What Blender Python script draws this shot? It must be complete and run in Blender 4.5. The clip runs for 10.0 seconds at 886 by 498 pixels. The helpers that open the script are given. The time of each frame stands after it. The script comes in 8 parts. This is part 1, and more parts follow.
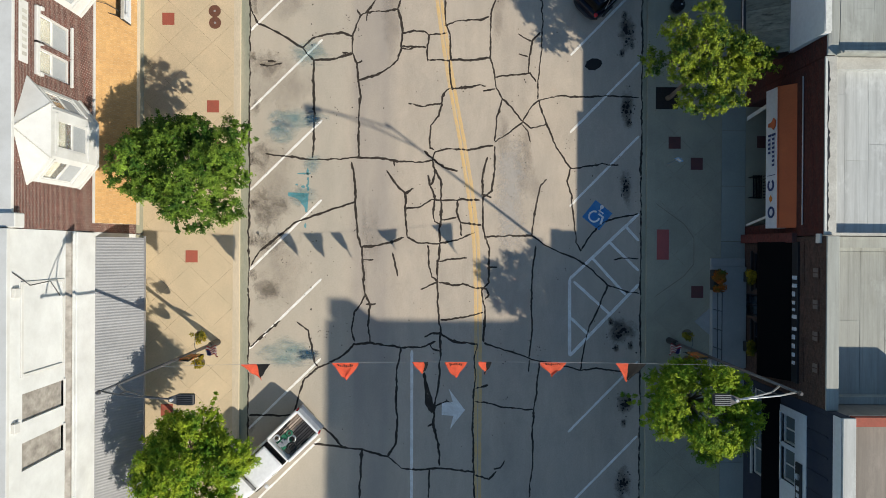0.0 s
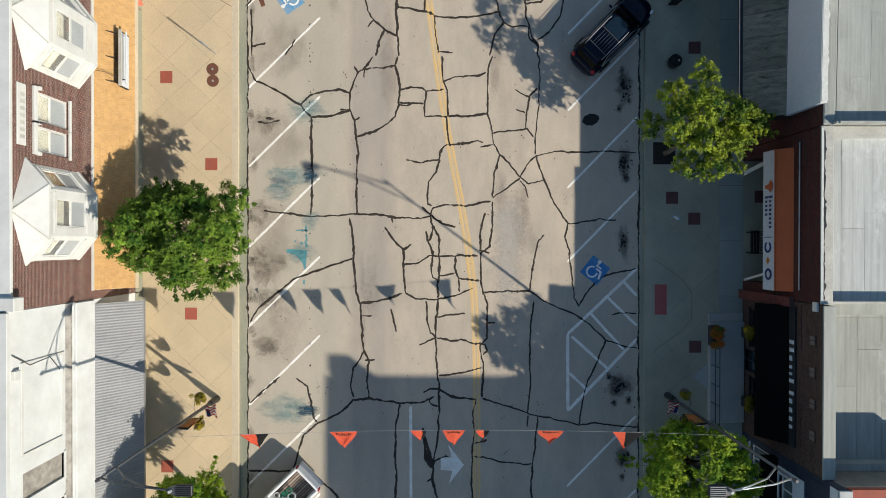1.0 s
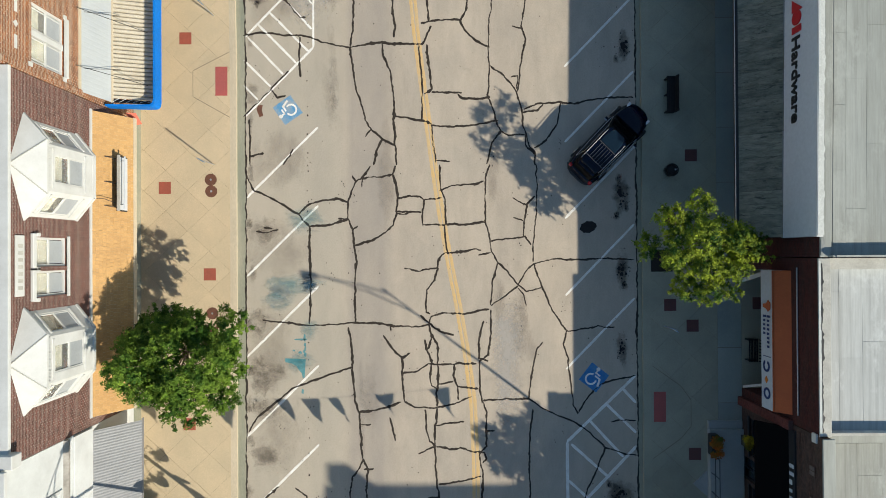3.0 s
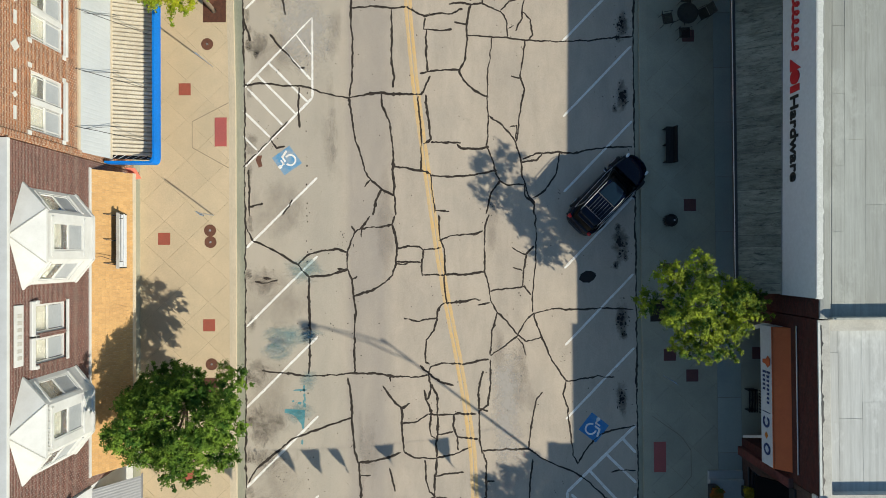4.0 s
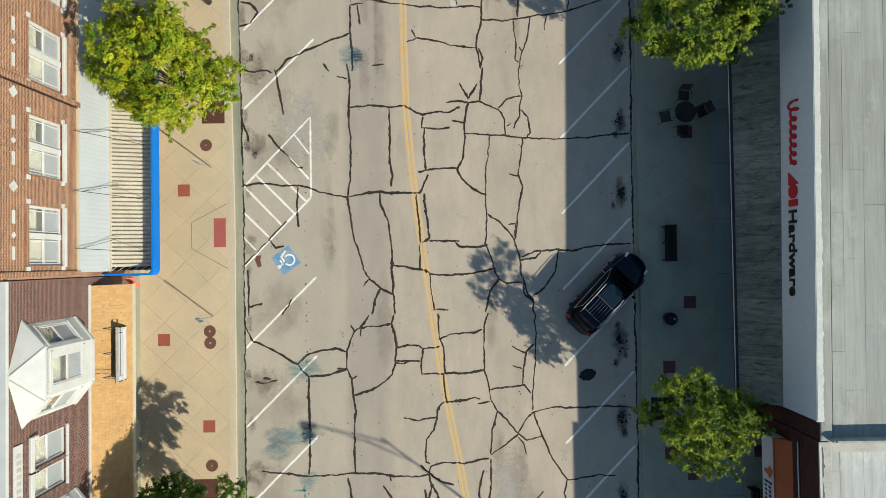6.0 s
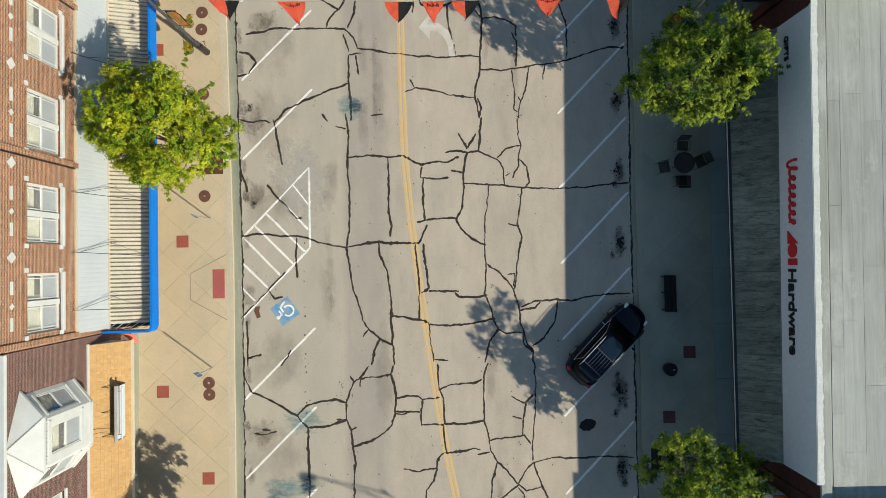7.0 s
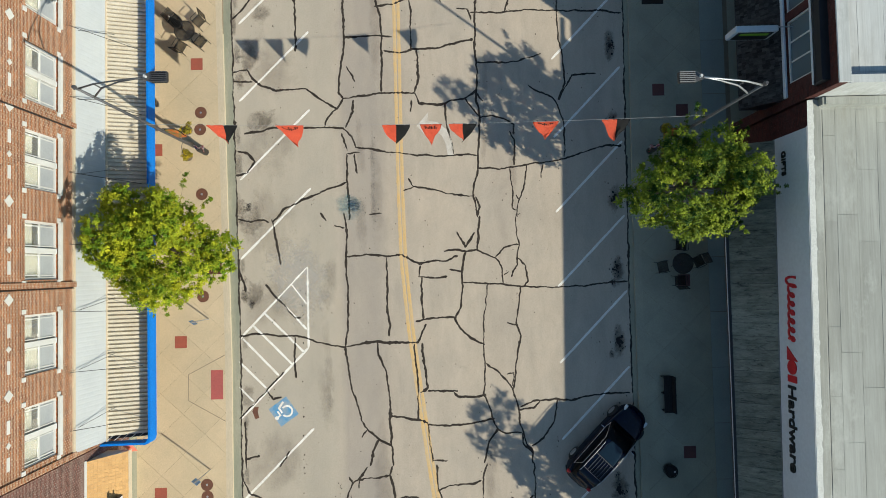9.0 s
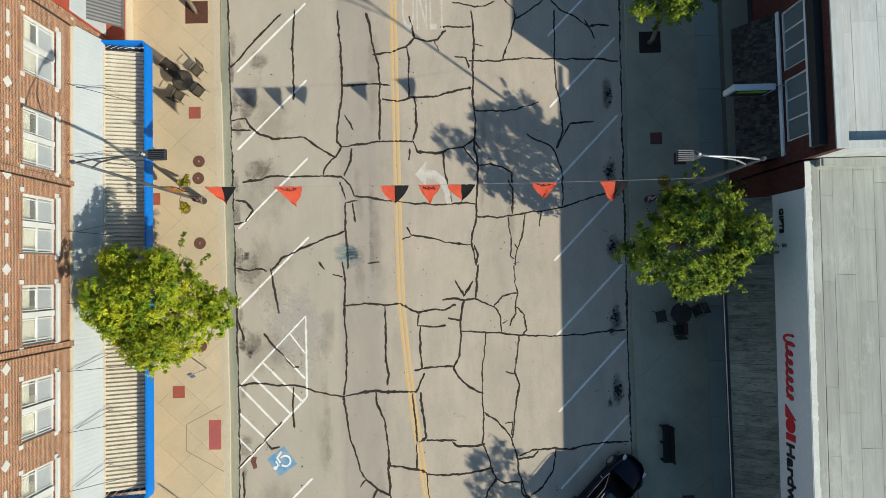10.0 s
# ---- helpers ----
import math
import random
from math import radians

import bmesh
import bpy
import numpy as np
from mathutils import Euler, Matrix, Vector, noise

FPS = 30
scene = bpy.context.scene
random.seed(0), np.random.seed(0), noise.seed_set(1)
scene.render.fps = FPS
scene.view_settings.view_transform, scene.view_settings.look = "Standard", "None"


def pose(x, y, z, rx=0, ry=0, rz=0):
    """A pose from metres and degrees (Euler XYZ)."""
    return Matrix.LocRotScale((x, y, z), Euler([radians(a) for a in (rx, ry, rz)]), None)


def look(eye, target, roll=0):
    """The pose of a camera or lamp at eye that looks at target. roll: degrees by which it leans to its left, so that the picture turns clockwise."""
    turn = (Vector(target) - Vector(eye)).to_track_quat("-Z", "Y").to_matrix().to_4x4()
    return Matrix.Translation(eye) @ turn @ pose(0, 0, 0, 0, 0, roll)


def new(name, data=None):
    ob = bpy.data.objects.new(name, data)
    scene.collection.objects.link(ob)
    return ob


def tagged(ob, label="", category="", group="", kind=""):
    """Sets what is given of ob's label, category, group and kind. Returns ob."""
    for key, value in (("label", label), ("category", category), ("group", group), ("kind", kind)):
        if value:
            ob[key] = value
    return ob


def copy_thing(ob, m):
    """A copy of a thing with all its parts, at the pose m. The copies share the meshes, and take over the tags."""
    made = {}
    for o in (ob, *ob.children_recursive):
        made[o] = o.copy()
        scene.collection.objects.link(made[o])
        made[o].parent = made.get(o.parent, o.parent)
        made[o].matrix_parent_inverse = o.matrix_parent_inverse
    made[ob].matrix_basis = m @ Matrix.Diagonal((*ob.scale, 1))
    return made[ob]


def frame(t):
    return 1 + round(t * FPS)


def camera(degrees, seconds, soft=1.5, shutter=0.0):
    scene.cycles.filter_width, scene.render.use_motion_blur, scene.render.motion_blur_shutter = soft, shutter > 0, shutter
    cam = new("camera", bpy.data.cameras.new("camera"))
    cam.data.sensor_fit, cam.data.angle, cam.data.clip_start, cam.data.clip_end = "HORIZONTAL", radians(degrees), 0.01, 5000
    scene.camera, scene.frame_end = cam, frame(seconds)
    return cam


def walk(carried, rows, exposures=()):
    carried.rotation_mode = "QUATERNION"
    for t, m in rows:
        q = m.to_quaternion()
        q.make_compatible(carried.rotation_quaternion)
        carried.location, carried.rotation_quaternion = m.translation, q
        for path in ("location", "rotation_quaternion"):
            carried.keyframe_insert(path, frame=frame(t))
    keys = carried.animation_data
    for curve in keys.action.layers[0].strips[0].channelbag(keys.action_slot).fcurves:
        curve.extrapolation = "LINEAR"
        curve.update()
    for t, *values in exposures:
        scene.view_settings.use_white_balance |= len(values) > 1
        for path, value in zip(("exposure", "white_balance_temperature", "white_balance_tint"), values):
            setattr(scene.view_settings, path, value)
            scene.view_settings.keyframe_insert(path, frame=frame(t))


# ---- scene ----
# ---- camera ----
cam = camera(72.8, 10.0, soft=0.9)
ROWS = [
    (0, 0.076, 0.347, 29.989, -0.126, -0.260, 0.352),
    (0.5, 0.177, 1.836, 30.031, -0.284, -0.141, 0.209),
    (1, 0.276, 3.259, 30.063, -0.353, -0.041, 0.073),
    (1.5, 0.361, 4.574, 30.072, -0.216, 0.052, -0.057),
    (2, 0.368, 5.871, 30.099, -0.125, -0.003, -0.092),
    (2.5, 0.332, 7.069, 30.093, 0.184, -0.063, -0.201),
    (4, 0.362, 10.644, 30.117, 0.667, -0.136, -0.420),
    (4.5, 0.448, 11.762, 30.132, 0.867, 0.008, -0.485),
    (5, 0.601, 12.983, 30.147, 0.904, 0.224, -0.585),
    (5.5, 0.648, 14.160, 30.167, 1.019, 0.279, -0.726),
    (7, 0.663, 17.796, 30.186, 1.254, 0.115, -1.064),
    (7.5, 0.674, 18.991, 30.220, 1.413, 0.094, -1.093),
    (8, 0.689, 20.152, 30.254, 1.563, 0.055, -1.199),
    (8.5, 0.735, 21.250, 30.257, 1.821, 0.073, -1.252),
    (9, 0.844, 22.378, 30.280, 2.011, 0.166, -1.274),
    (9.5, 0.815, 23.515, 30.322, 2.157, -0.034, -1.312),
    (10, 0.857, 24.725, 30.360, 2.223, -0.056, -1.340),
]
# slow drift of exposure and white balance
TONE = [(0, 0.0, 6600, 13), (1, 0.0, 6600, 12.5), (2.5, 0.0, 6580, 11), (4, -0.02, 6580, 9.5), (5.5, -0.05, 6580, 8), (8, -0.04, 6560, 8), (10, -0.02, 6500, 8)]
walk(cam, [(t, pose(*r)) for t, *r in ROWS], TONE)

# ---- light ----
SUN = Vector((7.0, -5.3, 5.5)).normalized()
elev = math.asin(SUN.z)
world = bpy.data.worlds.new("world")
scene.world = world
world.use_nodes = True
wn = world.node_tree.nodes
sky = wn.new("ShaderNodeTexSky")
sky.sky_type, sky.sun_disc = "NISHITA", False
sky.sun_elevation, sky.sun_rotation = elev, math.atan2(SUN.x, SUN.y)
sky.air_density, sky.dust_density, sky.ozone_density = 1.0, 0.4, 2.4
wn["Background"].inputs["Strength"].default_value = 0.118
haze = wn.new("ShaderNodeMix")
haze.data_type, haze.blend_type = "RGBA", "MULTIPLY"
haze.inputs[0].default_value = 1.0
haze.inputs[7].default_value = (0.88, 1.02, 0.98, 1)
world.node_tree.links.new(sky.outputs[0], haze.inputs[6])
world.node_tree.links.new(haze.outputs[2], wn["Background"].inputs["Color"])
sun = bpy.data.lights.new("sun", "SUN")
sun.energy, sun.angle, sun.color = 5.25, radians(0.55), (1.0, 0.945, 0.80)
sun_ob = new("sun", sun)
sun_ob.matrix_world = look((0, 0, 60), Vector((0, 0, 60)) - SUN)


# ---- materials ----
class Mat:
    """Small builder for node materials."""

    def __init__(self, name, rough=0.8, metal=0.0, spec=0.5):
        self.m = bpy.data.materials.new(name)
        self.m.use_nodes = True
        self.nt = self.m.node_tree
        self.b = self.nt.nodes["Principled BSDF"]
        self.b.inputs["Roughness"].default_value = rough
        self.b.inputs["Metallic"].default_value = metal
        self.b.inputs["Specular IOR Level"].default_value = spec
        self.pos = None

    def node(self, kind):
        return self.nt.nodes.new("ShaderNode" + kind)

    def link(self, a, b):
        self.nt.links.new(a, b)

    def coord(self, stretch=(1, 1, 1)):
        g = self.node("NewGeometry")
        mp = self.node("Mapping")
        mp.inputs["Scale"].default_value = stretch
        self.link(g.outputs["Position"], mp.inputs["Vector"])
        return mp.outputs[0]

    def noise(self, scale, detail=5, rough=0.6, stretch=(1, 1, 1), distort=0.0):
        n = self.node("TexNoise")
        n.inputs["Scale"].default_value, n.inputs["Detail"].default_value = scale, detail
        n.inputs["Roughness"].default_value, n.inputs["Distortion"].default_value = rough, distort
        self.link(self.coord(stretch), n.inputs["Vector"])
        return n.outputs[0]

    def ramp(self, src, lo, hi, a=0.0, b=1.0):
        r = self.node("MapRange")
        r.inputs[1].default_value, r.inputs[2].default_value = lo, hi
        r.inputs[3].default_value, r.inputs[4].default_value = a, b
        self.link(src, r.inputs[0])
        return r.outputs[0]

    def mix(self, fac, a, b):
        n = self.node("Mix")
        n.data_type = "RGBA"
        for sock, v in ((n.inputs[0], fac), (n.inputs[6], a), (n.inputs[7], b)):
            if isinstance(v, (int, float)):
                sock.default_value = v
            elif isinstance(v, tuple):
                sock.default_value = (*v, 1)
            else:
                self.link(v, sock)
        return n.outputs[2]

    def gain(self, col, fac):
        """Colour times a grey factor."""
        n = self.node("VectorMath")
        n.operation = "SCALE"
        self.link(col, n.inputs[0])
        self.link(fac, n.inputs["Scale"])
        return n.outputs[0]

    def color(self, c):
        if isinstance(c, tuple):
            self.b.inputs["Base Color"].default_value = (*c, 1)
        else:
            self.link(c, self.b.inputs["Base Color"])
        return self

    def bump(self, src, strength=0.3, dist=0.01):
        n = self.node("Bump")
        n.inputs["Strength"].default_value, n.inputs["Distance"].default_value = strength, dist
        self.link(src, n.inputs["Height"])
        self.link(n.outputs[0], self.b.inputs["Normal"])
        return self

    def random(self):
        return self.node("ObjectInfo").outputs["Random"]

    def island(self):
        return self.node("NewGeometry").outputs["Random Per Island"]

    def done(self):
        return self.m


def worn(name, c, c2, scale=3.0, grain=40.0, rough=0.8, metal=0.0, amount=0.8, bump=0.2, stretch=(1, 1, 1), vary=0.0, island=0.0, spec=0.4, speckle=1.0):
    """Two colours mixed by large stains, with fine grain and optional piece-to-piece variation."""
    m = Mat(name, rough, metal, spec)
    col = m.mix(m.ramp(m.noise(scale, 6, 0.65, stretch), 0.35, 0.68, 0, amount), c, c2)
    fine = m.noise(grain, 4, 0.7, stretch)
    col = m.gain(col, m.ramp(fine, 0.3, 0.7, 1 - 0.14 * speckle, 1 + 0.12 * speckle))
    col = m.gain(col, m.ramp(m.noise(13, 4, 0.7, stretch), 0.3, 0.7, 1 - 0.07 * speckle, 1 + 0.07 * speckle))
    if vary:
        col = m.gain(col, m.ramp(m.random(), 0, 1, 1 - vary, 1 + vary))
    if island:
        col = m.gain(col, m.ramp(m.island(), 0, 1, 1 - island, 1 + island))
    return m.color(col).bump(fine, bump, 0.006).done()


def brick_mat(name, a, b, mortar, axis_rows=0.075, length=0.21, dirt=(0.05, 0.04, 0.035), amount=0.35, vary=0.25, joint=0.008):
    """Brickwork for walls along y: bricks run along y, courses along z."""
    m = Mat(name, 0.85, 0, 0.3)
    g = m.node("NewGeometry")
    sep = m.node("SeparateXYZ")
    m.link(g.outputs["Position"], sep.inputs[0])
    add = m.node("Math")
    m.link(sep.outputs[0], add.inputs[0])
    m.link(sep.outputs[1], add.inputs[1])
    com = m.node("CombineXYZ")
    m.link(add.outputs[0], com.inputs[0])
    m.link(sep.outputs[2], com.inputs[1])
    br = m.node("TexBrick")
    br.inputs["Scale"].default_value = 1.0
    br.inputs["Brick Width"].default_value, br.inputs["Row Height"].default_value = length, axis_rows
    br.inputs["Mortar Size"].default_value, br.inputs["Mortar Smooth"].default_value = joint, 0.3
    br.inputs["Bias"].default_value = -0.1
    br.inputs["Color1"].default_value, br.inputs["Color2"].default_value, br.inputs["Mortar"].default_value = (*a, 1), (*b, 1), (*mortar, 1)
    m.link(com.outputs[0], br.inputs["Vector"])
    col = m.mix(m.ramp(m.noise(0.7, 6, 0.7), 0.45, 0.75, 0, amount), br.outputs["Color"], dirt)
    col = m.gain(col, m.ramp(m.noise(9, 3), 0.3, 0.7, 1 - vary, 1 + vary))
    inv = m.ramp(br.outputs["Fac"], 0, 1, 1, 0)
    return m.color(col).bump(inv, 0.6, 0.012).done()


def road_mat():
    m = Mat("weathered_concrete", 0.9, 0, 0.25)
    base = m.mix(m.ramp(m.noise(0.22, 6, 0.65), 0.35, 0.68), (0.53, 0.447, 0.355), (0.45, 0.393, 0.325))
    # two broad wheel tracks run along the street, broken up by patches
    track = m.noise(0.42, 3, 0.5, (1.0, 0.02, 1))
    worn_away = m.ramp(m.noise(0.5, 5, 0.7), 0.3, 0.7, 0.25, 1.0)
    mul = m.node("Math")
    mul.operation = "MULTIPLY"
    m.link(m.ramp(track, 0.46, 0.70, 0, 0.6), mul.inputs[0])
    m.link(worn_away, mul.inputs[1])
    base = m.mix(mul.outputs[0], base, (0.35, 0.305, 0.26))
    base = m.gain(base, m.ramp(m.noise(1.1, 7, 0.75, (1, 0.35, 1), 0.4), 0.3, 0.72, 1.10, 0.87))
    base = m.mix(m.ramp(m.noise(1.5, 9, 0.78, distort=0.7), 0.57, 0.78, 0, 0.32), base, (0.24, 0.21, 0.18))
    base = m.mix(m.ramp(m.noise(5.5, 3, 0.6), 0.71, 0.76, 0, 0.55), base, (0.13, 0.11, 0.10))
    base = m.mix(m.ramp(m.noise(0.9, 6, 0.7), 0.66, 0.8, 0, 0.4), base, (0.60, 0.55, 0.47))
    # the worn lane beside the parking bays is a shade darker
    g = m.node("NewGeometry")
    sep = m.node("SeparateXYZ")
    m.link(g.outputs["Position"], sep.inputs[0])
    lane = m.node("Math")
    lane.operation = "MULTIPLY"
    m.link(m.ramp(sep.outputs[0], -4.5, -4.15, 0, 1), lane.inputs[0])
    m.link(m.ramp(sep.outputs[0], -2.7, -1.9, 1, 0), lane.inputs[1])
    part_lane = m.node("Math")
    part_lane.operation = "MULTIPLY"
    m.link(lane.outputs[0], part_lane.inputs[0])
    m.link(m.ramp(m.noise(0.8, 5, 0.6, (1, 0.2, 1)), 0.3, 0.7, 0.35, 0.78), part_lane.inputs[1])
    base = m.mix(part_lane.outputs[0], base, (0.35, 0.312, 0.275))
    base = m.mix(m.ramp(sep.outputs[0], -4.9, -4.2, 0.45, 0), base, (0.475, 0.435, 0.355))
    grain = m.noise(45, 5, 0.8)
    base = m.gain(base, m.ramp(grain, 0.25, 0.75, 0.86, 1.13))
    base = m.gain(base, m.ramp(m.noise(14, 4, 0.75), 0.28, 0.72, 0.91, 1.08))
    return m.color(base).bump(grain, 0.25, 0.006).done()


def plain(name, c, rough=0.5, metal=0.0, spec=0.5, vary=0.06):
    m = Mat(name, rough, metal, spec)
    col = m.mix(m.ramp(m.noise(6, 4), 0.3, 0.7), tuple(v * (1 - vary) for v in c), tuple(min(1, v * (1 + vary)) for v in c))
    return m.color(col).done()


def stain_mat(name, c, patches=3.0, lo=0.45, hi=0.7, strength=0.7, stretch=(1, 1, 1)):
    """A thin stain with ragged, fading edges; its mesh carries an 'edge' attribute from 0 at the rim to 1."""
    m = Mat(name, 0.7, 0, 0.3)
    m.color(c)
    at = m.node("Attribute")
    at.attribute_name = "edge"
    add = m.node("Math")
    m.link(m.noise(patches, 9, 0.8, stretch, 0.3), add.inputs[0])
    m.link(m.ramp(at.outputs["Fac"], 0.0, 1.0, -0.22, 0.1), add.inputs[1])
    m.link(m.ramp(add.outputs[0], lo, hi, 0, strength), m.b.inputs["Alpha"])
    return m.done()


def see_through(name, c, cover):
    """Fine open metal mesh: the wires cover only part of the view."""
    m = Mat(name, 0.6, 0, 0.3)
    m.color(c)
    m.link(m.ramp(m.noise(90, 2), 0.35, 0.65, cover - 0.12, cover + 0.12), m.b.inputs["Alpha"])
    return m.done()


def leaf_mat(name, a, b):
    m = Mat(name, 0.6, 0, 0.2)
    col = m.mix(m.ramp(m.noise(1.3, 5, 0.7), 0.40, 0.62), a, b)
    col = m.gain(col, m.ramp(m.island(), 0, 1, 0.8, 1.2))
    col = m.gain(col, m.ramp(m.noise(1.4, 3), 0.3, 0.7, 0.75, 1.3))
    m.color(col)
    tr = m.node("BsdfTranslucent")
    m.link(col, tr.inputs["Color"])
    ms = m.node("MixShader")
    ms.inputs[0].default_value = 0.15
    out = m.nt.nodes["Material Output"]
    m.link(m.b.outputs[0], ms.inputs[1])
    m.link(tr.outputs[0], ms.inputs[2])
    m.link(ms.outputs[0], out.inputs["Surface"])
    return m.done()


def glass_mat(name, tint, rough=0.04, clear=0.25):
    m = Mat(name, rough, 0, 0.9)
    m.color(tint)
    m.b.inputs["Transmission Weight"].default_value = clear
    m.b.inputs["IOR"].default_value = 1.5
    return m.done()


def ribbed_roof_mat(name, c, c2):
    m = Mat(name, 0.7, 0, 0.3)
    col = m.mix(m.ramp(m.noise(0.5, 6, 0.7, (1, 0.25, 1)), 0.35, 0.7), c, c2)
    col = m.gain(col, m.ramp(m.noise(2.5, 6, 0.75, (1.2, 0.15, 1)), 0.3, 0.7, 0.88, 1.1))
    col = m.gain(col, m.ramp(m.random(), 0, 1, 0.93, 1.06))
    col = m.gain(col, m.ramp(m.noise(1.0, 6, 0.7, (14, 0.3, 1), 0.1), 0.3, 0.7, 0.93, 1.07))
    streak = m.noise(1.3, 8, 0.7, (4.0, 0.07, 1), 0.2)
    col = m.mix(m.ramp(streak, 0.5, 0.76, 0, 0.55), col, tuple(v * 0.55 for v in c2))
    col = m.mix(m.ramp(m.noise(0.6, 8, 0.75, (1, 0.5, 1)), 0.54, 0.66, 0, 0.55), col, tuple(min(0.75, v * 1.3) for v in c))
    col = m.mix(m.ramp(m.noise(0.35, 8, 0.75, (1.6, 0.6, 1), 0.5), 0.58, 0.75, 0, 0.35), col, tuple(v * u for v, u in zip(c2, (0.72, 0.68, 0.58))))
    col = m.gain(col, m.ramp(m.noise(50, 3), 0.3, 0.7, 0.95, 1.05))
    return m.color(col).bump(m.noise(1.6, 4), 0.2, 0.02).done()


ROAD = road_mat()
GUTTER = worn("gutter_concrete", (0.38, 0.36, 0.275), (0.21, 0.235, 0.18), 0.9, 45, stretch=(1, 0.2, 1))
KERB = worn("kerb_concrete", (0.64, 0.535, 0.39), (0.50, 0.43, 0.315), 0.8, 45, stretch=(1, 0.3, 1))
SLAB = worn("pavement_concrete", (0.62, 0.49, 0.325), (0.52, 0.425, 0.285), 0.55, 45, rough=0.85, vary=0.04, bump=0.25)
# Shaded copy of the pavement concrete; the shade is put into its colour.
SLAB_SHADED = worn("shaded_pavement_concrete", (0.41, 0.385, 0.29), (0.30, 0.29, 0.225), 0.45, 40, rough=0.85, vary=0.03, bump=0.25)
# Bluer variant of the shaded tone for the strip by the shops.
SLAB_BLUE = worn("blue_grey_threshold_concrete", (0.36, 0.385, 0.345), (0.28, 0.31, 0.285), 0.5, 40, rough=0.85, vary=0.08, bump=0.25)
JOINT = worn("joint_dirt", (0.26, 0.21, 0.15), (0.19, 0.15, 0.11), 2.0, 40)
TAR = worn("crack_sealant_tar", (0.03, 0.024, 0.02), (0.065, 0.052, 0.042), 3.0, 30, rough=0.8, bump=0.4, spec=0.2)
WHITE_LINE = worn("white_road_paint", (0.92, 0.90, 0.85), (0.66, 0.61, 0.54), 2.2, 30, amount=0.7)
YELLOW_LINE = worn("yellow_road_paint", (0.70, 0.46, 0.19), (0.60, 0.45, 0.27), 1.6, 30, amount=1.0)
BLUE_PAINT = worn("blue_road_paint", (0.02, 0.17, 0.46), (0.10, 0.28, 0.46), 1.8, 30, amount=0.7)
BLUE_FADED = worn("faded_blue_road_paint", (0.06, 0.30, 0.56), (0.40, 0.42, 0.42), 1.6, 30, amount=1.0)
FADED_LINE = worn("rubbed_white_paint", (0.66, 0.62, 0.56), (0.52, 0.46, 0.39), 2.6, 25, amount=1.0)
TEAL_SPILL = worn("teal_paint_spill", (0.07, 0.27, 0.31), (0.20, 0.33, 0.33), 3.5, 30, amount=0.8, bump=0.05)
# Red pavers again, with the street's shade mixed into the colour.
SHADED_PAVER = worn("shaded_brick_paver", (0.15, 0.055, 0.05), (0.10, 0.045, 0.045), 3.0, 40, vary=0.08)
RED_PAVER = worn("red_brick_paver", (0.40, 0.10, 0.065), (0.30, 0.09, 0.06), 3.0, 40, vary=0.08)
PAD = worn("red_tactile_pad", (0.46, 0.11, 0.10), (0.36, 0.10, 0.09), 2.0, 30)
RUST = worn("rusty_iron_cover", (0.18, 0.075, 0.045), (0.11, 0.05, 0.035), 5, 40, rough=0.75)
# Pit mulch for the shaded side, its colour darkened to carry the shade.
SHADED_SOIL = worn("shaded_pit_mulch", (0.03, 0.022, 0.018), (0.015, 0.012, 0.01), 8, 30, bump=0.8)
SOIL = worn("tree_pit_mulch", (0.13, 0.05, 0.03), (0.06, 0.03, 0.02), 8, 30, bump=0.8)
BROWN_BRICK = brick_mat("dark_red_brick", (0.175, 0.074, 0.058), (0.105, 0.052, 0.044), (0.33, 0.27, 0.235))
ORANGE_BRICK = brick_mat("orange_brown_brick", (0.36, 0.13, 0.05), (0.17, 0.06, 0.03), (0.50, 0.40, 0.30), amount=0.15, joint=0.012)
MAROON_BRICK = brick_mat("maroon_brick", (0.092, 0.021, 0.016), (0.052, 0.014, 0.012), (0.08, 0.04, 0.034), amount=0.35)
PIER_BRICK = brick_mat("red_pier_brick", (0.19, 0.05, 0.04), (0.13, 0.038, 0.032), (0.12, 0.06, 0.05), amount=0.25)
UMBER_BRICK = brick_mat("umber_brick", (0.10, 0.055, 0.042), (0.06, 0.034, 0.028), (0.10, 0.075, 0.06), amount=0.3)
RED_WALL = brick_mat("painted_red_brick", (0.42, 0.075, 0.045), (0.36, 0.065, 0.04), (0.30, 0.06, 0.04), amount=0.1, vary=0.1)
WHITE_WALL = worn("white_painted_masonry", (0.69, 0.705, 0.70), (0.46, 0.46, 0.45), 0.9, 25, amount=0.55, bump=0.05, speckle=0.2)
WHITE_TRIM = worn("white_painted_wood", (0.64, 0.64, 0.62), (0.53, 0.525, 0.50), 1.2, 20, bump=0.04, speckle=0.2)
GREY_STONE = worn("grey_render_patch", (0.42, 0.39, 0.35), (0.20, 0.18, 0.16), 2.5, 20, amount=1.0)
SIDING = worn("white_metal_siding", (0.52, 0.55, 0.56), (0.45, 0.48, 0.50), 0.6, 20, rough=0.45, bump=0.05, speckle=0.4)
NAVY_WALL = worn("dark_navy_cladding", (0.02, 0.028, 0.05), (0.035, 0.04, 0.06), 1.0, 20)
TAN_SHINGLE = worn("tan_shingle", (0.56, 0.335, 0.135), (0.47, 0.275, 0.115), 0.8, 25, stretch=(1, 2, 1), island=0.08)
GREY_METAL = worn("grey_corrugated_metal", (0.27, 0.275, 0.285), (0.20, 0.205, 0.215), 0.7, 25, rough=0.5, metal=0.2, bump=0.05)
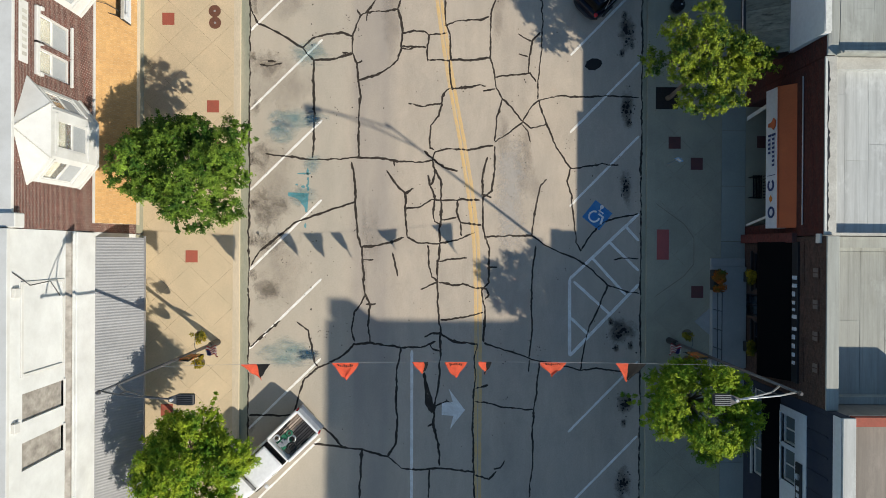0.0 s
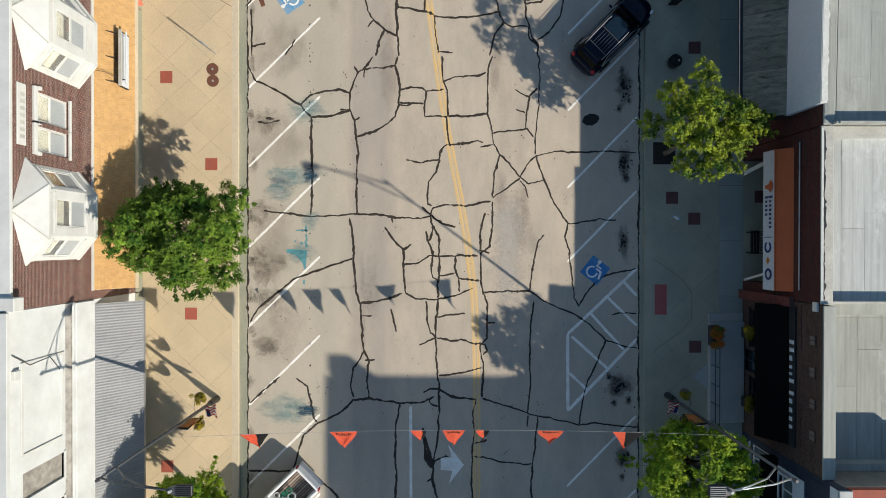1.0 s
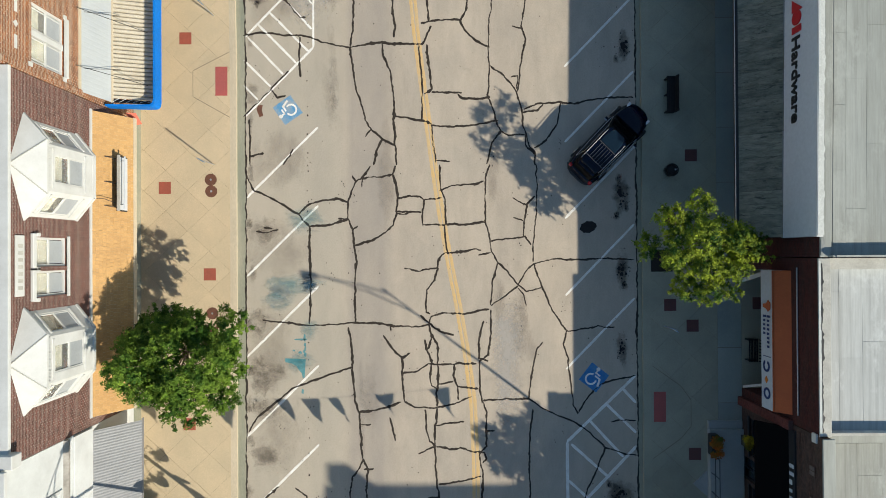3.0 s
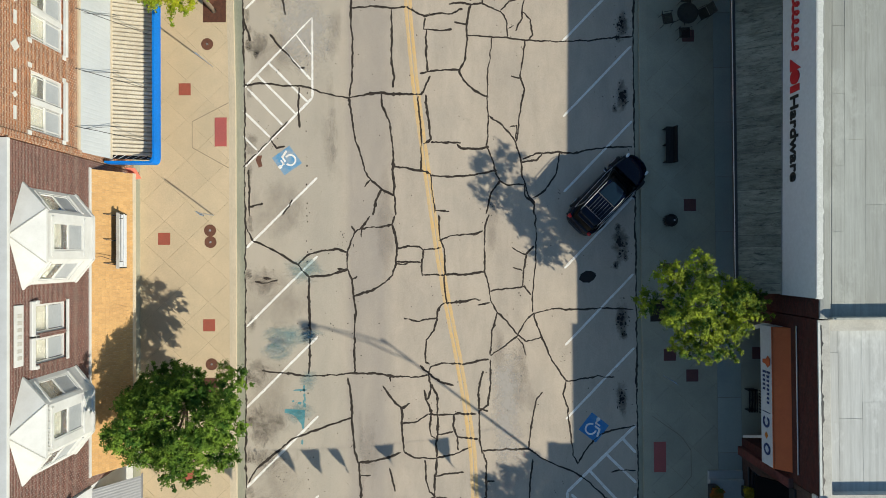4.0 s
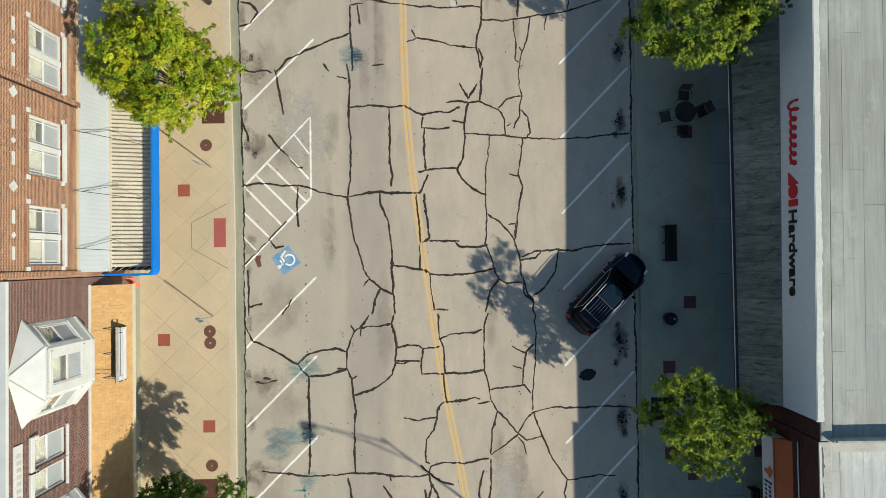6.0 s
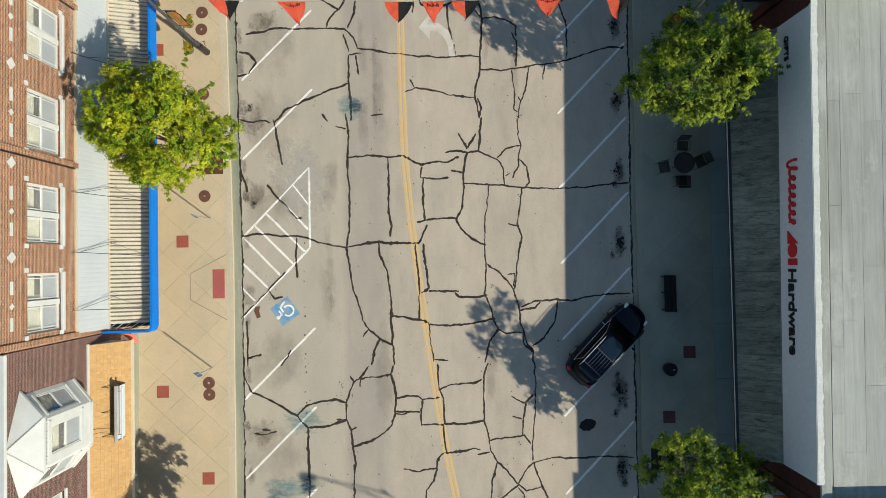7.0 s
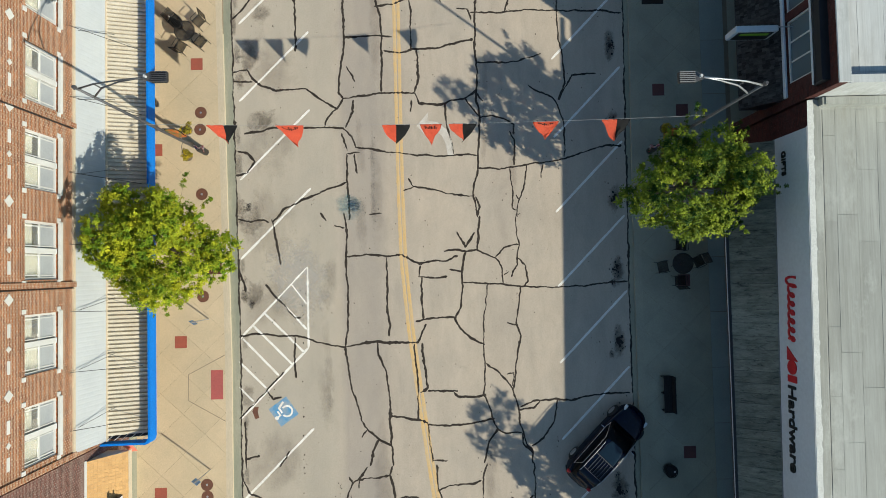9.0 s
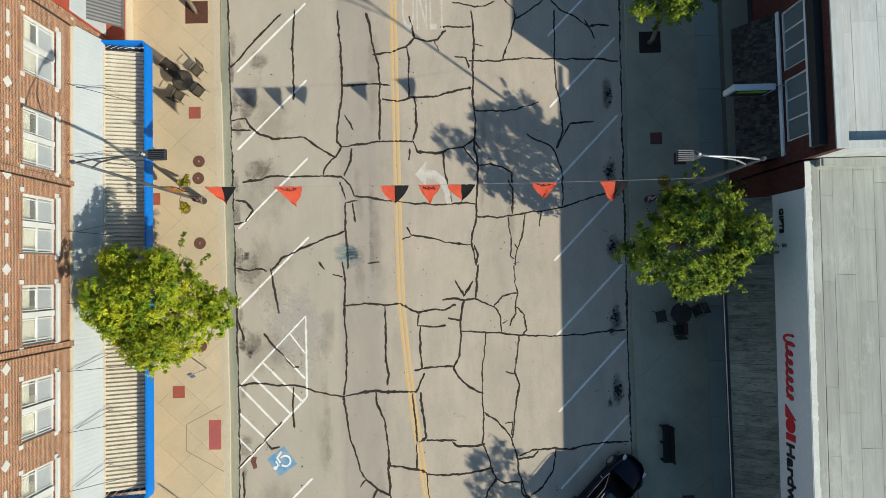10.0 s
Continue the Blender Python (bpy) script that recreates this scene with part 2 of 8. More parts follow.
DARK_AWNING = worn("dark_grey_corrugated_metal", (0.17, 0.165, 0.165), (0.12, 0.12, 0.12), 0.7, 25, rough=0.5, metal=0.2, bump=0.05)
TAN_METAL = worn("cream_corrugated_metal", (0.64, 0.585, 0.475), (0.50, 0.44, 0.34), 0.7, 15, rough=0.5, bump=0.05)
BLUE_METAL = worn("bright_blue_metal", (0.003, 0.19, 0.68), (0.004, 0.16, 0.58), 0.8, 15, rough=0.6, bump=0.03, spec=0.15)
ORANGE_CLOTH = worn("orange_awning_cloth", (0.56, 0.135, 0.045), (0.47, 0.11, 0.04), 1.0, 60, rough=0.8)
WHITE_SIGN = plain("white_sign_panel", (0.62, 0.65, 0.68), 0.5)
BLACK_CLOTH = plain("black_awning_cloth", (0.004, 0.004, 0.0045), 0.95, 0.0, 0.1)


def old_wood_mat():
    """Grey boards with dark streaks along the grain and mossy blotches."""
    m = Mat("weathered_grey_wood", 0.85, 0, 0.25)
    col = m.mix(m.ramp(m.noise(2.2, 6, 0.7, (0.5, 2.2, 1)), 0.38, 0.66), (0.27, 0.265, 0.205), (0.145, 0.145, 0.11))
    col = m.mix(m.ramp(m.noise(2.0, 7, 0.8, (0.6, 2.6, 1), 0.8), 0.53, 0.66, 0, 0.85), col, (0.035, 0.037, 0.028))
    col = m.mix(m.ramp(m.noise(1.1, 6, 0.75), 0.56, 0.74, 0, 0.45), col, (0.085, 0.095, 0.06))
    col = m.gain(col, m.ramp(m.random(), 0, 1, 0.8, 1.2))
    grain = m.noise(12, 4, 0.7, (0.2, 6, 1))
    col = m.gain(col, m.ramp(grain, 0.3, 0.7, 0.82, 1.15))
    return m.color(col).bump(grain, 0.5, 0.008).done()


OLD_WOOD = old_wood_mat()
DARK_SHINGLE = worn("dark_wood_shake", (0.046, 0.045, 0.043), (0.012, 0.012, 0.013), 4, 14, island=0.8, bump=0.5)
ROOF_LIGHT = ribbed_roof_mat("pale_roof_membrane", (0.385, 0.40, 0.37), (0.31, 0.315, 0.28))
ROOF_WHITE = ribbed_roof_mat("white_roof_coating", (0.52, 0.54, 0.53), (0.44, 0.45, 0.43))
ROOF_BROWN = ribbed_roof_mat("brown_gravel_roof", (0.26, 0.23, 0.20), (0.19, 0.17, 0.15))
COPING = worn("stone_coping", (0.52, 0.51, 0.46), (0.38, 0.36, 0.32), 1.5, 20)
GLASS = glass_mat("window_glass", (0.9, 0.93, 0.92), 0.0, 0.92)
SCREEN = worn("grey_window_screen", (0.40, 0.42, 0.43), (0.32, 0.34, 0.36), 1.2, 60, rough=0.5, bump=0.05)
GLASS_DARK = glass_mat("dark_window_glass", (0.03, 0.05, 0.07))
# Grey-blue tint stands in for bright sky reflected in the panes.
GLASS_SKY = glass_mat("sky_tinted_window_glass", (0.13, 0.17, 0.19), 0.06, 0.1)
BLIND = plain("pale_window_blind", (0.30, 0.285, 0.235), 0.8)
ROOM = plain("dim_room_wall", (0.16, 0.14, 0.11), 0.9)
BLACK_METAL = plain("black_painted_metal", (0.02, 0.02, 0.022), 0.45)
POLE_METAL = worn("grey_painted_steel", (0.105, 0.105, 0.11), (0.07, 0.07, 0.075), 2, 20, rough=0.4, metal=0.3, bump=0.05)
GALV = worn("galvanised_steel", (0.55, 0.56, 0.57), (0.45, 0.46, 0.47), 2, 20, rough=0.35, metal=0.7, bump=0.05)
BARK = worn("tree_bark", (0.22, 0.17, 0.12), (0.12, 0.09, 0.065), 8, 30, stretch=(1, 1, 0.2), bump=0.8)
RED_INK = plain("red_sign_paint", (0.55, 0.015, 0.02), 0.5)
BLACK_INK = plain("black_sign_paint", (0.01, 0.01, 0.01), 0.5)
BLUE_INK = plain("navy_sign_paint", (0.02, 0.04, 0.14), 0.5)
CREAM = plain("cream_cloth", (0.70, 0.66, 0.60), 0.8)
GOLD_INK = plain("orange_sign_paint", (0.70, 0.22, 0.02), 0.5)


# ---- helpers for building ----
def world_of(ob):
    m = ob.matrix_basis.copy()
    return world_of(ob.parent) @ ob.matrix_parent_inverse @ m if ob.parent else m


def part(name, bm, material, parent=None, label="", smooth=False):
    """Links a bmesh as one mesh object under a thing or part."""
    bmesh.ops.recalc_face_normals(bm, faces=bm.faces)
    me = bpy.data.meshes.new(name)
    bm.to_mesh(me)
    bm.free()
    me.materials.append(material)
    if smooth:
        me.polygons.foreach_set("use_smooth", [True] * len(me.polygons))
    ob = new(name, me)
    if parent:
        ob.parent = parent
        ob.matrix_parent_inverse = world_of(parent).inverted()
    if label:
        tagged(ob, label)
    return ob


def thing(name, label, category, at=(0, 0, 0), group="", kind="", rz=0.0):
    ob = new(name)
    ob.empty_display_size = 0.2
    ob.matrix_basis = pose(*at, 0, 0, rz)
    return tagged(ob, label, category, group, kind)


def box(bm, x0, x1, y0, y1, z0, z1, bevel=0.0):
    xs, ys, zs = sorted((x0, x1)), sorted((y0, y1)), sorted((z0, z1))
    vs = [bm.verts.new((x, y, z)) for z in zs for x, y in ((xs[0], ys[0]), (xs[1], ys[0]), (xs[1], ys[1]), (xs[0], ys[1]))]
    fs = [bm.faces.new([vs[i] for i in f]) for f in ((3, 2, 1, 0), (4, 5, 6, 7), (0, 1, 5, 4), (1, 2, 6, 5), (2, 3, 7, 6), (3, 0, 4, 7))]
    if bevel:
        es = {e for f in fs for e in f.edges}
        bmesh.ops.bevel(bm, geom=list(es), offset=bevel, segments=1, affect="EDGES")
    return bm


def boxes(*rows, bevel=0.0):
    bm = bmesh.new()
    for r in rows:
        box(bm, *r, bevel=bevel)
    return bm


def prism(bm, poly, z0, z1):
    """A vertical prism over a flat polygon of (x, y)."""
    a = [bm.verts.new((x, y, z0)) for x, y in poly]
    b = [bm.verts.new((x, y, z1)) for x, y in poly]
    bm.faces.new(a[::-1])
    bm.faces.new(b)
    n = len(poly)
    for i in range(n):
        bm.faces.new((a[i], a[(i + 1) % n], b[(i + 1) % n], b[i]))
    return bm


def sweep_y(bm, profile, y0, y1):
    """A closed profile of (x, z) drawn along y."""
    a = [bm.verts.new((x, y0, z)) for x, z in profile]
    b = [bm.verts.new((x, y1, z)) for x, z in profile]
    n = len(profile)
    bm.faces.new(a)
    bm.faces.new(b[::-1])
    for i in range(n):
        bm.faces.new((a[i], b[i], b[(i + 1) % n], a[(i + 1) % n]))
    return bm


def tube(bm, pts, radii, n=8, caps=True):
    """A round tube through points, with a radius at each."""
    pts = [Vector(p) for p in pts]
    if not isinstance(radii, (list, tuple)):
        radii = [radii] * len(pts)
    rings = []
    for i, p in enumerate(pts):
        d = (pts[min(i + 1, len(pts) - 1)] - pts[max(i - 1, 0)]).normalized()
        q = d.to_track_quat("Z", "Y")
        rings.append([bm.verts.new(p + q @ Vector((radii[i] * math.cos(2 * math.pi * k / n), radii[i] * math.sin(2 * math.pi * k / n), 0))) for k in range(n)])
    for r, s in zip(rings, rings[1:]):
        for k in range(n):
            bm.faces.new((r[k], r[(k + 1) % n], s[(k + 1) % n], s[k]))
    if caps:
        bm.faces.new(rings[0][::-1])
        bm.faces.new(rings[-1])
    return bm


def quad(bm, *pts):
    return bm.faces.new([bm.verts.new(p) for p in pts])


def slab_between(bm, a, b, c, d, t):
    """A board with the upper corners a, b, c, d (in order) and thickness t downward."""
    up = [bm.verts.new(p) for p in (a, b, c, d)]
    lo = [bm.verts.new((p[0], p[1], p[2] - t)) for p in (a, b, c, d)]
    bm.faces.new(up)
    bm.faces.new(lo[::-1])
    for i in range(4):
        bm.faces.new((up[i], lo[i], lo[(i + 1) % 4], up[(i + 1) % 4]))
    return bm


# ---- ground, road, kerbs and pavements ----
def left_edge(y):
    return -9.47 - 0.018 * max(0.0, y - 18.0)


def right_edge(y):
    return 10.1 + 0.010 * max(0.0, y - 22.0)


Y0, Y1 = -40.0, 70.0
GROUND = worn("bare_earth", (0.22, 0.19, 0.14), (0.14, 0.13, 0.09), 0.05, 2.0)
ground = part("ground", boxes((-900, 900, -900, 900, -0.6, -0.3)), GROUND)
tagged(ground, "bare brown earth reaching to the horizon", "ground", kind="structure")


def strip(name, fx0, fx1, z0, z1, material, step=2.0):
    """A long slab between two edge lines of the street."""
    bm = bmesh.new()
    n = int((Y1 - Y0) / step)
    rows = []
    for i in range(n + 1):
        y = Y0 + i * step
        rows.append([bm.verts.new(p) for p in ((fx0(y), y, z0), (fx0(y), y, z1), (fx1(y), y, z1), (fx1(y), y, z0))])
    for a, b in zip(rows, rows[1:]):
        for k in range(4):
            bm.faces.new((a[k], a[(k + 1) % 4], b[(k + 1) % 4], b[k]))
    bm.faces.new(rows[0])
    bm.faces.new(rows[-1][::-1])
    return part(name, bm, material)


road = strip("road", left_edge, right_edge, -0.3, 0.0, ROAD)
tagged(road, "pale weathered concrete street crossed by black crack sealant", "road", kind="structure")
gutter_a = strip("gutter", lambda y: left_edge(y) - 0.42, left_edge, -0.3, 0.004, GUTTER)
tagged(gutter_a, "greenish stained concrete gutter beside the kerb", "gutter", kind="structure")
gutter_b = strip("gutter", right_edge, lambda y: right_edge(y) + 0.24, -0.3, 0.004, GUTTER)
tagged(gutter_b, "stained concrete gutter beside the kerb", "gutter", kind="structure")
kerb_a = strip("kerb", lambda y: left_edge(y) - 0.74, lambda y: left_edge(y) - 0.42, -0.3, 0.144, KERB)
tagged(kerb_a, "tan concrete kerb along the sunlit pavement", "kerb", kind="structure")
# Kerb takes the shade-darkened concrete instead of the sunlit tan.
kerb_b = strip("kerb", lambda y: right_edge(y) + 0.24, lambda y: right_edge(y) + 0.62, -0.3, 0.144, SLAB_SHADED)
tagged(kerb_b, "concrete kerb greyed for shade along the shaded pavement", "kerb", kind="structure")


def pavement_base(name, x0, x1):
    bm = boxes((x0, x1, Y0, Y1, -0.3, 0.126))
    ob = part(name, bm, JOINT)
    return tagged(ob, "concrete pavement scored into diagonal slabs", "pavement", kind="structure")


pave_a = pavement_base("pavement", -15.2, -10.19)
pave_b = pavement_base("pavement", 10.7, 15.6)


def ribbon(pts, width, seed, rough=0.35, z=0.004, step=0.11, wobble=0.045):
    """A thin flat strip of uneven width along a line, rising slightly in the middle."""
    rnd = random.Random(seed)
    line = []
    for (ax, ay), (bx, by) in zip(pts, pts[1:]):
        n = max(1, int(math.hypot(bx - ax, by - ay) / step))
        line += [(ax + (bx - ax) * k / n, ay + (by - ay) * k / n) for k in range(n)]
    line.append(pts[-1])
    moved = []
    for x, y in line:
        v = noise.noise_vector(Vector((x * 1.7, y * 1.7, seed * 0.37))) + 0.7 * noise.noise_vector(Vector((x * 5.5, y * 5.5, seed * 0.61)))
        moved.append((x + v.x * wobble, y + v.y * wobble))
    bm = bmesh.new()
    rows = []
    last = len(moved) - 1
    for i, (x, y) in enumerate(moved):
        ax, ay = moved[max(i - 1, 0)]
        bx, by = moved[min(i + 1, last)]
        d = math.hypot(bx - ax, by - ay) or 1.0
        nx, ny = -(by - ay) / d, (bx - ax) / d
        swell = 1 + rough * 1.1 * noise.noise(Vector((x * 0.9, y * 0.9, seed * 1.1))) + rough * 1.3 * noise.noise(Vector((x * 4, y * 4, seed * 2.1)))
        if rough > 0.3 and rnd.random() < 0.025:
            swell *= rnd.uniform(1.3, 1.8)
        a, b = (width / 2 * max(0.28, swell + rough * rnd.uniform(-0.75, 0.75)) * (0.55 if i in (0, last) else 1.0) for _ in (0, 1))
        rows.append([bm.verts.new((x + nx * a, y + ny * a, 0.001)), bm.verts.new((x, y, z)), bm.verts.new((x - nx * b, y - ny * b, 0.001))])
    for a, b in zip(rows, rows[1:]):
        bm.faces.new((a[0], a[1], b[1], b[0]))
        bm.faces.new((a[1], a[2], b[2], b[1]))
    return bm


crack_count = 0


def crack(*pts):
    """One run of black sealant over a crack of the road."""
    global crack_count
    crack_count += 1
    long = sum(math.hypot(b[0] - a[0], b[1] - a[1]) for a, b in zip(pts, pts[1:]))
    width = (0.105 if long > 1.2 else 0.092) * (0.92 + 0.16 * noise.noise(Vector((pts[0][0], pts[0][1], 3))))
    # hairline runs towards the shaded side
    width *= 0.8 if sum(p[0] for p in pts) / len(pts) > 2.8 else 1.0
    part("crack_sealant", ribbon(pts, width, crack_count, rough=0.38, z=0.007, step=0.085, wobble=0.05), TAR, road)


def line(name, pts, width, material, label, z=0.005, parent=road):
    """A straight painted line with slightly ragged edges."""
    part(name, ribbon(pts, width, int(pts[0][1] * 10) % 97, rough=0.10, z=z, wobble=0.006), material, parent, label)


crack((-9.49, 12.63), (-9.34, 11.93), (-9.09, 11.51), (-8.13, 11.04), (-7.56, 10.73), (-6.86, 10.26), (-6.58, 9.92), (-6.29, 9.65))
crack((-6.86, 10.26), (-6.38, 10.74), (-5.60, 10.97), (-4.89, 11.04), (-4.36, 10.84))
crack((-6.29, 9.65), (-5.31, 9.71), (-4.35, 10.00), (-4.86, 10.05))
crack((-3.22, 12.68), (-3.69, 12.11), (-4.00, 11.89), (-4.19, 11.41), (-4.36, 10.84), (-4.35, 10.08), (-4.18, 9.58), (-4.09, 8.73), (-3.98, 7.89), (-4.03, 6.76), (-4.05, 5.64), (-4.01, 4.82))
crack((-3.69, 12.06), (-2.79, 12.12), (-2.11, 12.24))
crack((-4.00, 11.89), (-4.14, 12.17))
crack((-3.66, 12.06), (-3.66, 11.61))
crack((-1.98, 12.69), (-2.11, 12.24), (-1.91, 11.56), (-1.88, 11.00), (-1.91, 10.30), (-2.10, 9.73), (-2.49, 9.31), (-3.05, 8.97), (-3.90, 8.73), (-4.09, 8.68))
crack((-1.88, 11.06), (-1.24, 11.18), (-0.76, 11.12), (-0.59, 10.96), (0.32, 11.02))
crack((-1.91, 10.38), (-1.23, 10.39), (-0.67, 10.34))
crack((-1.91, 10.24), (-1.60, 10.22), (-1.37, 10.33))
crack((-0.53, 10.96), (-0.64, 10.31), (-0.61, 9.66))
crack((-0.61, 9.72), (-0.10, 9.72), (0.52, 9.67))
crack((-4.18, 9.52), (-3.90, 9.66))
crack((-6.29, 9.65), (-6.26, 8.15), (-6.22, 7.03), (-6.24, 5.90), (-6.29, 4.78))
crack((-8.66, 4.96), (-7.67, 4.88), (-6.83, 4.74), (-6.24, 4.69), (-5.28, 4.73), (-4.01, 4.82), (-3.03, 4.80), (-2.18, 4.66), (-1.20, 4.59), (-0.35, 4.73))
crack((-1.55, 7.51), (-0.79, 7.43), (0.11, 7.53), (0.14, 7.86), (0.33, 8.20), (0.61, 8.35))
crack((0.14, 7.53), (-0.05, 6.93), (-0.45, 6.45), (-0.50, 5.32), (-0.27, 5.24))
crack((-0.35, 4.79), (-0.21, 5.10), (0.35, 5.27), (1.48, 5.28), (2.46, 5.46), (2.69, 5.46))
crack((-0.75, 5.15), (-0.35, 4.79), (0.22, 4.37), (0.92, 4.18))
crack((-2.24, 4.66), (-2.24, 4.35))
crack((-4.38, 4.65), (-4.23, 3.95), (-4.17, 2.82), (-4.14, 1.69), (-4.02, 0.85), (-3.85, 0.37), (-3.28, 0.40), (-2.44, 0.58), (-1.74, 0.86))
crack((-2.60, 4.15), (-2.18, 3.54), (-1.67, 3.03))
crack((-1.27, 3.26), (-1.67, 3.03), (-1.66, 2.27), (-1.60, 0.86))
crack((-1.66, 2.27), (-0.90, 2.39), (-0.34, 2.76))
crack((-0.35, 4.73), (-0.21, 3.97), (-0.32, 3.55), (-0.48, 3.46), (-0.54, 3.97))
crack((-0.48, 3.46), (-0.20, 2.84), (-0.28, 2.28), (-0.25, 1.66), (0.04, 1.49))
crack((-0.21, 4.25), (0.08, 3.69), (0.11, 2.85), (0.12, 1.72), (0.04, 1.44), (0.04, 0.59))
crack((-0.34, 2.76), (0.37, 2.71), (0.93, 2.71), (1.21, 2.80), (2.06, 2.69))
crack((0.93, 2.71), (0.88, 2.15), (1.08, 1.58), (1.50, 1.53), (2.12, 1.51))
crack((0.12, 1.72), (0.88, 1.87))
crack((1.08, 1.58), (1.11, 0.94))
crack((-1.60, 0.86), (-1.03, 0.58), (0.04, 0.53), (0.94, 0.74), (1.79, 1.11))
crack((-4.20, 2.59), (-5.27, 2.25), (-6.39, 1.87), (-7.23, 1.53), (-8.07, 0.82), (-8.91, 0.11), (-9.39, -0.59))
crack((-8.96, 9.40), (-8.40, 9.35), (-7.84, 9.49))
crack((-8.54, 9.60), (-8.12, 9.55))
crack((-3.85, 0.37), (-3.76, -0.84), (-3.69, -1.97), (-3.83, -2.42), (-4.19, -2.87), (-4.33, -3.66), (-4.16, -4.37))
crack((-3.69, -1.97), (-3.41, -2.53), (-3.49, -3.52), (-3.40, -4.42))
crack((-3.76, -0.28), (-3.28, -0.28))
crack((-3.60, -2.53), (-3.13, -2.47))
crack((-2.32, 0.10), (-2.15, -0.55), (-2.06, -1.11))
crack((-0.55, 0.45), (-0.46, -0.54), (-0.34, -1.10), (-0.03, -1.38))
crack((-0.88, -1.76), (-0.03, -1.38))
crack((0.04, 0.53), (-0.04, -0.40), (-0.03, -1.38), (-0.02, -2.51), (0.07, -3.64), (0.13, -4.77), (0.11, -5.90), (-0.05, -7.03), (-0.19, -7.59), (-0.21, -8.44), (0.02, -9.57), (0.11, -10.56))
crack((-0.01, -0.34), (0.67, -0.25), (1.40, -0.16))
crack((-0.03, -1.38), (0.67, -1.52), (1.24, -1.43), (1.80, -1.66), (2.43, -1.71))
crack((0.09, -3.27), (0.97, -3.16), (1.81, -3.01), (2.24, -2.87))
crack((-0.69, -4.12), (-0.30, -3.92), (0.07, -3.92), (0.69, -4.31), (1.96, -4.48))
crack((-7.06, -3.40), (-6.50, -3.82), (-6.30, -4.52), (-6.18, -5.37), (-5.98, -5.65))
crack((-9.36, -4.68), (-8.61, -3.97), (-7.91, -3.35))
crack((-6.96, -7.06), (-6.63, -6.22), (-5.98, -5.65), (-4.94, -5.22), (-4.16, -4.51), (-3.40, -4.42), (-2.69, -4.50), (-1.84, -4.64), (-0.86, -4.63), (-0.15, -4.35))
crack((-0.49, -4.41), (-0.29, -4.71), (0.13, -4.83))
crack((-1.84, -4.64), (-2.04, -5.63), (-2.08, -7.04), (-2.02, -8.45), (-2.10, -9.44), (-2.46, -10.09))
crack((-9.35, -8.06), (-8.30, -8.06), (-7.18, -8.05), (-6.96, -7.06))
crack((-5.77, -8.61), (-5.20, -9.09), (-4.72, -9.59))
crack((-6.18, -9.46), (-5.20, -9.59), (-3.79, -9.73), (-2.46, -10.15), (-1.81, -10.65), (-0.96, -10.76), (0.11, -10.64), (1.30, -10.78), (1.86, -10.83))
crack((-3.79, -9.73), (-3.84, -11.00), (-3.89, -12.18))
crack((-0.40, -10.76), (-0.44, -12.17))
crack((-0.71, -5.96), (-0.51, -6.75), (-0.19, -7.59))
crack((-0.59, -6.47), (-0.42, -7.17), (-0.19, -7.65))
crack((-0.19, -7.59), (0.43, -7.31), (0.71, -7.45))
crack((-0.21, -8.44), (-0.50, -8.58))
crack((2.76, 12.73), (2.51, 12.02), (2.51, 11.04), (2.52, 9.91), (2.72, 9.07), (2.79, 8.36), (3.16, 7.80), (3.58, 7.38), (4.15, 6.68))
crack((0.22, 12.71), (0.31, 11.36), (0.51, 11.02), (0.52, 9.67), (0.53, 8.77), (0.61, 8.29))
crack((0.23, 11.41), (0.88, 11.67), (2.00, 11.74), (2.45, 11.88))
crack((0.52, 9.73), (1.45, 9.70), (2.52, 9.82))
crack((0.61, 8.29), (1.46, 8.35), (2.02, 8.50), (2.31, 8.41))
crack((2.17, 8.13), (2.79, 8.31))
crack((2.78, 8.87), (3.71, 9.02), (4.47, 9.08), (4.79, 8.66))
crack((3.90, 11.05), (4.26, 10.82), (4.60, 10.71), (5.02, 11.11))
crack((4.60, 10.71), (4.47, 9.92), (4.42, 9.08))
crack((3.90, 10.06), (4.41, 9.87))
crack((5.07, 12.75), (5.11, 11.34), (5.06, 10.21), (4.92, 9.08), (4.90, 7.81))
crack((3.13, 7.80), (2.88, 6.81), (2.77, 5.68))
crack((4.15, 6.68), (3.59, 6.20), (2.77, 5.63))
crack((4.15, 6.68), (4.57, 7.39), (4.93, 7.73), (5.84, 7.96), (7.11, 7.91), (8.38, 7.98), (9.93, 7.91))
crack((4.15, 6.68), (4.58, 6.35), (5.42, 6.55))
crack((4.15, 6.54), (4.44, 6.12), (4.58, 5.64))
crack((4.93, 7.73), (5.28, 6.69), (5.71, 5.70), (6.28, 4.72), (6.57, 4.36), (7.55, 4.45), (8.12, 4.59), (8.97, 4.51))
crack((6.57, 4.36), (6.37, 3.73), (6.63, 3.03), (6.72, 1.76), (6.87, 0.63), (7.10, 0.21))
crack((2.78, 5.46), (2.78, 4.27), (2.62, 3.15), (2.20, 2.86), (2.21, 1.45), (2.35, 0.75))
crack((2.38, 4.89), (2.19, 3.99), (2.14, 3.00), (2.62, 2.86))
crack((5.38, 3.81), (5.02, 3.44), (4.80, 2.31), (4.67, 0.96))
crack((2.35, 0.89), (3.48, 0.98), (4.67, 0.96), (5.60, 0.34), (6.88, -0.16), (7.73, -0.77), (8.44, -1.48), (9.43, -1.78), (10.00, -1.89))
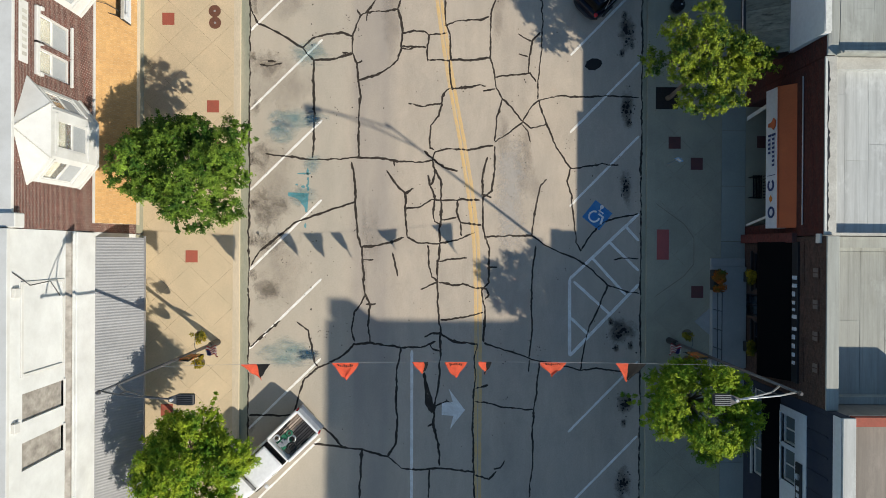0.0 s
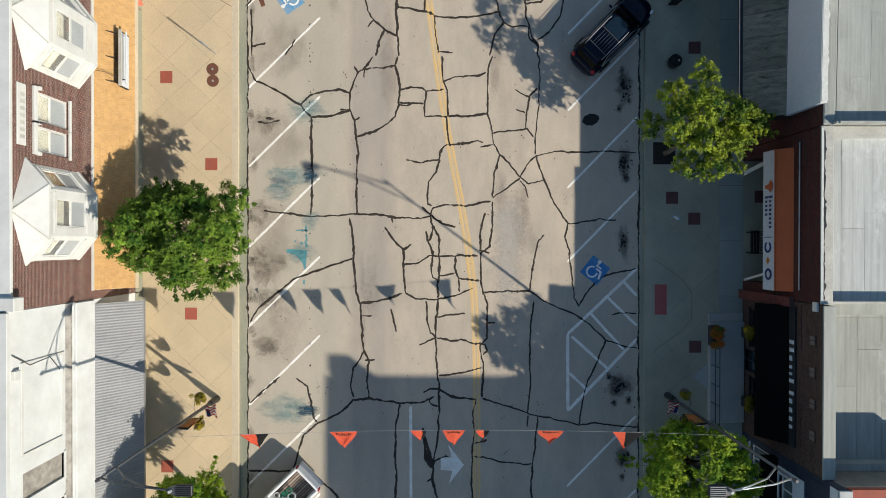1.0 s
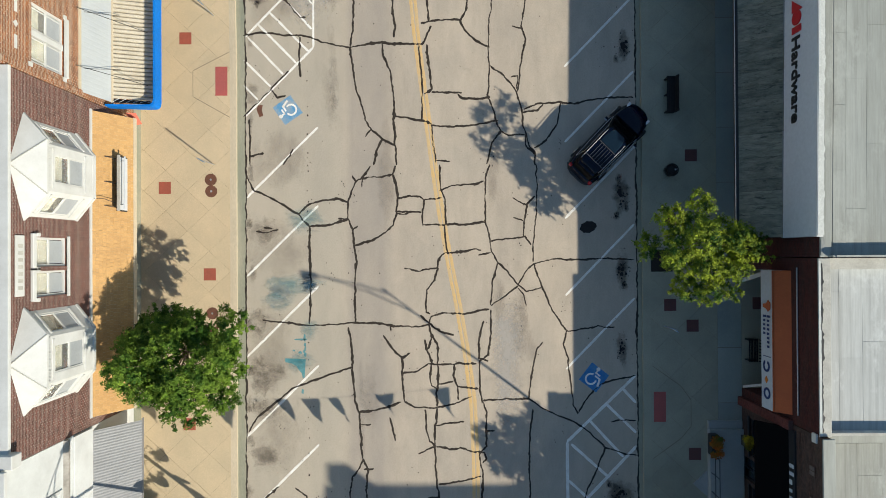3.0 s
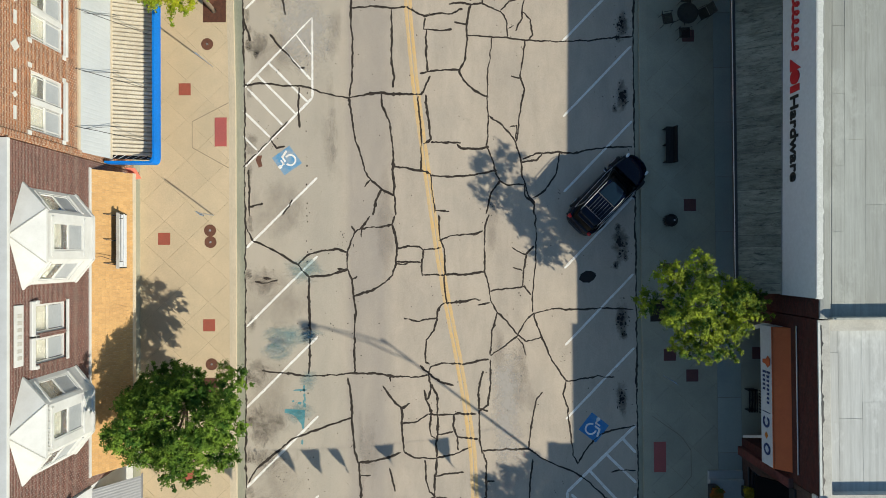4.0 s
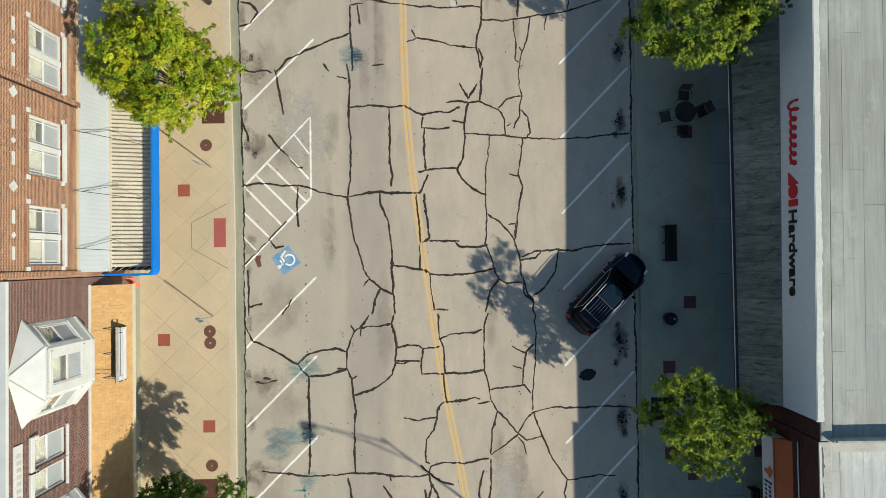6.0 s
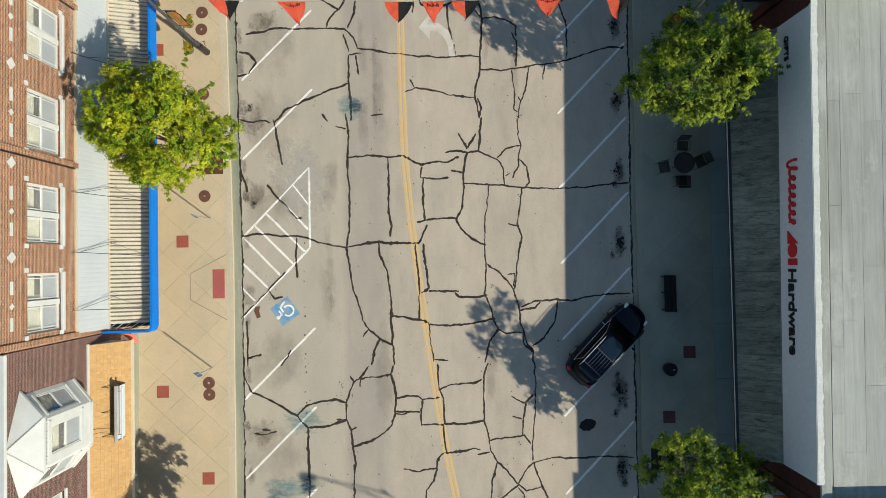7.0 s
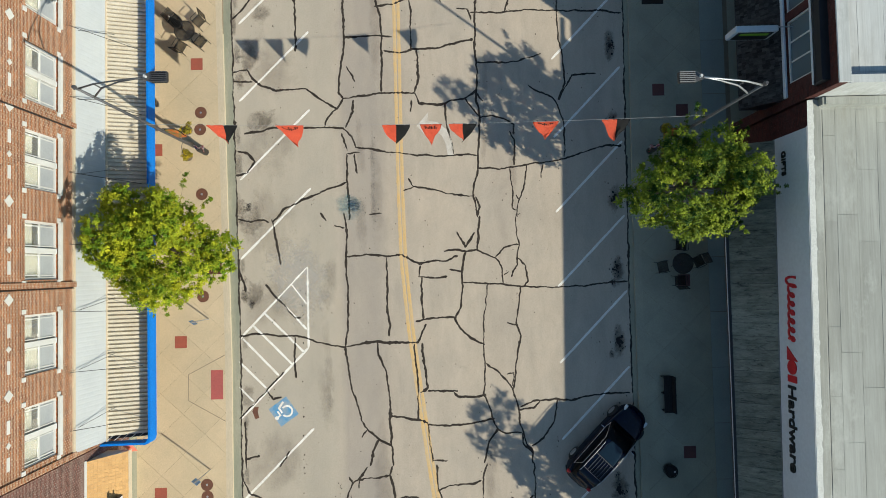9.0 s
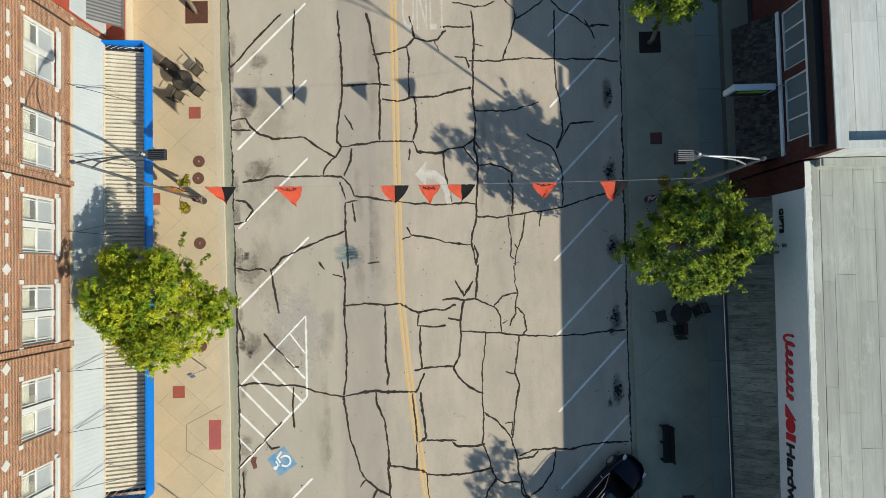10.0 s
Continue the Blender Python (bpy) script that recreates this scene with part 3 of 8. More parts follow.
crack((7.10, 0.21), (7.58, 1.06), (8.28, 1.71), (9.13, 1.92), (10.00, 2.12))
crack((2.35, 0.89), (2.50, 0.32), (2.51, -1.37), (2.17, -1.79), (2.32, -2.78), (2.27, -4.33))
crack((2.43, -1.71), (2.54, -1.99), (2.32, -2.22))
crack((2.50, -0.66), (2.93, -0.58))
crack((4.84, 0.42), (4.68, -0.79), (4.63, -1.92), (4.67, -3.61), (4.56, -5.08))
crack((8.44, -1.48), (8.02, -2.61), (7.47, -3.74), (7.25, -4.87), (7.11, -5.72))
crack((2.27, -4.42), (3.38, -4.75), (4.57, -5.17), (5.92, -5.44), (7.11, -5.72), (7.90, -5.63), (9.18, -5.79), (10.11, -5.85))
crack((4.57, -5.23), (4.51, -5.88))
crack((5.07, -5.31), (4.94, -6.44), (4.81, -7.71), (4.73, -9.26), (4.74, -10.68), (4.58, -12.15))
crack((1.96, -4.48), (1.80, -5.04), (1.89, -6.17), (1.78, -7.02), (1.74, -8.71), (1.80, -10.69), (1.87, -12.16))
crack((1.89, -6.68), (2.54, -6.51))
crack((1.84, -7.30), (2.69, -7.44), (3.39, -7.63), (4.75, -7.71))
crack((1.86, -10.97), (2.57, -11.20), (2.99, -10.83))
crack((2.79, -10.69), (3.13, -10.63), (3.36, -10.26))
crack((9.99, -0.14), (9.14, -0.12), (8.72, -0.20))
crack((-4.18, 25.41), (-4.04, 24.26), (-4.11, 22.54), (-4.03, 21.11), (-4.07, 19.68), (-4.25, 18.68))
crack((-4.18, 24.61), (-4.69, 24.75))
crack((-4.02, 23.17), (-2.99, 23.25), (-2.14, 23.16), (-1.28, 23.18), (-0.43, 22.74), (0.42, 22.85), (0.99, 22.84), (1.51, 23.07))
crack((-2.08, 23.10), (-2.06, 21.95), (-2.10, 20.52), (-1.94, 19.66), (-2.03, 19.09))
crack((-0.38, 22.65), (-0.44, 22.08), (0.42, 21.99), (0.99, 22.07))
crack((-0.30, 22.08), (-0.36, 21.08), (-0.31, 19.94))
crack((-0.68, 19.80), (-0.17, 19.93), (0.40, 19.99), (1.31, 19.98))
crack((-9.56, 19.24), (-8.71, 19.38), (-7.57, 19.26), (-6.72, 19.25), (-5.87, 18.98), (-4.73, 18.69), (-4.25, 18.63), (-3.45, 18.82), (-2.60, 18.90), (-1.60, 18.75), (-0.61, 18.80), (-0.40, 19.08), (-0.12, 19.71))
crack((-6.72, 19.19), (-6.78, 18.28), (-6.73, 17.14))
crack((-9.57, 15.17), (-8.72, 16.02), (-8.01, 16.72), (-7.29, 17.43))
crack((-8.15, 16.52), (-7.87, 16.07), (-7.44, 16.23))
crack((-8.19, 21.86), (-7.56, 21.08), (-7.00, 20.51), (-6.71, 20.13), (-6.43, 20.13))
crack((-7.83, 25.15), (-7.61, 24.00), (-7.41, 22.86))
crack((-4.25, 18.63), (-4.11, 17.69), (-3.95, 16.69), (-3.75, 15.97), (-3.47, 14.98), (-3.19, 14.55), (-2.63, 14.03), (-1.98, 13.69))
crack((-3.19, 14.55), (-3.48, 14.12))
crack((-2.60, 18.87), (-2.57, 18.19), (-2.18, 17.38), (-2.05, 16.24), (-2.05, 15.11), (-1.98, 13.69), (-1.93, 12.83), (-1.94, 12.70))
crack((-2.05, 15.16), (-1.20, 15.04), (-0.64, 14.95), (-0.16, 14.75))
crack((-0.75, 18.74), (-0.67, 17.37), (-0.60, 16.09), (-0.64, 14.95))
crack((-0.41, 18.79), (-0.27, 17.65), (-0.14, 16.51), (-0.48, 16.23))
crack((-0.14, 16.37), (0.37, 16.34), (1.36, 16.33))
crack((-0.16, 14.75), (-0.08, 13.67), (0.06, 12.82))
crack((0.06, 12.90), (0.77, 12.92))
crack((-9.29, 15.03), (-9.24, 14.32), (-9.30, 13.46), (-9.25, 12.70))
crack((-9.30, 13.18), (-8.53, 13.32))
crack((-9.55, 23.16), (-9.49, 22.44), (-9.27, 21.87), (-9.21, 21.50))
crack((-7.60, 12.74), (-7.09, 13.50))
crack((-2.63, 14.03), (-2.92, 13.41), (-3.06, 12.70))
crack((1.52, 24.30), (1.80, 23.70), (1.91, 23.49), (2.37, 24.21))
crack((0.80, 23.36), (1.43, 23.41), (1.91, 23.29), (2.48, 23.40), (2.57, 23.92), (2.67, 25.07))
crack((1.13, 22.41), (1.70, 22.26))
crack((1.91, 23.29), (1.70, 22.49), (1.69, 21.63), (1.60, 20.49), (1.31, 19.92), (1.59, 19.41), (2.10, 18.92), (2.75, 18.63))
crack((2.48, 23.40), (2.99, 23.11), (3.42, 22.91), (3.70, 22.48), (3.77, 21.67))
crack((3.42, 22.99), (3.85, 23.48), (4.56, 23.61))
crack((4.49, 25.05), (4.48, 24.19), (4.62, 23.61), (4.47, 22.61), (4.18, 21.96))
crack((3.78, 22.05), (4.12, 22.24))
crack((4.56, 22.90), (4.92, 22.47), (5.03, 21.75), (4.82, 21.46))
crack((1.70, 21.72), (2.69, 21.68), (3.69, 21.62), (4.68, 21.47), (6.25, 21.40), (8.10, 21.44), (9.10, 21.57), (10.04, 21.62))
crack((2.98, 21.62), (2.85, 20.48), (2.73, 19.34), (2.74, 17.63), (2.70, 16.20), (2.92, 15.49), (3.14, 14.78), (3.33, 14.35), (3.75, 14.15), (4.55, 14.20))
crack((4.63, 21.47), (4.53, 20.47), (4.38, 19.61), (4.60, 19.04), (4.36, 17.90), (4.21, 16.76), (4.12, 16.33))
crack((3.90, 19.67), (4.43, 19.55))
crack((2.80, 17.68), (3.36, 17.28), (3.84, 16.76), (4.12, 16.33), (4.34, 15.62), (4.47, 14.48), (4.74, 13.63), (5.02, 13.34), (5.01, 12.70))
crack((3.84, 17.11), (4.21, 17.19), (4.12, 16.48))
crack((4.55, 14.20), (4.60, 13.63), (5.02, 13.20))
crack((1.16, 16.27), (1.36, 16.07), (2.07, 15.98), (2.78, 16.12))
crack((-0.16, 14.66), (0.92, 14.60), (2.06, 14.73), (3.14, 14.92))
crack((3.33, 14.44), (2.90, 13.79), (2.61, 12.80), (2.59, 12.70))
crack((4.48, 15.48), (5.19, 15.76), (6.33, 15.83), (7.04, 15.74), (8.17, 16.02), (9.17, 16.06), (9.96, 16.06))
crack((4.33, 15.34), (5.19, 15.39), (5.47, 15.70))
crack((6.33, 15.75), (6.17, 14.75), (5.60, 13.91), (5.02, 13.48))
crack((-6.43, 38.36), (-6.57, 36.44), (-6.53, 34.98), (-6.52, 33.66))
crack((-4.25, 38.31), (-4.21, 37.57), (-4.11, 36.39), (-4.02, 34.92), (-4.10, 33.46), (-4.32, 32.30), (-4.34, 31.57), (-4.14, 31.22))
crack((-9.79, 35.40), (-9.12, 36.06), (-8.39, 36.93), (-7.66, 37.65), (-7.07, 38.22))
crack((-4.09, 34.36), (-3.22, 34.40), (-2.15, 34.44), (-1.63, 34.34))
crack((-2.78, 38.12), (-2.59, 37.53), (-2.46, 36.64), (-2.19, 35.46), (-2.15, 34.44), (-2.15, 33.12), (-2.18, 31.52))
crack((-2.47, 35.91), (-1.60, 36.04), (-0.73, 36.31), (-0.28, 36.74), (0.44, 36.58), (0.87, 36.63), (1.32, 37.15))
crack((-0.28, 36.74), (-0.42, 37.33), (-0.55, 37.93))
crack((-0.73, 36.31), (-0.59, 35.72), (-0.64, 33.73))
crack((-2.02, 33.62), (-1.22, 33.48), (-0.55, 33.67), (0.66, 33.70), (1.24, 33.86), (2.55, 34.13))
crack((-0.35, 33.67), (-0.29, 32.21), (-0.48, 31.48))
crack((-4.14, 31.22), (-3.13, 31.34), (-2.18, 31.47), (-0.48, 31.43), (-0.26, 30.90), (0.60, 30.79), (1.03, 30.87), (1.32, 31.01), (2.04, 31.08), (2.63, 31.47))
crack((-0.69, 31.05), (-0.70, 30.47))
crack((-9.73, 32.71), (-9.01, 32.84), (-8.73, 32.40), (-8.30, 31.95), (-7.58, 31.73), (-6.00, 31.76), (-5.43, 31.31), (-4.44, 30.70), (-4.14, 31.22))
crack((-9.74, 32.22), (-8.73, 32.17))
crack((-4.44, 30.70), (-4.93, 30.28), (-5.11, 29.76))
crack((-9.19, 29.51), (-8.33, 29.64), (-7.75, 29.82), (-6.60, 29.74), (-5.46, 29.77), (-4.16, 29.69), (-3.74, 29.24), (-3.52, 28.72), (-2.61, 28.55), (-1.46, 28.38), (-0.32, 28.21), (1.11, 28.18), (2.40, 28.21), (2.69, 28.14))
crack((-3.65, 31.12), (-3.66, 30.54), (-4.02, 29.74))
crack((-4.25, 29.46), (-3.98, 28.53))
crack((-3.99, 28.38), (-3.33, 28.45))
crack((-3.61, 28.37), (-3.49, 27.36))
crack((-3.99, 28.38), (-4.01, 27.03), (-3.94, 25.94), (-3.90, 25.08), (-3.92, 25.00))
crack((-4.01, 26.94), (-5.07, 26.54), (-6.37, 26.05), (-7.23, 25.59), (-7.76, 25.00))
crack((-9.54, 28.60), (-9.06, 28.56), (-8.69, 28.06), (-9.07, 27.49), (-9.64, 27.36))
crack((-5.38, 25.40), (-5.09, 25.00))
crack((-2.90, 25.29), (-2.32, 25.33))
crack((-9.58, 25.21), (-8.95, 25.05), (-8.24, 25.09), (-7.98, 25.00))
crack((-0.92, 27.08), (-0.64, 26.64), (-1.16, 26.45))
crack((-0.64, 26.64), (0.50, 26.41), (1.07, 26.25), (2.35, 26.08))
crack((-3.97, 32.87), (-3.69, 32.43), (-3.55, 32.05))
crack((2.65, 38.15), (2.75, 36.53), (2.67, 35.65), (2.62, 33.60), (2.71, 32.43), (2.62, 30.98), (2.82, 30.10), (2.70, 28.66), (2.62, 27.51), (2.35, 26.23), (2.56, 25.22), (2.57, 25.00))
crack((2.69, 36.44), (3.24, 36.28))
crack((0.73, 36.63), (0.95, 36.04))
crack((1.03, 37.30), (1.61, 37.29), (2.63, 37.27))
crack((4.97, 37.95), (4.74, 37.22), (4.49, 36.34), (4.17, 35.47))
crack((1.72, 35.76), (2.30, 35.66), (2.43, 35.12))
crack((2.38, 35.51), (3.88, 35.47), (5.33, 35.59), (7.07, 35.49), (9.09, 35.44), (10.10, 35.33))
crack((6.91, 38.05), (6.84, 35.55), (6.88, 34.09), (7.06, 33.21), (7.16, 31.75), (6.79, 30.88))
crack((2.72, 32.95), (3.82, 32.90), (4.68, 32.91), (5.99, 33.29))
crack((5.28, 31.70), (5.79, 31.34), (6.50, 31.04), (6.91, 30.30), (7.09, 29.43), (7.04, 27.99))
crack((6.79, 30.88), (7.24, 31.60), (7.54, 32.17), (8.76, 32.23))
crack((2.04, 31.08), (2.46, 30.55), (2.82, 30.10), (3.46, 30.18), (4.17, 29.93), (4.51, 29.72), (4.52, 29.20))
crack((2.63, 31.41), (2.96, 30.91))
crack((1.03, 30.87), (1.06, 29.86), (1.27, 28.98), (1.40, 28.26))
crack((2.62, 27.51), (3.67, 27.43), (5.11, 27.60), (6.84, 27.85), (7.99, 28.17), (9.15, 28.52), (9.96, 28.50))
crack((4.30, 29.35), (4.52, 28.91), (4.48, 27.61))
crack((4.25, 27.47), (4.36, 26.32), (4.34, 25.46), (4.53, 25.32))
crack((5.11, 27.60), (4.93, 26.45), (4.63, 25.74), (4.55, 25.00))
crack((4.50, 26.09), (4.69, 25.80))
crack((5.91, 27.67), (5.81, 26.92))
crack((2.49, 26.08), (2.71, 25.50), (2.55, 25.08))
crack((8.44, 37.58), (8.71, 36.98), (8.93, 36.53))
crack((4.90, 37.63), (5.58, 38.02), (6.38, 38.60))
crack((6.73, 38.59), (7.24, 38.04), (8.04, 37.61), (8.66, 37.16), (9.19, 37.26), (9.71, 37.19))
crack((1.62, 38.59), (2.77, 38.32), (3.35, 38.37), (3.94, 38.62))
crack((4.35, 38.64), (4.80, 38.22), (4.90, 37.63))

# seams between the road and the gutters
for edge, seed in ((left_edge, 301), (right_edge, 302)):
    for y in range(-20, 46, 6):
        part("crack_sealant", ribbon([(edge(y + k), y + k) for k in (0, 2, 4, 6)], 0.085, seed + y, z=0.009, rough=0.6), TAR, road)

# a poured blot of tar near the arrow
for pts, wide, seed in (([(-0.70, -5.88), (-0.64, -6.5), (-0.55, -7.3), (-0.42, -7.8)], 0.13, 41), ([(-0.62, -6.4), (-0.42, -7.1), (-0.14, -7.7)], 0.15, 43), ([(-0.56, -7.1), (-0.38, -7.55), (-0.2, -7.85)], 0.3, 45)):
    part("tar_patch", ribbon(pts, wide, seed, rough=0.45, z=0.010 + 0.0005 * (seed - 41), step=0.07), TAR, road, "thick poured blot of black tar")

# angled parking bays
for y in (-9.2, -5.22, -1.25, 2.7, 6.67, 10.69, 14.63, 26.67, 30.69, 34.71, 38.7):
    line("parking_line", [(-9.42, y - 3.52), (-5.85, y)], 0.115, WHITE_LINE, "")
line("parking_line", [(-9.5, 19.16), (-6.07, 22.7)], 0.115, WHITE_LINE, "")
line("parking_line", [(-9.5, 15.17), (-6.07, 18.64)], 0.115, WHITE_LINE, "")
line("parking_line", [(-6.07, 22.7), (-6.07, 18.64)], 0.115, WHITE_LINE, "")
for a, b in (((-6.90, 21.85), (-6.14, 20.84)), ((-7.56, 21.14), (-6.15, 19.56)), ((-8.28, 20.43), (-6.27, 18.39)), ((-8.90, 19.87), (-6.92, 17.85)), ((-9.36, 19.16), (-7.58, 17.29)), ((-9.57, 18.02), (-8.21, 16.67)), ((-9.57, 16.74), (-8.86, 16.02))):
    line("hatch_line", [a, b], 0.11, WHITE_LINE, "")
for y in (-12.55, -8.83, 2.44, 6.13, 9.99, 13.81, 17.6, 21.4, 25.17, 28.98, 33.0, 36.68):
    line("parking_line", [(6.52, y), (9.98, y + 3.55)], 0.115, WHITE_LINE, "")
line("parking_line", [(10.0, 2.12), (6.55, -1.18)], 0.15, WHITE_LINE, "")
line("parking_line", [(6.55, -1.18), (6.57, -5.02)], 0.15, WHITE_LINE, "")
line("parking_line", [(6.57, -5.02), (10.02, -1.41)], 0.15, WHITE_LINE, "")
for a, b in (((9.3, 1.5), (10.0, 0.75)), ((8.5, 0.7), (10.0, -0.75)), ((7.65, -0.1), (9.35, -1.95)), ((6.75, -1.3), (8.6, -2.95)), ((6.6, -3.1), (7.5, -3.95))):
    line("hatch_line", [a, b], 0.14, WHITE_LINE, "")

# double yellow centre line, swinging over for the turning lane
centre = [(-1.35, 45.0), (-1.36, 37.0), (-1.33, 30.0), (-1.30, 26.0), (-1.22, 22.8), (-0.92, 19.4), (-0.55, 16.4), (-0.1, 13.0), (0.25, 10.6), (0.62, 8.3), (1.15, 5.6), (1.55, 3.2), (1.85, 0.8), (1.97, -2.0), (2.0, -6.0), (2.0, -20.0)]
for off in (-0.108, 0.108):
    line("centre_line", [(x + off, y) for x, y in centre], 0.165, YELLOW_LINE, "faded yellow double line")
line("lane_line", [(-1.31, -4.78), (-1.26, -20.0)], 0.14, WHITE_LINE, "")


def flat_shape(name, poly, material, parent, label="", z=0.006):
    """A painted shape lying on the road."""
    bm = bmesh.new()
    prism(bm, poly, 0.001, z)
    return part(name, bm, material, parent, label)


def arc_poly(cx, cy, r, w, a0, a1, n=14):
    out = [(cx + (r + w / 2) * math.cos(radians(a0 + (a1 - a0) * k / n)), cy + (r + w / 2) * math.sin(radians(a0 + (a1 - a0) * k / n))) for k in range(n + 1)]
    return out + [(cx + (r - w / 2) * math.cos(radians(a0 + (a1 - a0) * k / n)), cy + (r - w / 2) * math.sin(radians(a0 + (a1 - a0) * k / n))) for k in range(n, -1, -1)]


def turned(poly, cx, cy, deg):
    c, s = math.cos(radians(deg)), math.sin(radians(deg))
    return [(cx + x * c - y * s, cy + x * s + y * c) for x, y in poly]


# left-turn arrow and the head of a second one
flat_shape("turn_arrow", [(-0.42, 29.72), (0.18, 30.42), (0.14, 29.98), (0.62, 29.9), (1.1, 29.5), (1.35, 28.9), (1.42, 28.2), (1.12, 28.2), (1.05, 28.75), (0.85, 29.2), (0.5, 29.48), (0.16, 29.52), (0.14, 29.1)], FADED_LINE, road, "faded white turn arrow")
flat_shape("turn_arrow", [(0.55, -6.7), (1.36, -7.75), (0.62, -8.7), (0.78, -8.05), (0.2, -8.0), (0.2, -7.4), (0.75, -7.35)], WHITE_LINE, road, "worn white arrow head")
# stretched road lettering, worn thin
cu = bpy.data.curves.new("lettering", "FONT")
cu.body, cu.size, cu.extrude = "ONLY", 1.0, 0.0015
text_ob = new("lettering", cu)
bpy.context.view_layer.update()
me = bpy.data.meshes.new_from_object(text_ob)
bpy.data.objects.remove(text_ob)
bpy.data.curves.remove(cu)
wide = max(v.co.x for v in me.vertices) - min(v.co.x for v in me.vertices)
me.transform(Matrix(((2.3 / wide, 0, 0, -0.95), (0, 3.4, 0, 37.18), (0, 0, 1, 0.004), (0, 0, 0, 1))))
me.materials.clear()
me.materials.append(FADED_LINE)
text_ob = new("road_lettering", me)
text_ob.parent = road
tagged(text_ob, "worn white road lettering")


def access_symbol(cx, cy, deg, blue):
    """Blue square with a white wheelchair sign."""
    sq = flat_shape("accessible_bay_symbol", turned([(-0.54, -0.54), (0.54, -0.54), (0.54, 0.54), (-0.54, 0.54)], cx, cy, deg), blue, road, "worn blue square with a white wheelchair sign", 0.005)
    for poly in (arc_poly(-0.08, -0.15, 0.26, 0.09, 100, 380), [(-0.12, 0.36), (-0.02, 0.36), (0.0, 0.05), (0.24, 0.05), (0.36, -0.28), (0.46, -0.25), (0.32, 0.14), (0.0, 0.14)], [(-0.1, 0.2), (0.2, 0.2), (0.2, 0.28), (-0.1, 0.28)], arc_poly(-0.07, 0.46, 0.05, 0.1, 0, 350)):
        flat_shape("white_sign", turned(poly, cx, cy, deg), WHITE_LINE, sq, "", 0.009)


access_symbol(7.91, 2.02, -38, BLUE_PAINT)
access_symbol(-7.36, 15.49, 35 + 90, BLUE_FADED)


def stain(name, cx, cy, rx, ry, material, label="", deg=0.0, z=0.0035, parent=road):
    """A flat irregular blot, fading to its rim."""
    bm = bmesh.new()
    lay = bm.verts.layers.float.new("edge")
    mid = bm.verts.new((cx, cy, z))
    mid[lay] = 1.0
    rings = []
    n = 28
    for f, e in ((0.5, 0.75), (1.0, 0.0)):
        ring = []
        for k in range(n):
            a = 2 * math.pi * k / n
            w = 1.25 * f * (1 + 0.35 * noise.noise(Vector((cx + math.cos(a), cy + math.sin(a), 2.0))))
            px, py = turned([(rx * w * math.cos(a), ry * w * math.sin(a))], cx, cy, deg)[0]
            v = bm.verts.new((px, py, z))
            v[lay] = e
            ring.append(v)
        rings.append(ring)
    for k in range(n):
        bm.faces.new((mid, rings[0][k], rings[0][(k + 1) % n]))
        bm.faces.new((rings[0][k], rings[1][k], rings[1][(k + 1) % n], rings[0][(k + 1) % n]))
    ob = part(name, bm, material, parent, label)
    return ob


def drips(cx, cy, rx, ry, seed, count=34):
    """Black oil that dripped from parked engines: a few merged pools and many drops round them."""
    rnd = random.Random(seed)
    bm = bmesh.new()
    for k in range(count):
        near = 0.2 if k < count * 0.4 else 0.5
        x, y = cx + rnd.gauss(0, rx * near), cy + rnd.gauss(0, ry * near)
        r = (rnd.uniform(0.03, 0.085) if k < count * 0.4 and count > 8 else rnd.uniform(0.012, 0.04)) * min(1.0, rx * 2.2)
        n = 11
        prism(bm, [(x + r * (0.75 + rnd.random() * 0.45) * math.cos(6.2832 * a / n), y + r * 1.15 * (0.75 + rnd.random() * 0.45) * math.sin(6.2832 * a / n)) for a in range(n)], 0.0, 0.0042 + 0.00004 * k)
    part("oil_stain", bm, OIL_DROP, road, "black oil drips")
    if count > 8:
        stain("oil_stain", cx, cy, rx * 0.8, ry * 1.0, OIL, "black oil haze")


OIL_DROP = plain("black_oil_drop", (0.02, 0.018, 0.018), 0.6, spec=0.25)
OIL = stain_mat("oil_stain", (0.02, 0.019, 0.02), 2.2, 0.36, 0.66, 0.7)
GRIME = stain_mat("brown_grime", (0.12, 0.095, 0.075), 1.4, 0.42, 0.64, 0.45)
SMEAR = stain_mat("faint_smear", (0.17, 0.14, 0.12), 0.9, 0.38, 0.7, 0.26, (1, 0.6, 1))
TEAL = stain_mat("teal_paint_stain", (0.09, 0.28, 0.31), 1.5, 0.38, 0.74, 0.6, (0.8, 1.7, 1))
TEAL_DARK = stain_mat("dark_teal_stain", (0.012, 0.06, 0.11), 2.4, 0.38, 0.62, 0.85, (0.6, 2.0, 1))
PALE = stain_mat("pale_patch", (0.55, 0.52, 0.48), 1.0, 0.35, 0.6, 0.5)
for x, y, rx, ry, d in ((9.35, 11.2, 0.5, 0.9, 0), (9.35, 7.4, 0.45, 0.9, 0), (9.3, 3.4, 0.4, 0.8, 0), (9.1, -3.8, 0.9, 0.75, 20), (9.4, -7.4, 0.5, 0.6, 0), (9.3, -11.4, 0.5, 0.9, 0), (9.35, 14.9, 0.4, 0.7, 0), (9.5, 18.6, 0.45, 0.8, 0), (9.5, 22.2, 0.4, 0.75, 0), (9.5, 25.8, 0.4, 0.7, 0), (9.5, 29.6, 0.4, 0.7, 0), (9.5, 33.6, 0.35, 0.8, 0), (9.1, 10.1, 0.2, 0.2, 0)):
    drips(x, y, rx, ry, int(y * 10) + 400)
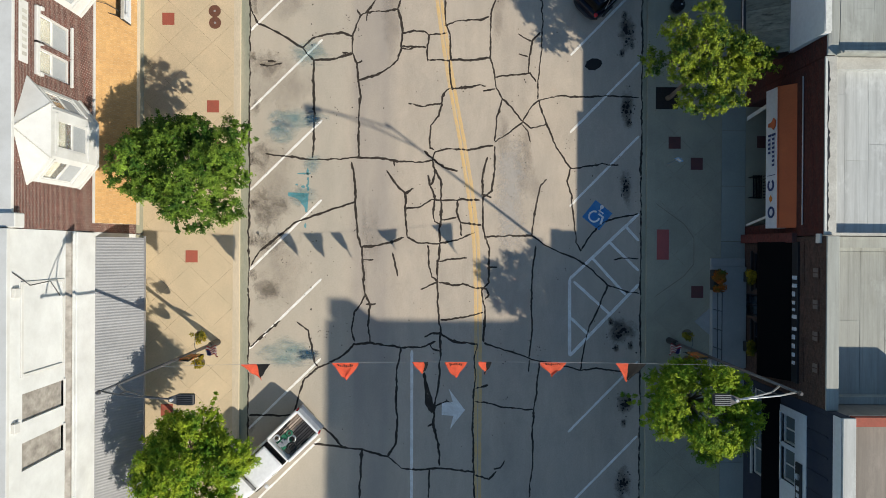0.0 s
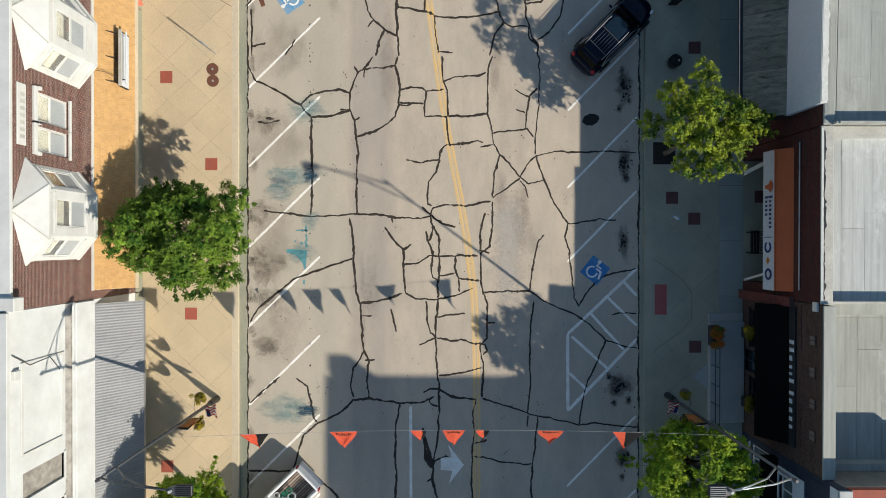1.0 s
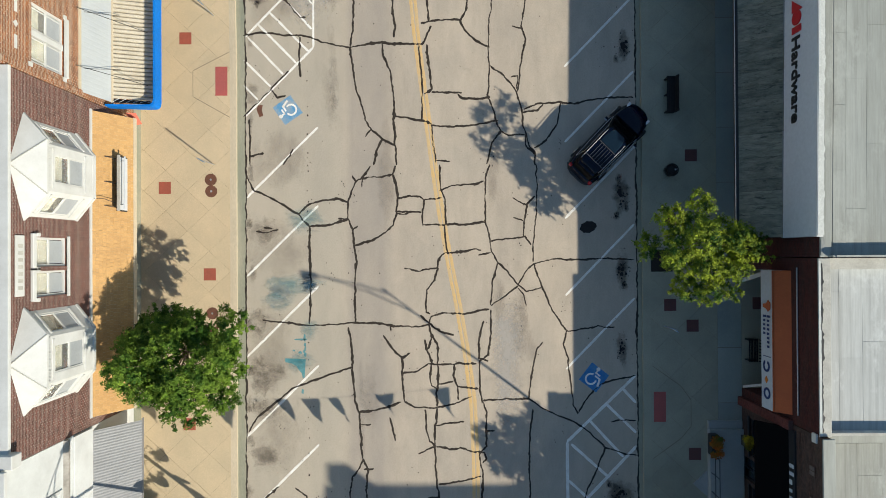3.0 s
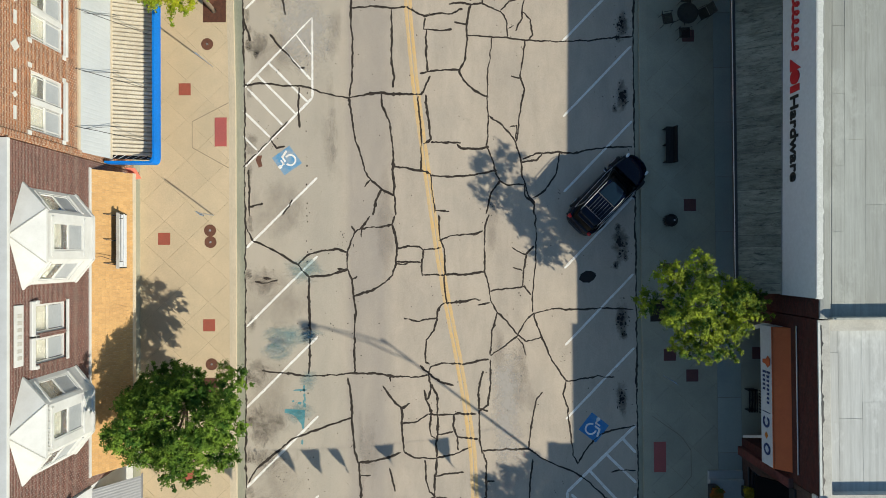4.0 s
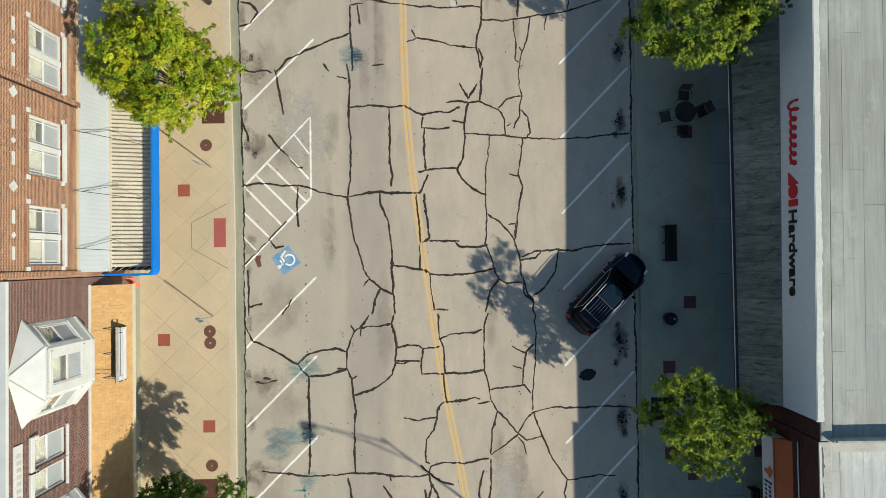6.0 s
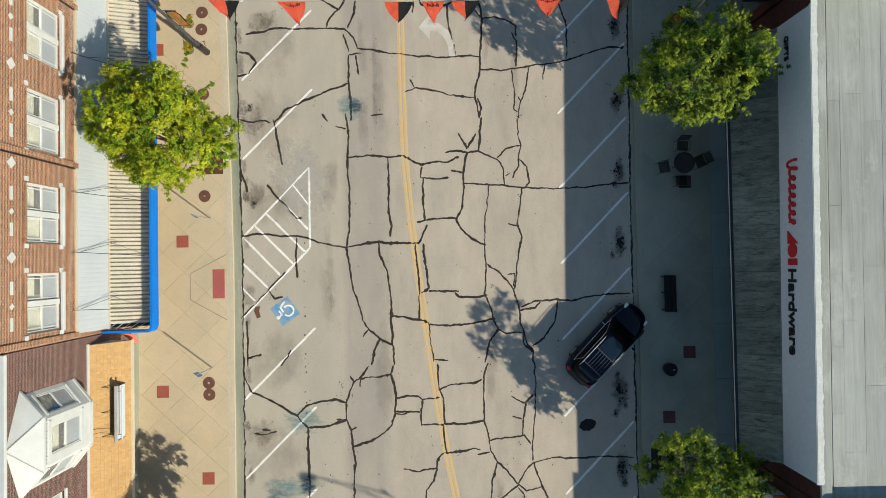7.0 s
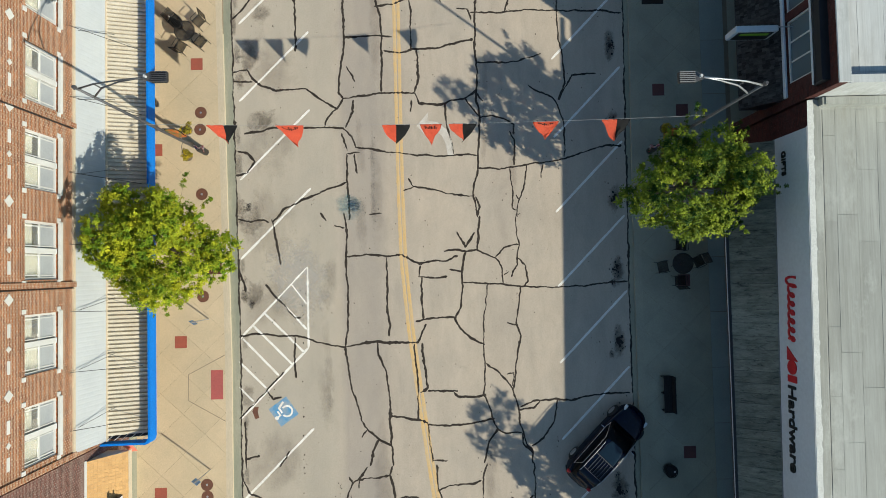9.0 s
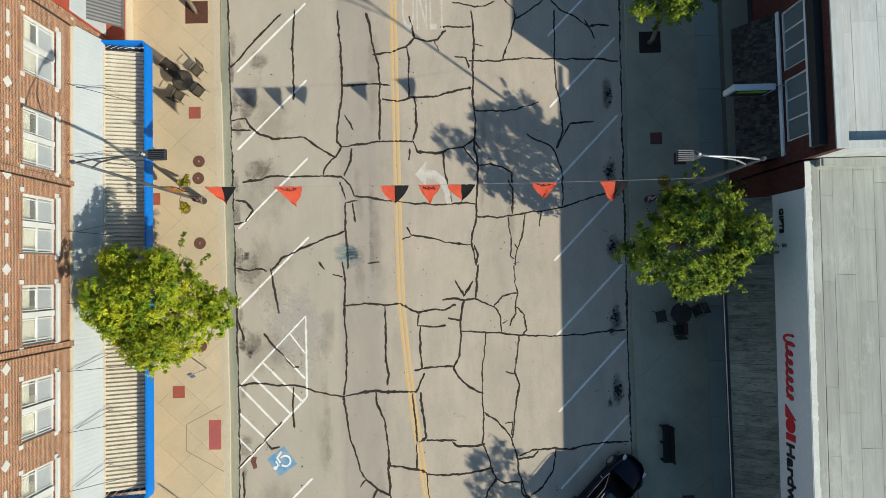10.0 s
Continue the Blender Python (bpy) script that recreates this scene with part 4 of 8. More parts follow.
for x, y, rx, ry, d in ((-8.6, 9.4, 0.9, 0.8, 30), (-8.5, 2.2, 1.0, 1.1, 0), (-8.9, 5.0, 0.6, 0.8, 0), (-8.6, -1.8, 0.7, 0.7, 0), (-8.8, 21.4, 0.7, 0.7, 0), (-8.9, 25.2, 0.7, 0.9, 0), (-8.9, 33.6, 0.6, 0.9, 0), (-8.3, 30.2, 0.9, 0.6, 40), (-8.5, 0.6, 0.9, 0.6, 0), (-8.3, 35.6, 0.5, 0.7, 0)):
    stain("grime_stain", x, y, rx, ry, GRIME, "brown tyre and oil grime", d)
for x, y, rx, ry, d in ((-8.0, 8.5, 1.5, 1.6, 0), (-8.2, 3.5, 1.4, 2.2, 0), (-8.0, -1.0, 1.5, 1.9, 0), (-7.8, 13.0, 1.5, 1.6, 0), (-8.0, 21.0, 1.4, 1.4, 0), (-8.0, 25.0, 1.4, 1.8, 0), (-7.9, 29.0, 1.5, 1.7, 0), (-7.9, 33.0, 1.5, 1.8, 0), (4.3, 4.2, 0.7, 1.6, 15), (-2.4, 12.0, 0.5, 3.0, 0)):
    stain("grime_stain", x, y, rx, ry, SMEAR, "faint brown smear", d, 0.0025)
for x, y in ((9.2, 12.0), (9.5, 6.6), (8.9, -4.6), (8.6, -3.3), (9.6, -4.5), (9.3, -8.4), (9.1, 18.0), (9.3, 21.6), (9.6, 10.5), (-8.9, 20.9), (-9.0, 25.8)):
    drips(x, y, 0.2, 0.24, int(y * 10) + 700, 9)
for x, y, rx, ry, d in ((-7.3, 6.7, 1.5, 0.55, 0), (-6.8, 2.9, 0.7, 0.5, 0), (-7.4, -5.0, 1.7, 0.75, 0), (-6.5, 10.0, 0.9, 0.7, 0), (-6.3, 4.5, 0.45, 0.5, 0), (-3.9, 25.7, 0.7, 0.7, 0), (-7.9, 6.0, 0.8, 0.6, 0)):
    stain("teal_stain", x, y, rx, ry, TEAL, "faded teal paint spill", d, 0.0045)
for x, y, rx, ry in ((-6.35, 6.75, 0.42, 0.45), (-6.5, -5.0, 0.55, 0.35), (-3.7, 25.8, 0.4, 0.35)):
    stain("teal_stain", x, y, rx, ry, TEAL_DARK, "dark teal paint spill", 0, 0.0055)
for x, y, rx, ry, d in ((-7.8, 6.3, 0.8, 0.5, 45), (3.6, 3.0, 0.8, 3.0, 0), (-6.6, 22.0, 1.4, 2.0, 0)):
    stain("pale_patch", x, y, rx, ry, PALE, "pale rubbed patch", d, 0.003)
flat_shape("teal_stain", [(-7.53, 3.06), (-7.2, 3.05), (-6.5, 3.01), (-6.53, 2.6), (-6.56, 2.07), (-6.66, 2.07), (-6.7, 2.3), (-6.86, 2.5), (-6.97, 2.68), (-7.2, 2.8), (-7.53, 2.87)], TEAL_SPILL, road, "dried teal paint spill", 0.004)
for x, y, w, h in ((-6.53, 3.25, 0.07, 0.12), (-6.58, 3.4, 0.05, 0.1), (-6.52, 3.55, 0.05, 0.14), (-6.54, 3.74, 0.06, 0.1), (-6.78, 3.35, 0.1, 0.07), (-6.56, 4.08, 0.06, 0.2), (-6.75, 4.0, 0.35, 0.05), (-6.66, 1.41, 0.06, 0.14), (-7.1, 3.45, 0.07, 0.05)):
    flat_shape("teal_stain", [(x - w, y - h * 0.6), (x + w * 0.7, y - h), (x + w, y + h * 0.4), (x + w * 0.1, y + h), (x - w * 0.8, y + h * 0.5)], TEAL_SPILL, road, "teal paint drips", 0.004)
flat_shape("rust_mark", turned([(-0.08, -0.3), (0.12, -0.26), (0.1, 0.05), (0.2, 0.28), (-0.05, 0.3), (-0.16, 0.1)], -8.75, 15.45, 10), RUST, road, "rusty orange stain", 0.004)
rnd = random.Random(77)
y = -11.0
while y < 37:
    stain("grime_stain", left_edge(y) + rnd.uniform(0.1, 0.35), y, rnd.uniform(0.15, 0.35), rnd.uniform(0.3, 0.8), GRIME, "brown gutter grime", 0, 0.0026)
    y += rnd.uniform(1.4, 2.8)
for k in range(16):
    stain("tyre_smear", rnd.choice((-3.4, -2.6, 3.2, 4.4, -5.2)) + rnd.uniform(-0.3, 0.3), rnd.uniform(-6, 36), rnd.uniform(0.15, 0.4), rnd.uniform(1.2, 3.2), SMEAR, "faint tyre smear", rnd.uniform(-4, 4), 0.0022)
for k in range(26):
    drips(rnd.choice((-7.5, -5.8, -4.6, 3.2, 4.6, 5.8)) + rnd.uniform(-0.7, 0.7), rnd.uniform(-8, 36), 0.3, rnd.uniform(0.3, 0.9), 900 + k, 7)
flat_shape("tar_patch", turned([(0.42 * math.cos(k * math.pi / 12) * (1 + 0.08 * math.sin(k * 1.7)), 0.29 * math.sin(k * math.pi / 12) * (1 + 0.08 * math.cos(k * 2.1))) for k in range(24)], 7.67, 9.55, 15), OIL_DROP, road, "dark oval tar patch", 0.005)
# row of small drilled holes along the bays
rnd = random.Random(5)
dots = bmesh.new()
for k in range(58):
    y = -6 + 0.47 * k + rnd.uniform(-0.1, 0.1)
    x = -6.35 + rnd.gauss(0, 0.03)
    r = rnd.uniform(0.018, 0.04)
    if rnd.random() < 0.45:
        continue
    prism(dots, [(x + r * math.cos(a), y + 1.5 * r * math.sin(a)) for a in (0, 1.05, 2.1, 3.14, 4.2, 5.2)], 0.0, 0.004)
for k in range(460):
    x, y = rnd.uniform(-9, 9.8), rnd.uniform(-10, 37)
    r = rnd.uniform(0.008, 0.032)
    prism(dots, [(x + r * math.cos(a), y + r * rnd.uniform(0.6, 1.4) * math.sin(a)) for a in (0, 1.05, 2.1, 3.14, 4.2, 5.2)], 0.0, 0.004)
tagged(part("tar_spot", dots, TAR, road), "small black tar spots", kind="stuff")


# ---- buildings ----
class Front:
    """A street front: maps metres out of the wall, along the street and up into the world."""

    def __init__(self, x, side):
        self.x, self.side = x, side

    def p(self, d, y, z):
        return (self.x + self.side * d, y, z)

    def box(self, bm, d0, d1, y0, y1, z0, z1, bevel=0.0):
        return box(bm, self.x + self.side * d0, self.x + self.side * d1, y0, y1, z0, z1, bevel)

    def sweep(self, bm, profile, y0, y1):
        return sweep_y(bm, [(self.x + self.side * d, z) for d, z in profile], y0, y1)

    def wall(self, y0, y1, z1, holes, thick=0.35, z0=-0.2):
        """A wall with openings cut through it."""
        ys = sorted({y0, y1, *[h[0] for h in holes], *[h[1] for h in holes]})
        zs = sorted({z0, z1, *[h[2] for h in holes], *[h[3] for h in holes]})
        bm = bmesh.new()
        grid = {}

        def corner(y, z):
            if (y, z) not in grid:
                grid[y, z] = bm.verts.new(self.p(0, y, z))
            return grid[y, z]

        for a, b in zip(ys, ys[1:]):
            for c, d in zip(zs, zs[1:]):
                if not any(h[0] <= a and b <= h[1] and h[2] <= c and d <= h[3] for h in holes):
                    bm.faces.new((corner(a, c), corner(b, c), corner(b, d), corner(a, d)))
        moved = bmesh.ops.extrude_face_region(bm, geom=bm.faces[:])["geom"]
        bmesh.ops.translate(bm, verts=[v for v in moved if isinstance(v, bmesh.types.BMVert)], vec=(-self.side * thick, 0, 0))
        return bm


def sash_window(f, parent, y0, y1, z0, z1, frame=0.07, rows=1, cols=2, set_back=0.08, trim=WHITE_TRIM, glass=GLASS, sill=True, blind=0.5, room=True):
    """A framed window set into its opening, with panes, a sill, blinds and a dim space behind."""
    bm = bmesh.new()
    s = -set_back
    for a in ((y0, y0 + frame, z0, z1), (y1 - frame, y1, z0, z1), (y0 + frame, y1 - frame, z0, z0 + frame), (y0 + frame, y1 - frame, z1 - frame, z1)):
        f.box(bm, s - 0.1, s, *a)
    win = part("window", bm, trim, parent, "")
    iy0, iy1, iz0, iz1 = y0 + frame, y1 - frame, z0 + frame, z1 - frame
    wy, wz = (iy1 - iy0) / cols, (iz1 - iz0) / rows
    for c in range(1, cols):
        part("mullion", f.box(bmesh.new(), s - 0.08, s - 0.01, iy0 + c * wy - 0.03, iy0 + c * wy + 0.03, iz0, iz1), trim, win)
    for r in range(1, rows):
        part("rail", f.box(bmesh.new(), s - 0.07, s - 0.005, iy0, iy1, iz0 + r * wz - 0.03, iz0 + r * wz + 0.03), trim, win)
    for c in range(cols):
        for r in range(rows):
            pane = f.box(bmesh.new(), s - 0.062, s - 0.05, iy0 + c * wy + 0.02, iy0 + (c + 1) * wy - 0.02, iz0 + r * wz + 0.02, iz0 + (r + 1) * wz - 0.02)
            part("pane", pane, SCREEN if rows == 2 and r == 0 else glass, win, "pane behind a grey screen" if rows == 2 and r == 0 else "clear glass pane").visible_shadow = False
    if blind:
        part("blind", f.box(bmesh.new(), s - 0.16, s - 0.14, iy0, iy1, iz1 - (iz1 - iz0) * blind, iz1), BLIND, win, "pale lowered blind")
    if room:
        bm = bmesh.new()
        f.box(bm, s - 0.9, s - 0.85, y0 - 0.3, y1 + 0.3, z0 - 0.3, z1 + 0.3)
        part("inner_wall", bm, ROOM, win)
    if sill:
        part("sill", f.box(bmesh.new(), -0.05, 0.09, y0 - 0.08, y1 + 0.08, z0 - 0.09, z0, 0.012), trim, win)
    return win


def sheets(f, parent, y0, y1, z, material, gap=0.85, seed=1):
    """Strips of roofing sheet along the street, lapped end to end, each a little lighter or darker than the next."""
    rnd = random.Random(seed)
    d = 0.62
    for k in range(7):
        w = 0.5 if k == 0 else gap * rnd.uniform(0.92, 1.08)
        y = y0 + 0.1 - rnd.uniform(0.0, 2.0)
        while y < y1 - 0.15:
            long = rnd.uniform(2.6, 6.2)
            a, b = max(y0 + 0.1, y), min(y1 - 0.1, y + long)
            if b - a > 0.2:
                part("roof_sheet", f.box(bmesh.new(), -d - w + rnd.uniform(0.006, 0.016), -d, a, b - 0.012, z - 0.02, z + rnd.uniform(0.008, 0.016)), material, parent)
            y += long
        d += w


def corrugated(f, d0, z0, d1, z1, y0, y1, pitch, deep, thick=0.02, n=4, square=False):
    """A ribbed sheet sloping from (d0, z0) at the wall to (d1, z1) outside, with the ribs running outward."""
    bm = bmesh.new()
    count = int((y1 - y0) / pitch)
    top, low = [], []
    prof = [(0.0, 1.0), (0.6, 1.0), (0.66, 0.0), (0.93, 0.0)] if square else [(k / n, 0.5 + 0.5 * math.cos(2 * math.pi * k / n)) for k in range(n)]
    for c in range(count):
        for u, h in prof:
            y = y0 + (c + u) * pitch
            top.append((bm.verts.new(f.p(d0, y, z0 + deep * h)), bm.verts.new(f.p(d1, y, z1 + deep * h))))
            low.append((bm.verts.new(f.p(d0, y, z0 + deep * h - thick)), bm.verts.new(f.p(d1, y, z1 + deep * h - thick))))
    for a, b in zip(top, top[1:]):
        bm.faces.new((a[0], a[1], b[1], b[0]))
    for a, b in zip(low, low[1:]):
        bm.faces.new((a[0], b[0], b[1], a[1]))
    for (a, b), (c, d) in zip(zip(top, top[1:]), zip(low, low[1:])):
        bm.faces.new((a[1], c[1], d[1], b[1]))
    return bm


LF = Front(-14.72, 1)
RF = Front(15.25, -1)
DEEP = 24.0


def shell(f, parent, y0, y1, z1, holes, material, roof_z, roof_mat, coping=COPING, cap=0.06, cap_out=0.08, party=0.3, party_end=None, rise=0.42):
    """Front wall, side and back walls, roof and the coping on the parapets."""
    ends = party if party_end is None else party_end
    part("wall", f.wall(y0, y1, z1, holes), material, parent)
    part("side_wall", f.box(bmesh.new(), -DEEP, -0.35, y0, y0 + party, -0.2, roof_z + rise), roof_mat, parent)
    part("side_wall", f.box(bmesh.new(), -DEEP, -0.35, y1 - ends, y1, -0.2, roof_z + rise), roof_mat, parent)
    part("back_wall", f.box(bmesh.new(), -DEEP - 0.3, -DEEP, y0, y1, -0.2, z1), material, parent)
    part("roof", f.box(bmesh.new(), -DEEP, -0.35, y0 + party, y1 - ends, roof_z - 0.25, roof_z), roof_mat, parent)
    part("coping", f.box(bmesh.new(), -0.45, cap_out, y0, y1, z1, z1 + cap, 0.015), coping, parent)
    for a, b in ((y0, y0 + party), (y1 - ends, y1)):
        part("coping", f.box(bmesh.new(), -DEEP, -0.46, a, b, roof_z + rise, roof_z + rise + 0.05), coping, parent)


def recess(f, parent, y0, y1, z1, deep, bays):
    """A shop front set back under the upper wall: paved floor, ceiling, cheeks and dark glazed bays."""
    part("recess_floor", f.box(bmesh.new(), -deep, 0.0, y0, y1, -0.2, 0.14), SLAB_SHADED, parent)
    part("recess_ceiling", f.box(bmesh.new(), -deep, -0.35, y0 - 0.2, y1 + 0.2, z1, z1 + 0.1), BLACK_METAL, parent)
    for a, b in ((y0 - 0.2, y0), (y1, y1 + 0.2)):
        part("recess_cheek", f.box(bmesh.new(), -deep, -0.35, a, b, -0.2, z1), MAROON_BRICK, parent)
    part("stall_riser", f.box(bmesh.new(), -deep - 0.2, -deep, y0 - 0.2, y1 + 0.2, -0.2, 0.55), BLACK_METAL, parent)
    w = (y1 - y0) / bays
    for k in range(bays):
        sash_window(f, parent, y0 + k * w, y0 + (k + 1) * w, 0.55, z1, set_back=deep + 0.02, glass=GLASS_DARK, blind=0, trim=BLACK_METAL, sill=False)


def ragged_strip(f, parent, d, width, y0, y1, z, material, name, label, seed, rough=0.5):
    """A brushed-on band of roof coating with an uneven inner edge."""
    bm = bmesh.new()
    n = int((y1 - y0) / 0.12)
    rows = []
    for k in range(n + 1):
        y = y0 + (y1 - y0) * k / n
        w = width * (1 + rough * noise.noise(Vector((y * 0.8, seed, 0))) + rough * noise.noise(Vector((y * 3.3, 0, seed))) + 0.6 * rough * noise.noise(Vector((y * 9.1, seed, 4))))
        e = d - max(0.01, w)
        rows.append([bm.verts.new(f.p(u, y, v)) for u, v in ((d, z), (e, z), (e, z - 0.012), (d, z - 0.012))])
    for a, b in zip(rows, rows[1:]):
        for k in range(4):
            bm.faces.new((a[k], a[(k + 1) % 4], b[(k + 1) % 4], b[k]))
    bm.faces.new(rows[0])
    bm.faces.new(rows[-1][::-1])
    bmesh.ops.recalc_face_normals(bm, faces=bm.faces[:])
    return part(name, bm, material, parent, label)


EDGE_WHITE = worn("white_edge_coating", (0.66, 0.67, 0.63), (0.54, 0.55, 0.51), 2.0, 25)
EDGE_DIRT = worn("grey_stained_flashing", (0.24, 0.25, 0.24), (0.36, 0.37, 0.35), 1.4, 25, stretch=(1, 0.4, 1))

# white masonry building
white = thing("shop_building", "white painted two-storey masonry shop front", "building", (-14.72, -9.0, 0))
shell(LF, white, -24.0, 0.92, 9.55, [(-5.95, -4.95, 6.3, 8.62), (-7.7, -6.7, 6.3, 8.62), (-11.6, -10.4, 6.3, 8.62)], WHITE_WALL, 9.0, ROOF_WHITE, WHITE_TRIM, 0.16, 0.22)
for y0 in (-5.95, -7.7, -11.6):
    y1 = y0 + (1.0 if y0 > -11 else 1.2)
    blocked = part("blocked_window", LF.box(bmesh.new(), -0.2, -0.09, y0, y1, 6.3, 8.62), GREY_STONE, white, "window blocked with stained grey render")
    part("sill", LF.box(bmesh.new(), -0.09, 0.05, y0 - 0.06, y1 + 0.06, 6.2, 6.3, 0.01), WHITE_TRIM, blocked)
panel = bmesh.new()
for r in ((-4.35, -0.95, 8.62, 8.74), (-4.35, -0.95, 6.3, 6.42), (-4.35, -4.23, 6.42, 8.62), (-1.07, -0.95, 6.42, 8.62)):
    LF.box(panel, 0.0, 0.05, *r, 0.008)
part("panel_moulding", panel, WHITE_TRIM, white)
# Grey colour stands in for the shadow gap along the ledge.
part("ledge", LF.sweep(bmesh.new(), [(0, 6.19), (0.15, 6.08), (0.15, 5.98), (0, 5.92)], -24.0, 0.9), GREY_STONE, white, "ledge in grey for its shadow gap")
part("shop_sign_band", LF.box(bmesh.new(), 0, 0.1, -24.0, 0.9, 4.3, 5.6, 0.02), WHITE_WALL, white, "plain white band over the shop windows")
for y in (-1.5, -6.2, -9.5):
    part("wall_block", LF.box(bmesh.new(), 0, 0.14, y, y + 0.35, 8.9, 9.2, 0.02), WHITE_TRIM, white)
bm = bmesh.new()
tube(bm, [LF.p(0.04, -0.6, 9.2), LF.p(0.05, -1.1, 8.3), LF.p(0.05, -1.0, 7.2), LF.p(0.05, -1.6, 6.6)], 0.02, 6)
part("cable", bm, POLE_METAL, white, "thin grey cable on the wall")
awning = thing("awning", "grey corrugated metal awning over a shop front", "awning", (-14.0, -9.0, 2.5))
part("sheet", corrugated(LF, 0.0, 4.16, 1.3, 2.5, -24.0, 0.82, 0.125, 0.016), GREY_METAL, awning)
part("fascia", LF.box(bmesh.new(), 1.27, 1.31, -24.0, 0.8, 2.38, 2.52), GREY_METAL, awning)
part("cornice_block", LF.box(bmesh.new(), -0.2, 0.4, 0.95, 1.45, 9.1, 9.6, 0.03), WHITE_TRIM, white)

# dark brick building with two bay windows
brown = thing("shop_building", "dark red brick building with white bay windows", "building", (-14.72, 8.0, 0))
HOLES = [(7.85, 8.95, 5.95, 7.9), (6.72, 7.68, 5.95, 7.9), (9.75, 12.85, 5.6, 8.2), (2.85, 5.95, 5.6, 8.2)]
shell(LF, brown, 0.94, 14.86, 9.3, HOLES, BROWN_BRICK, 8.9, ROOF_WHITE, WHITE_TRIM, 0.14, 0.16)
for y0, y1, z0, z1 in HOLES[:2]:
    w = sash_window(LF, brown, y0, y1, z0, z1, frame=0.08, rows=2, cols=1, blind=0.55)
    part("lintel", LF.box(bmesh.new(), 0.0, 0.12, y0 - 0.14, y1 + 0.14, z1, z1 + 0.2, 0.02), WHITE_TRIM, w)
    for a in (y0 - 0.16, y1 + 0.02):
        part("bracket", LF.box(bmesh.new(), 0.0, 0.16, a, a + 0.14, z1 - 0.16, z1 + 0.02, 0.02), WHITE_TRIM, w)
plate = part("name_plate", LF.box(bmesh.new(), 0.0, 0.06, 6.81, 9.0, 8.47, 8.92, 0.015), WHITE_TRIM, brown, "cream stone name plate with raised bars")
for k in range(7):
    part("raised_bar", LF.box(bmesh.new(), 0.06, 0.075, 7.05 + k * 0.25, 7.18 + k * 0.25, 8.58, 8.8), COPING, plate)


def bay_window(yc):
    """White three-sided bay with a pyramid roof."""
    bay = part("bay_window", boxes((-14.72, -14.1, yc - 0.8, yc + 0.8, 5.15, 5.2)), WHITE_TRIM, brown, "white painted bay window with a peaked roof")
    plan = [(-14.72, yc + 1.78), (-13.98, yc + 0.86), (-13.98, yc - 0.86), (-14.72, yc - 1.78)]
    floor_plate = bmesh.new()
    prism(floor_plate, [(x, y) for x, y in plan], 5.2, 5.3)
    part("underside", floor_plate, WHITE_TRIM, bay)
    for (ax, ay), (bx, by) in zip(plan, plan[1:]):
        long = math.hypot(bx - ax, by - ay)
        ux, uy = (bx - ax) / long, (by - ay) / long
        nx, ny = -uy, ux
        if nx < 0:
            nx, ny = -nx, -ny

        def panel_box(bm, s0, s1, d0, d1, z0, z1):
            poly = [(ax + ux * s + nx * d, ay + uy * s + ny * d) for s, d in ((s0, d0), (s1, d0), (s1, d1), (s0, d1))]
            return prism(bm, poly, z0, z1)

        z_top, head = 8.5, 7.86
        e = 0.33 if long > 1.5 else 0.17
        bm = bmesh.new()
        panel_box(bm, 0, long, -0.1, 0, 5.3, 6.02)
        panel_box(bm, 0, long, -0.1, 0, head, z_top)
        panel_box(bm, 0, e, -0.1, 0, 6.02, head)
        panel_box(bm, long - e, long, -0.1, 0, 6.02, head)
        side = part("bay_wall", bm, WHITE_TRIM, bay)
        for a, b, d, z0, z1 in ((0.12, long - 0.12, 0.05, 5.9, 6.0), (0.12, long - 0.12, 0.05, 7.9, 7.98), (-0.02, long + 0.02, 0.09, 8.3, 8.42), (0.0, long, 0.06, 5.3, 5.42)):
            part("moulding", panel_box(bmesh.new(), a, b, 0, d, z0, z1), WHITE_TRIM, side)
        bm = bmesh.new()
        for s0, s1, z0, z1 in ((e, e + 0.06, 6.02, head), (long - e - 0.06, long - e, 6.02, head), (e + 0.06, long - e - 0.06, 6.02, 6.09), (e + 0.06, long - e - 0.06, head - 0.07, head), (e + 0.06, long - e - 0.06, 6.9, 6.98)):
            panel_box(bm, s0, s1, -0.08, -0.02, z0, z1)
        part("window_frame", bm, WHITE_TRIM, side)
        for z0, z1 in ((6.09, 6.9), (6.98, head - 0.07)):
            part("pane", panel_box(bmesh.new(), e + 0.06, long - e - 0.06, -0.062, -0.05, z0, z1), SCREEN if z0 < 6.5 else GLASS, side, "pane behind a grey screen" if z0 < 6.5 else "clear glass pane").visible_shadow = False
        for k in range(int(long / 0.13)):
            part("dentil", panel_box(bmesh.new(), 0.05 + k * 0.13, 0.11 + k * 0.13, 0, 0.07, 8.16, 8.27), WHITE_TRIM, side)
        part("blind", panel_box(bmesh.new(), e + 0.04, long - e - 0.04, -0.17, -0.15, 7.2, 7.84), BLIND, side, "pale half-lowered blind")
    wall = -14.70
    bm = bmesh.new()
    apex, b1, b2 = (wall, yc, 9.22), (wall, yc + 1.95, 8.5), (wall, yc - 1.95, 8.5)
    c1, c2 = (-13.86, yc + 0.98, 8.46), (-13.86, yc - 0.98, 8.46)
    lo = lambda p: (p[0], p[1], p[2] - 0.1)
    pts = {k: bm.verts.new(v) for k, v in dict(a=apex, b1=b1, b2=b2, c1=c1, c2=c2, d1=lo(b1), d2=lo(b2), e1=lo(c1), e2=lo(c2)).items()}
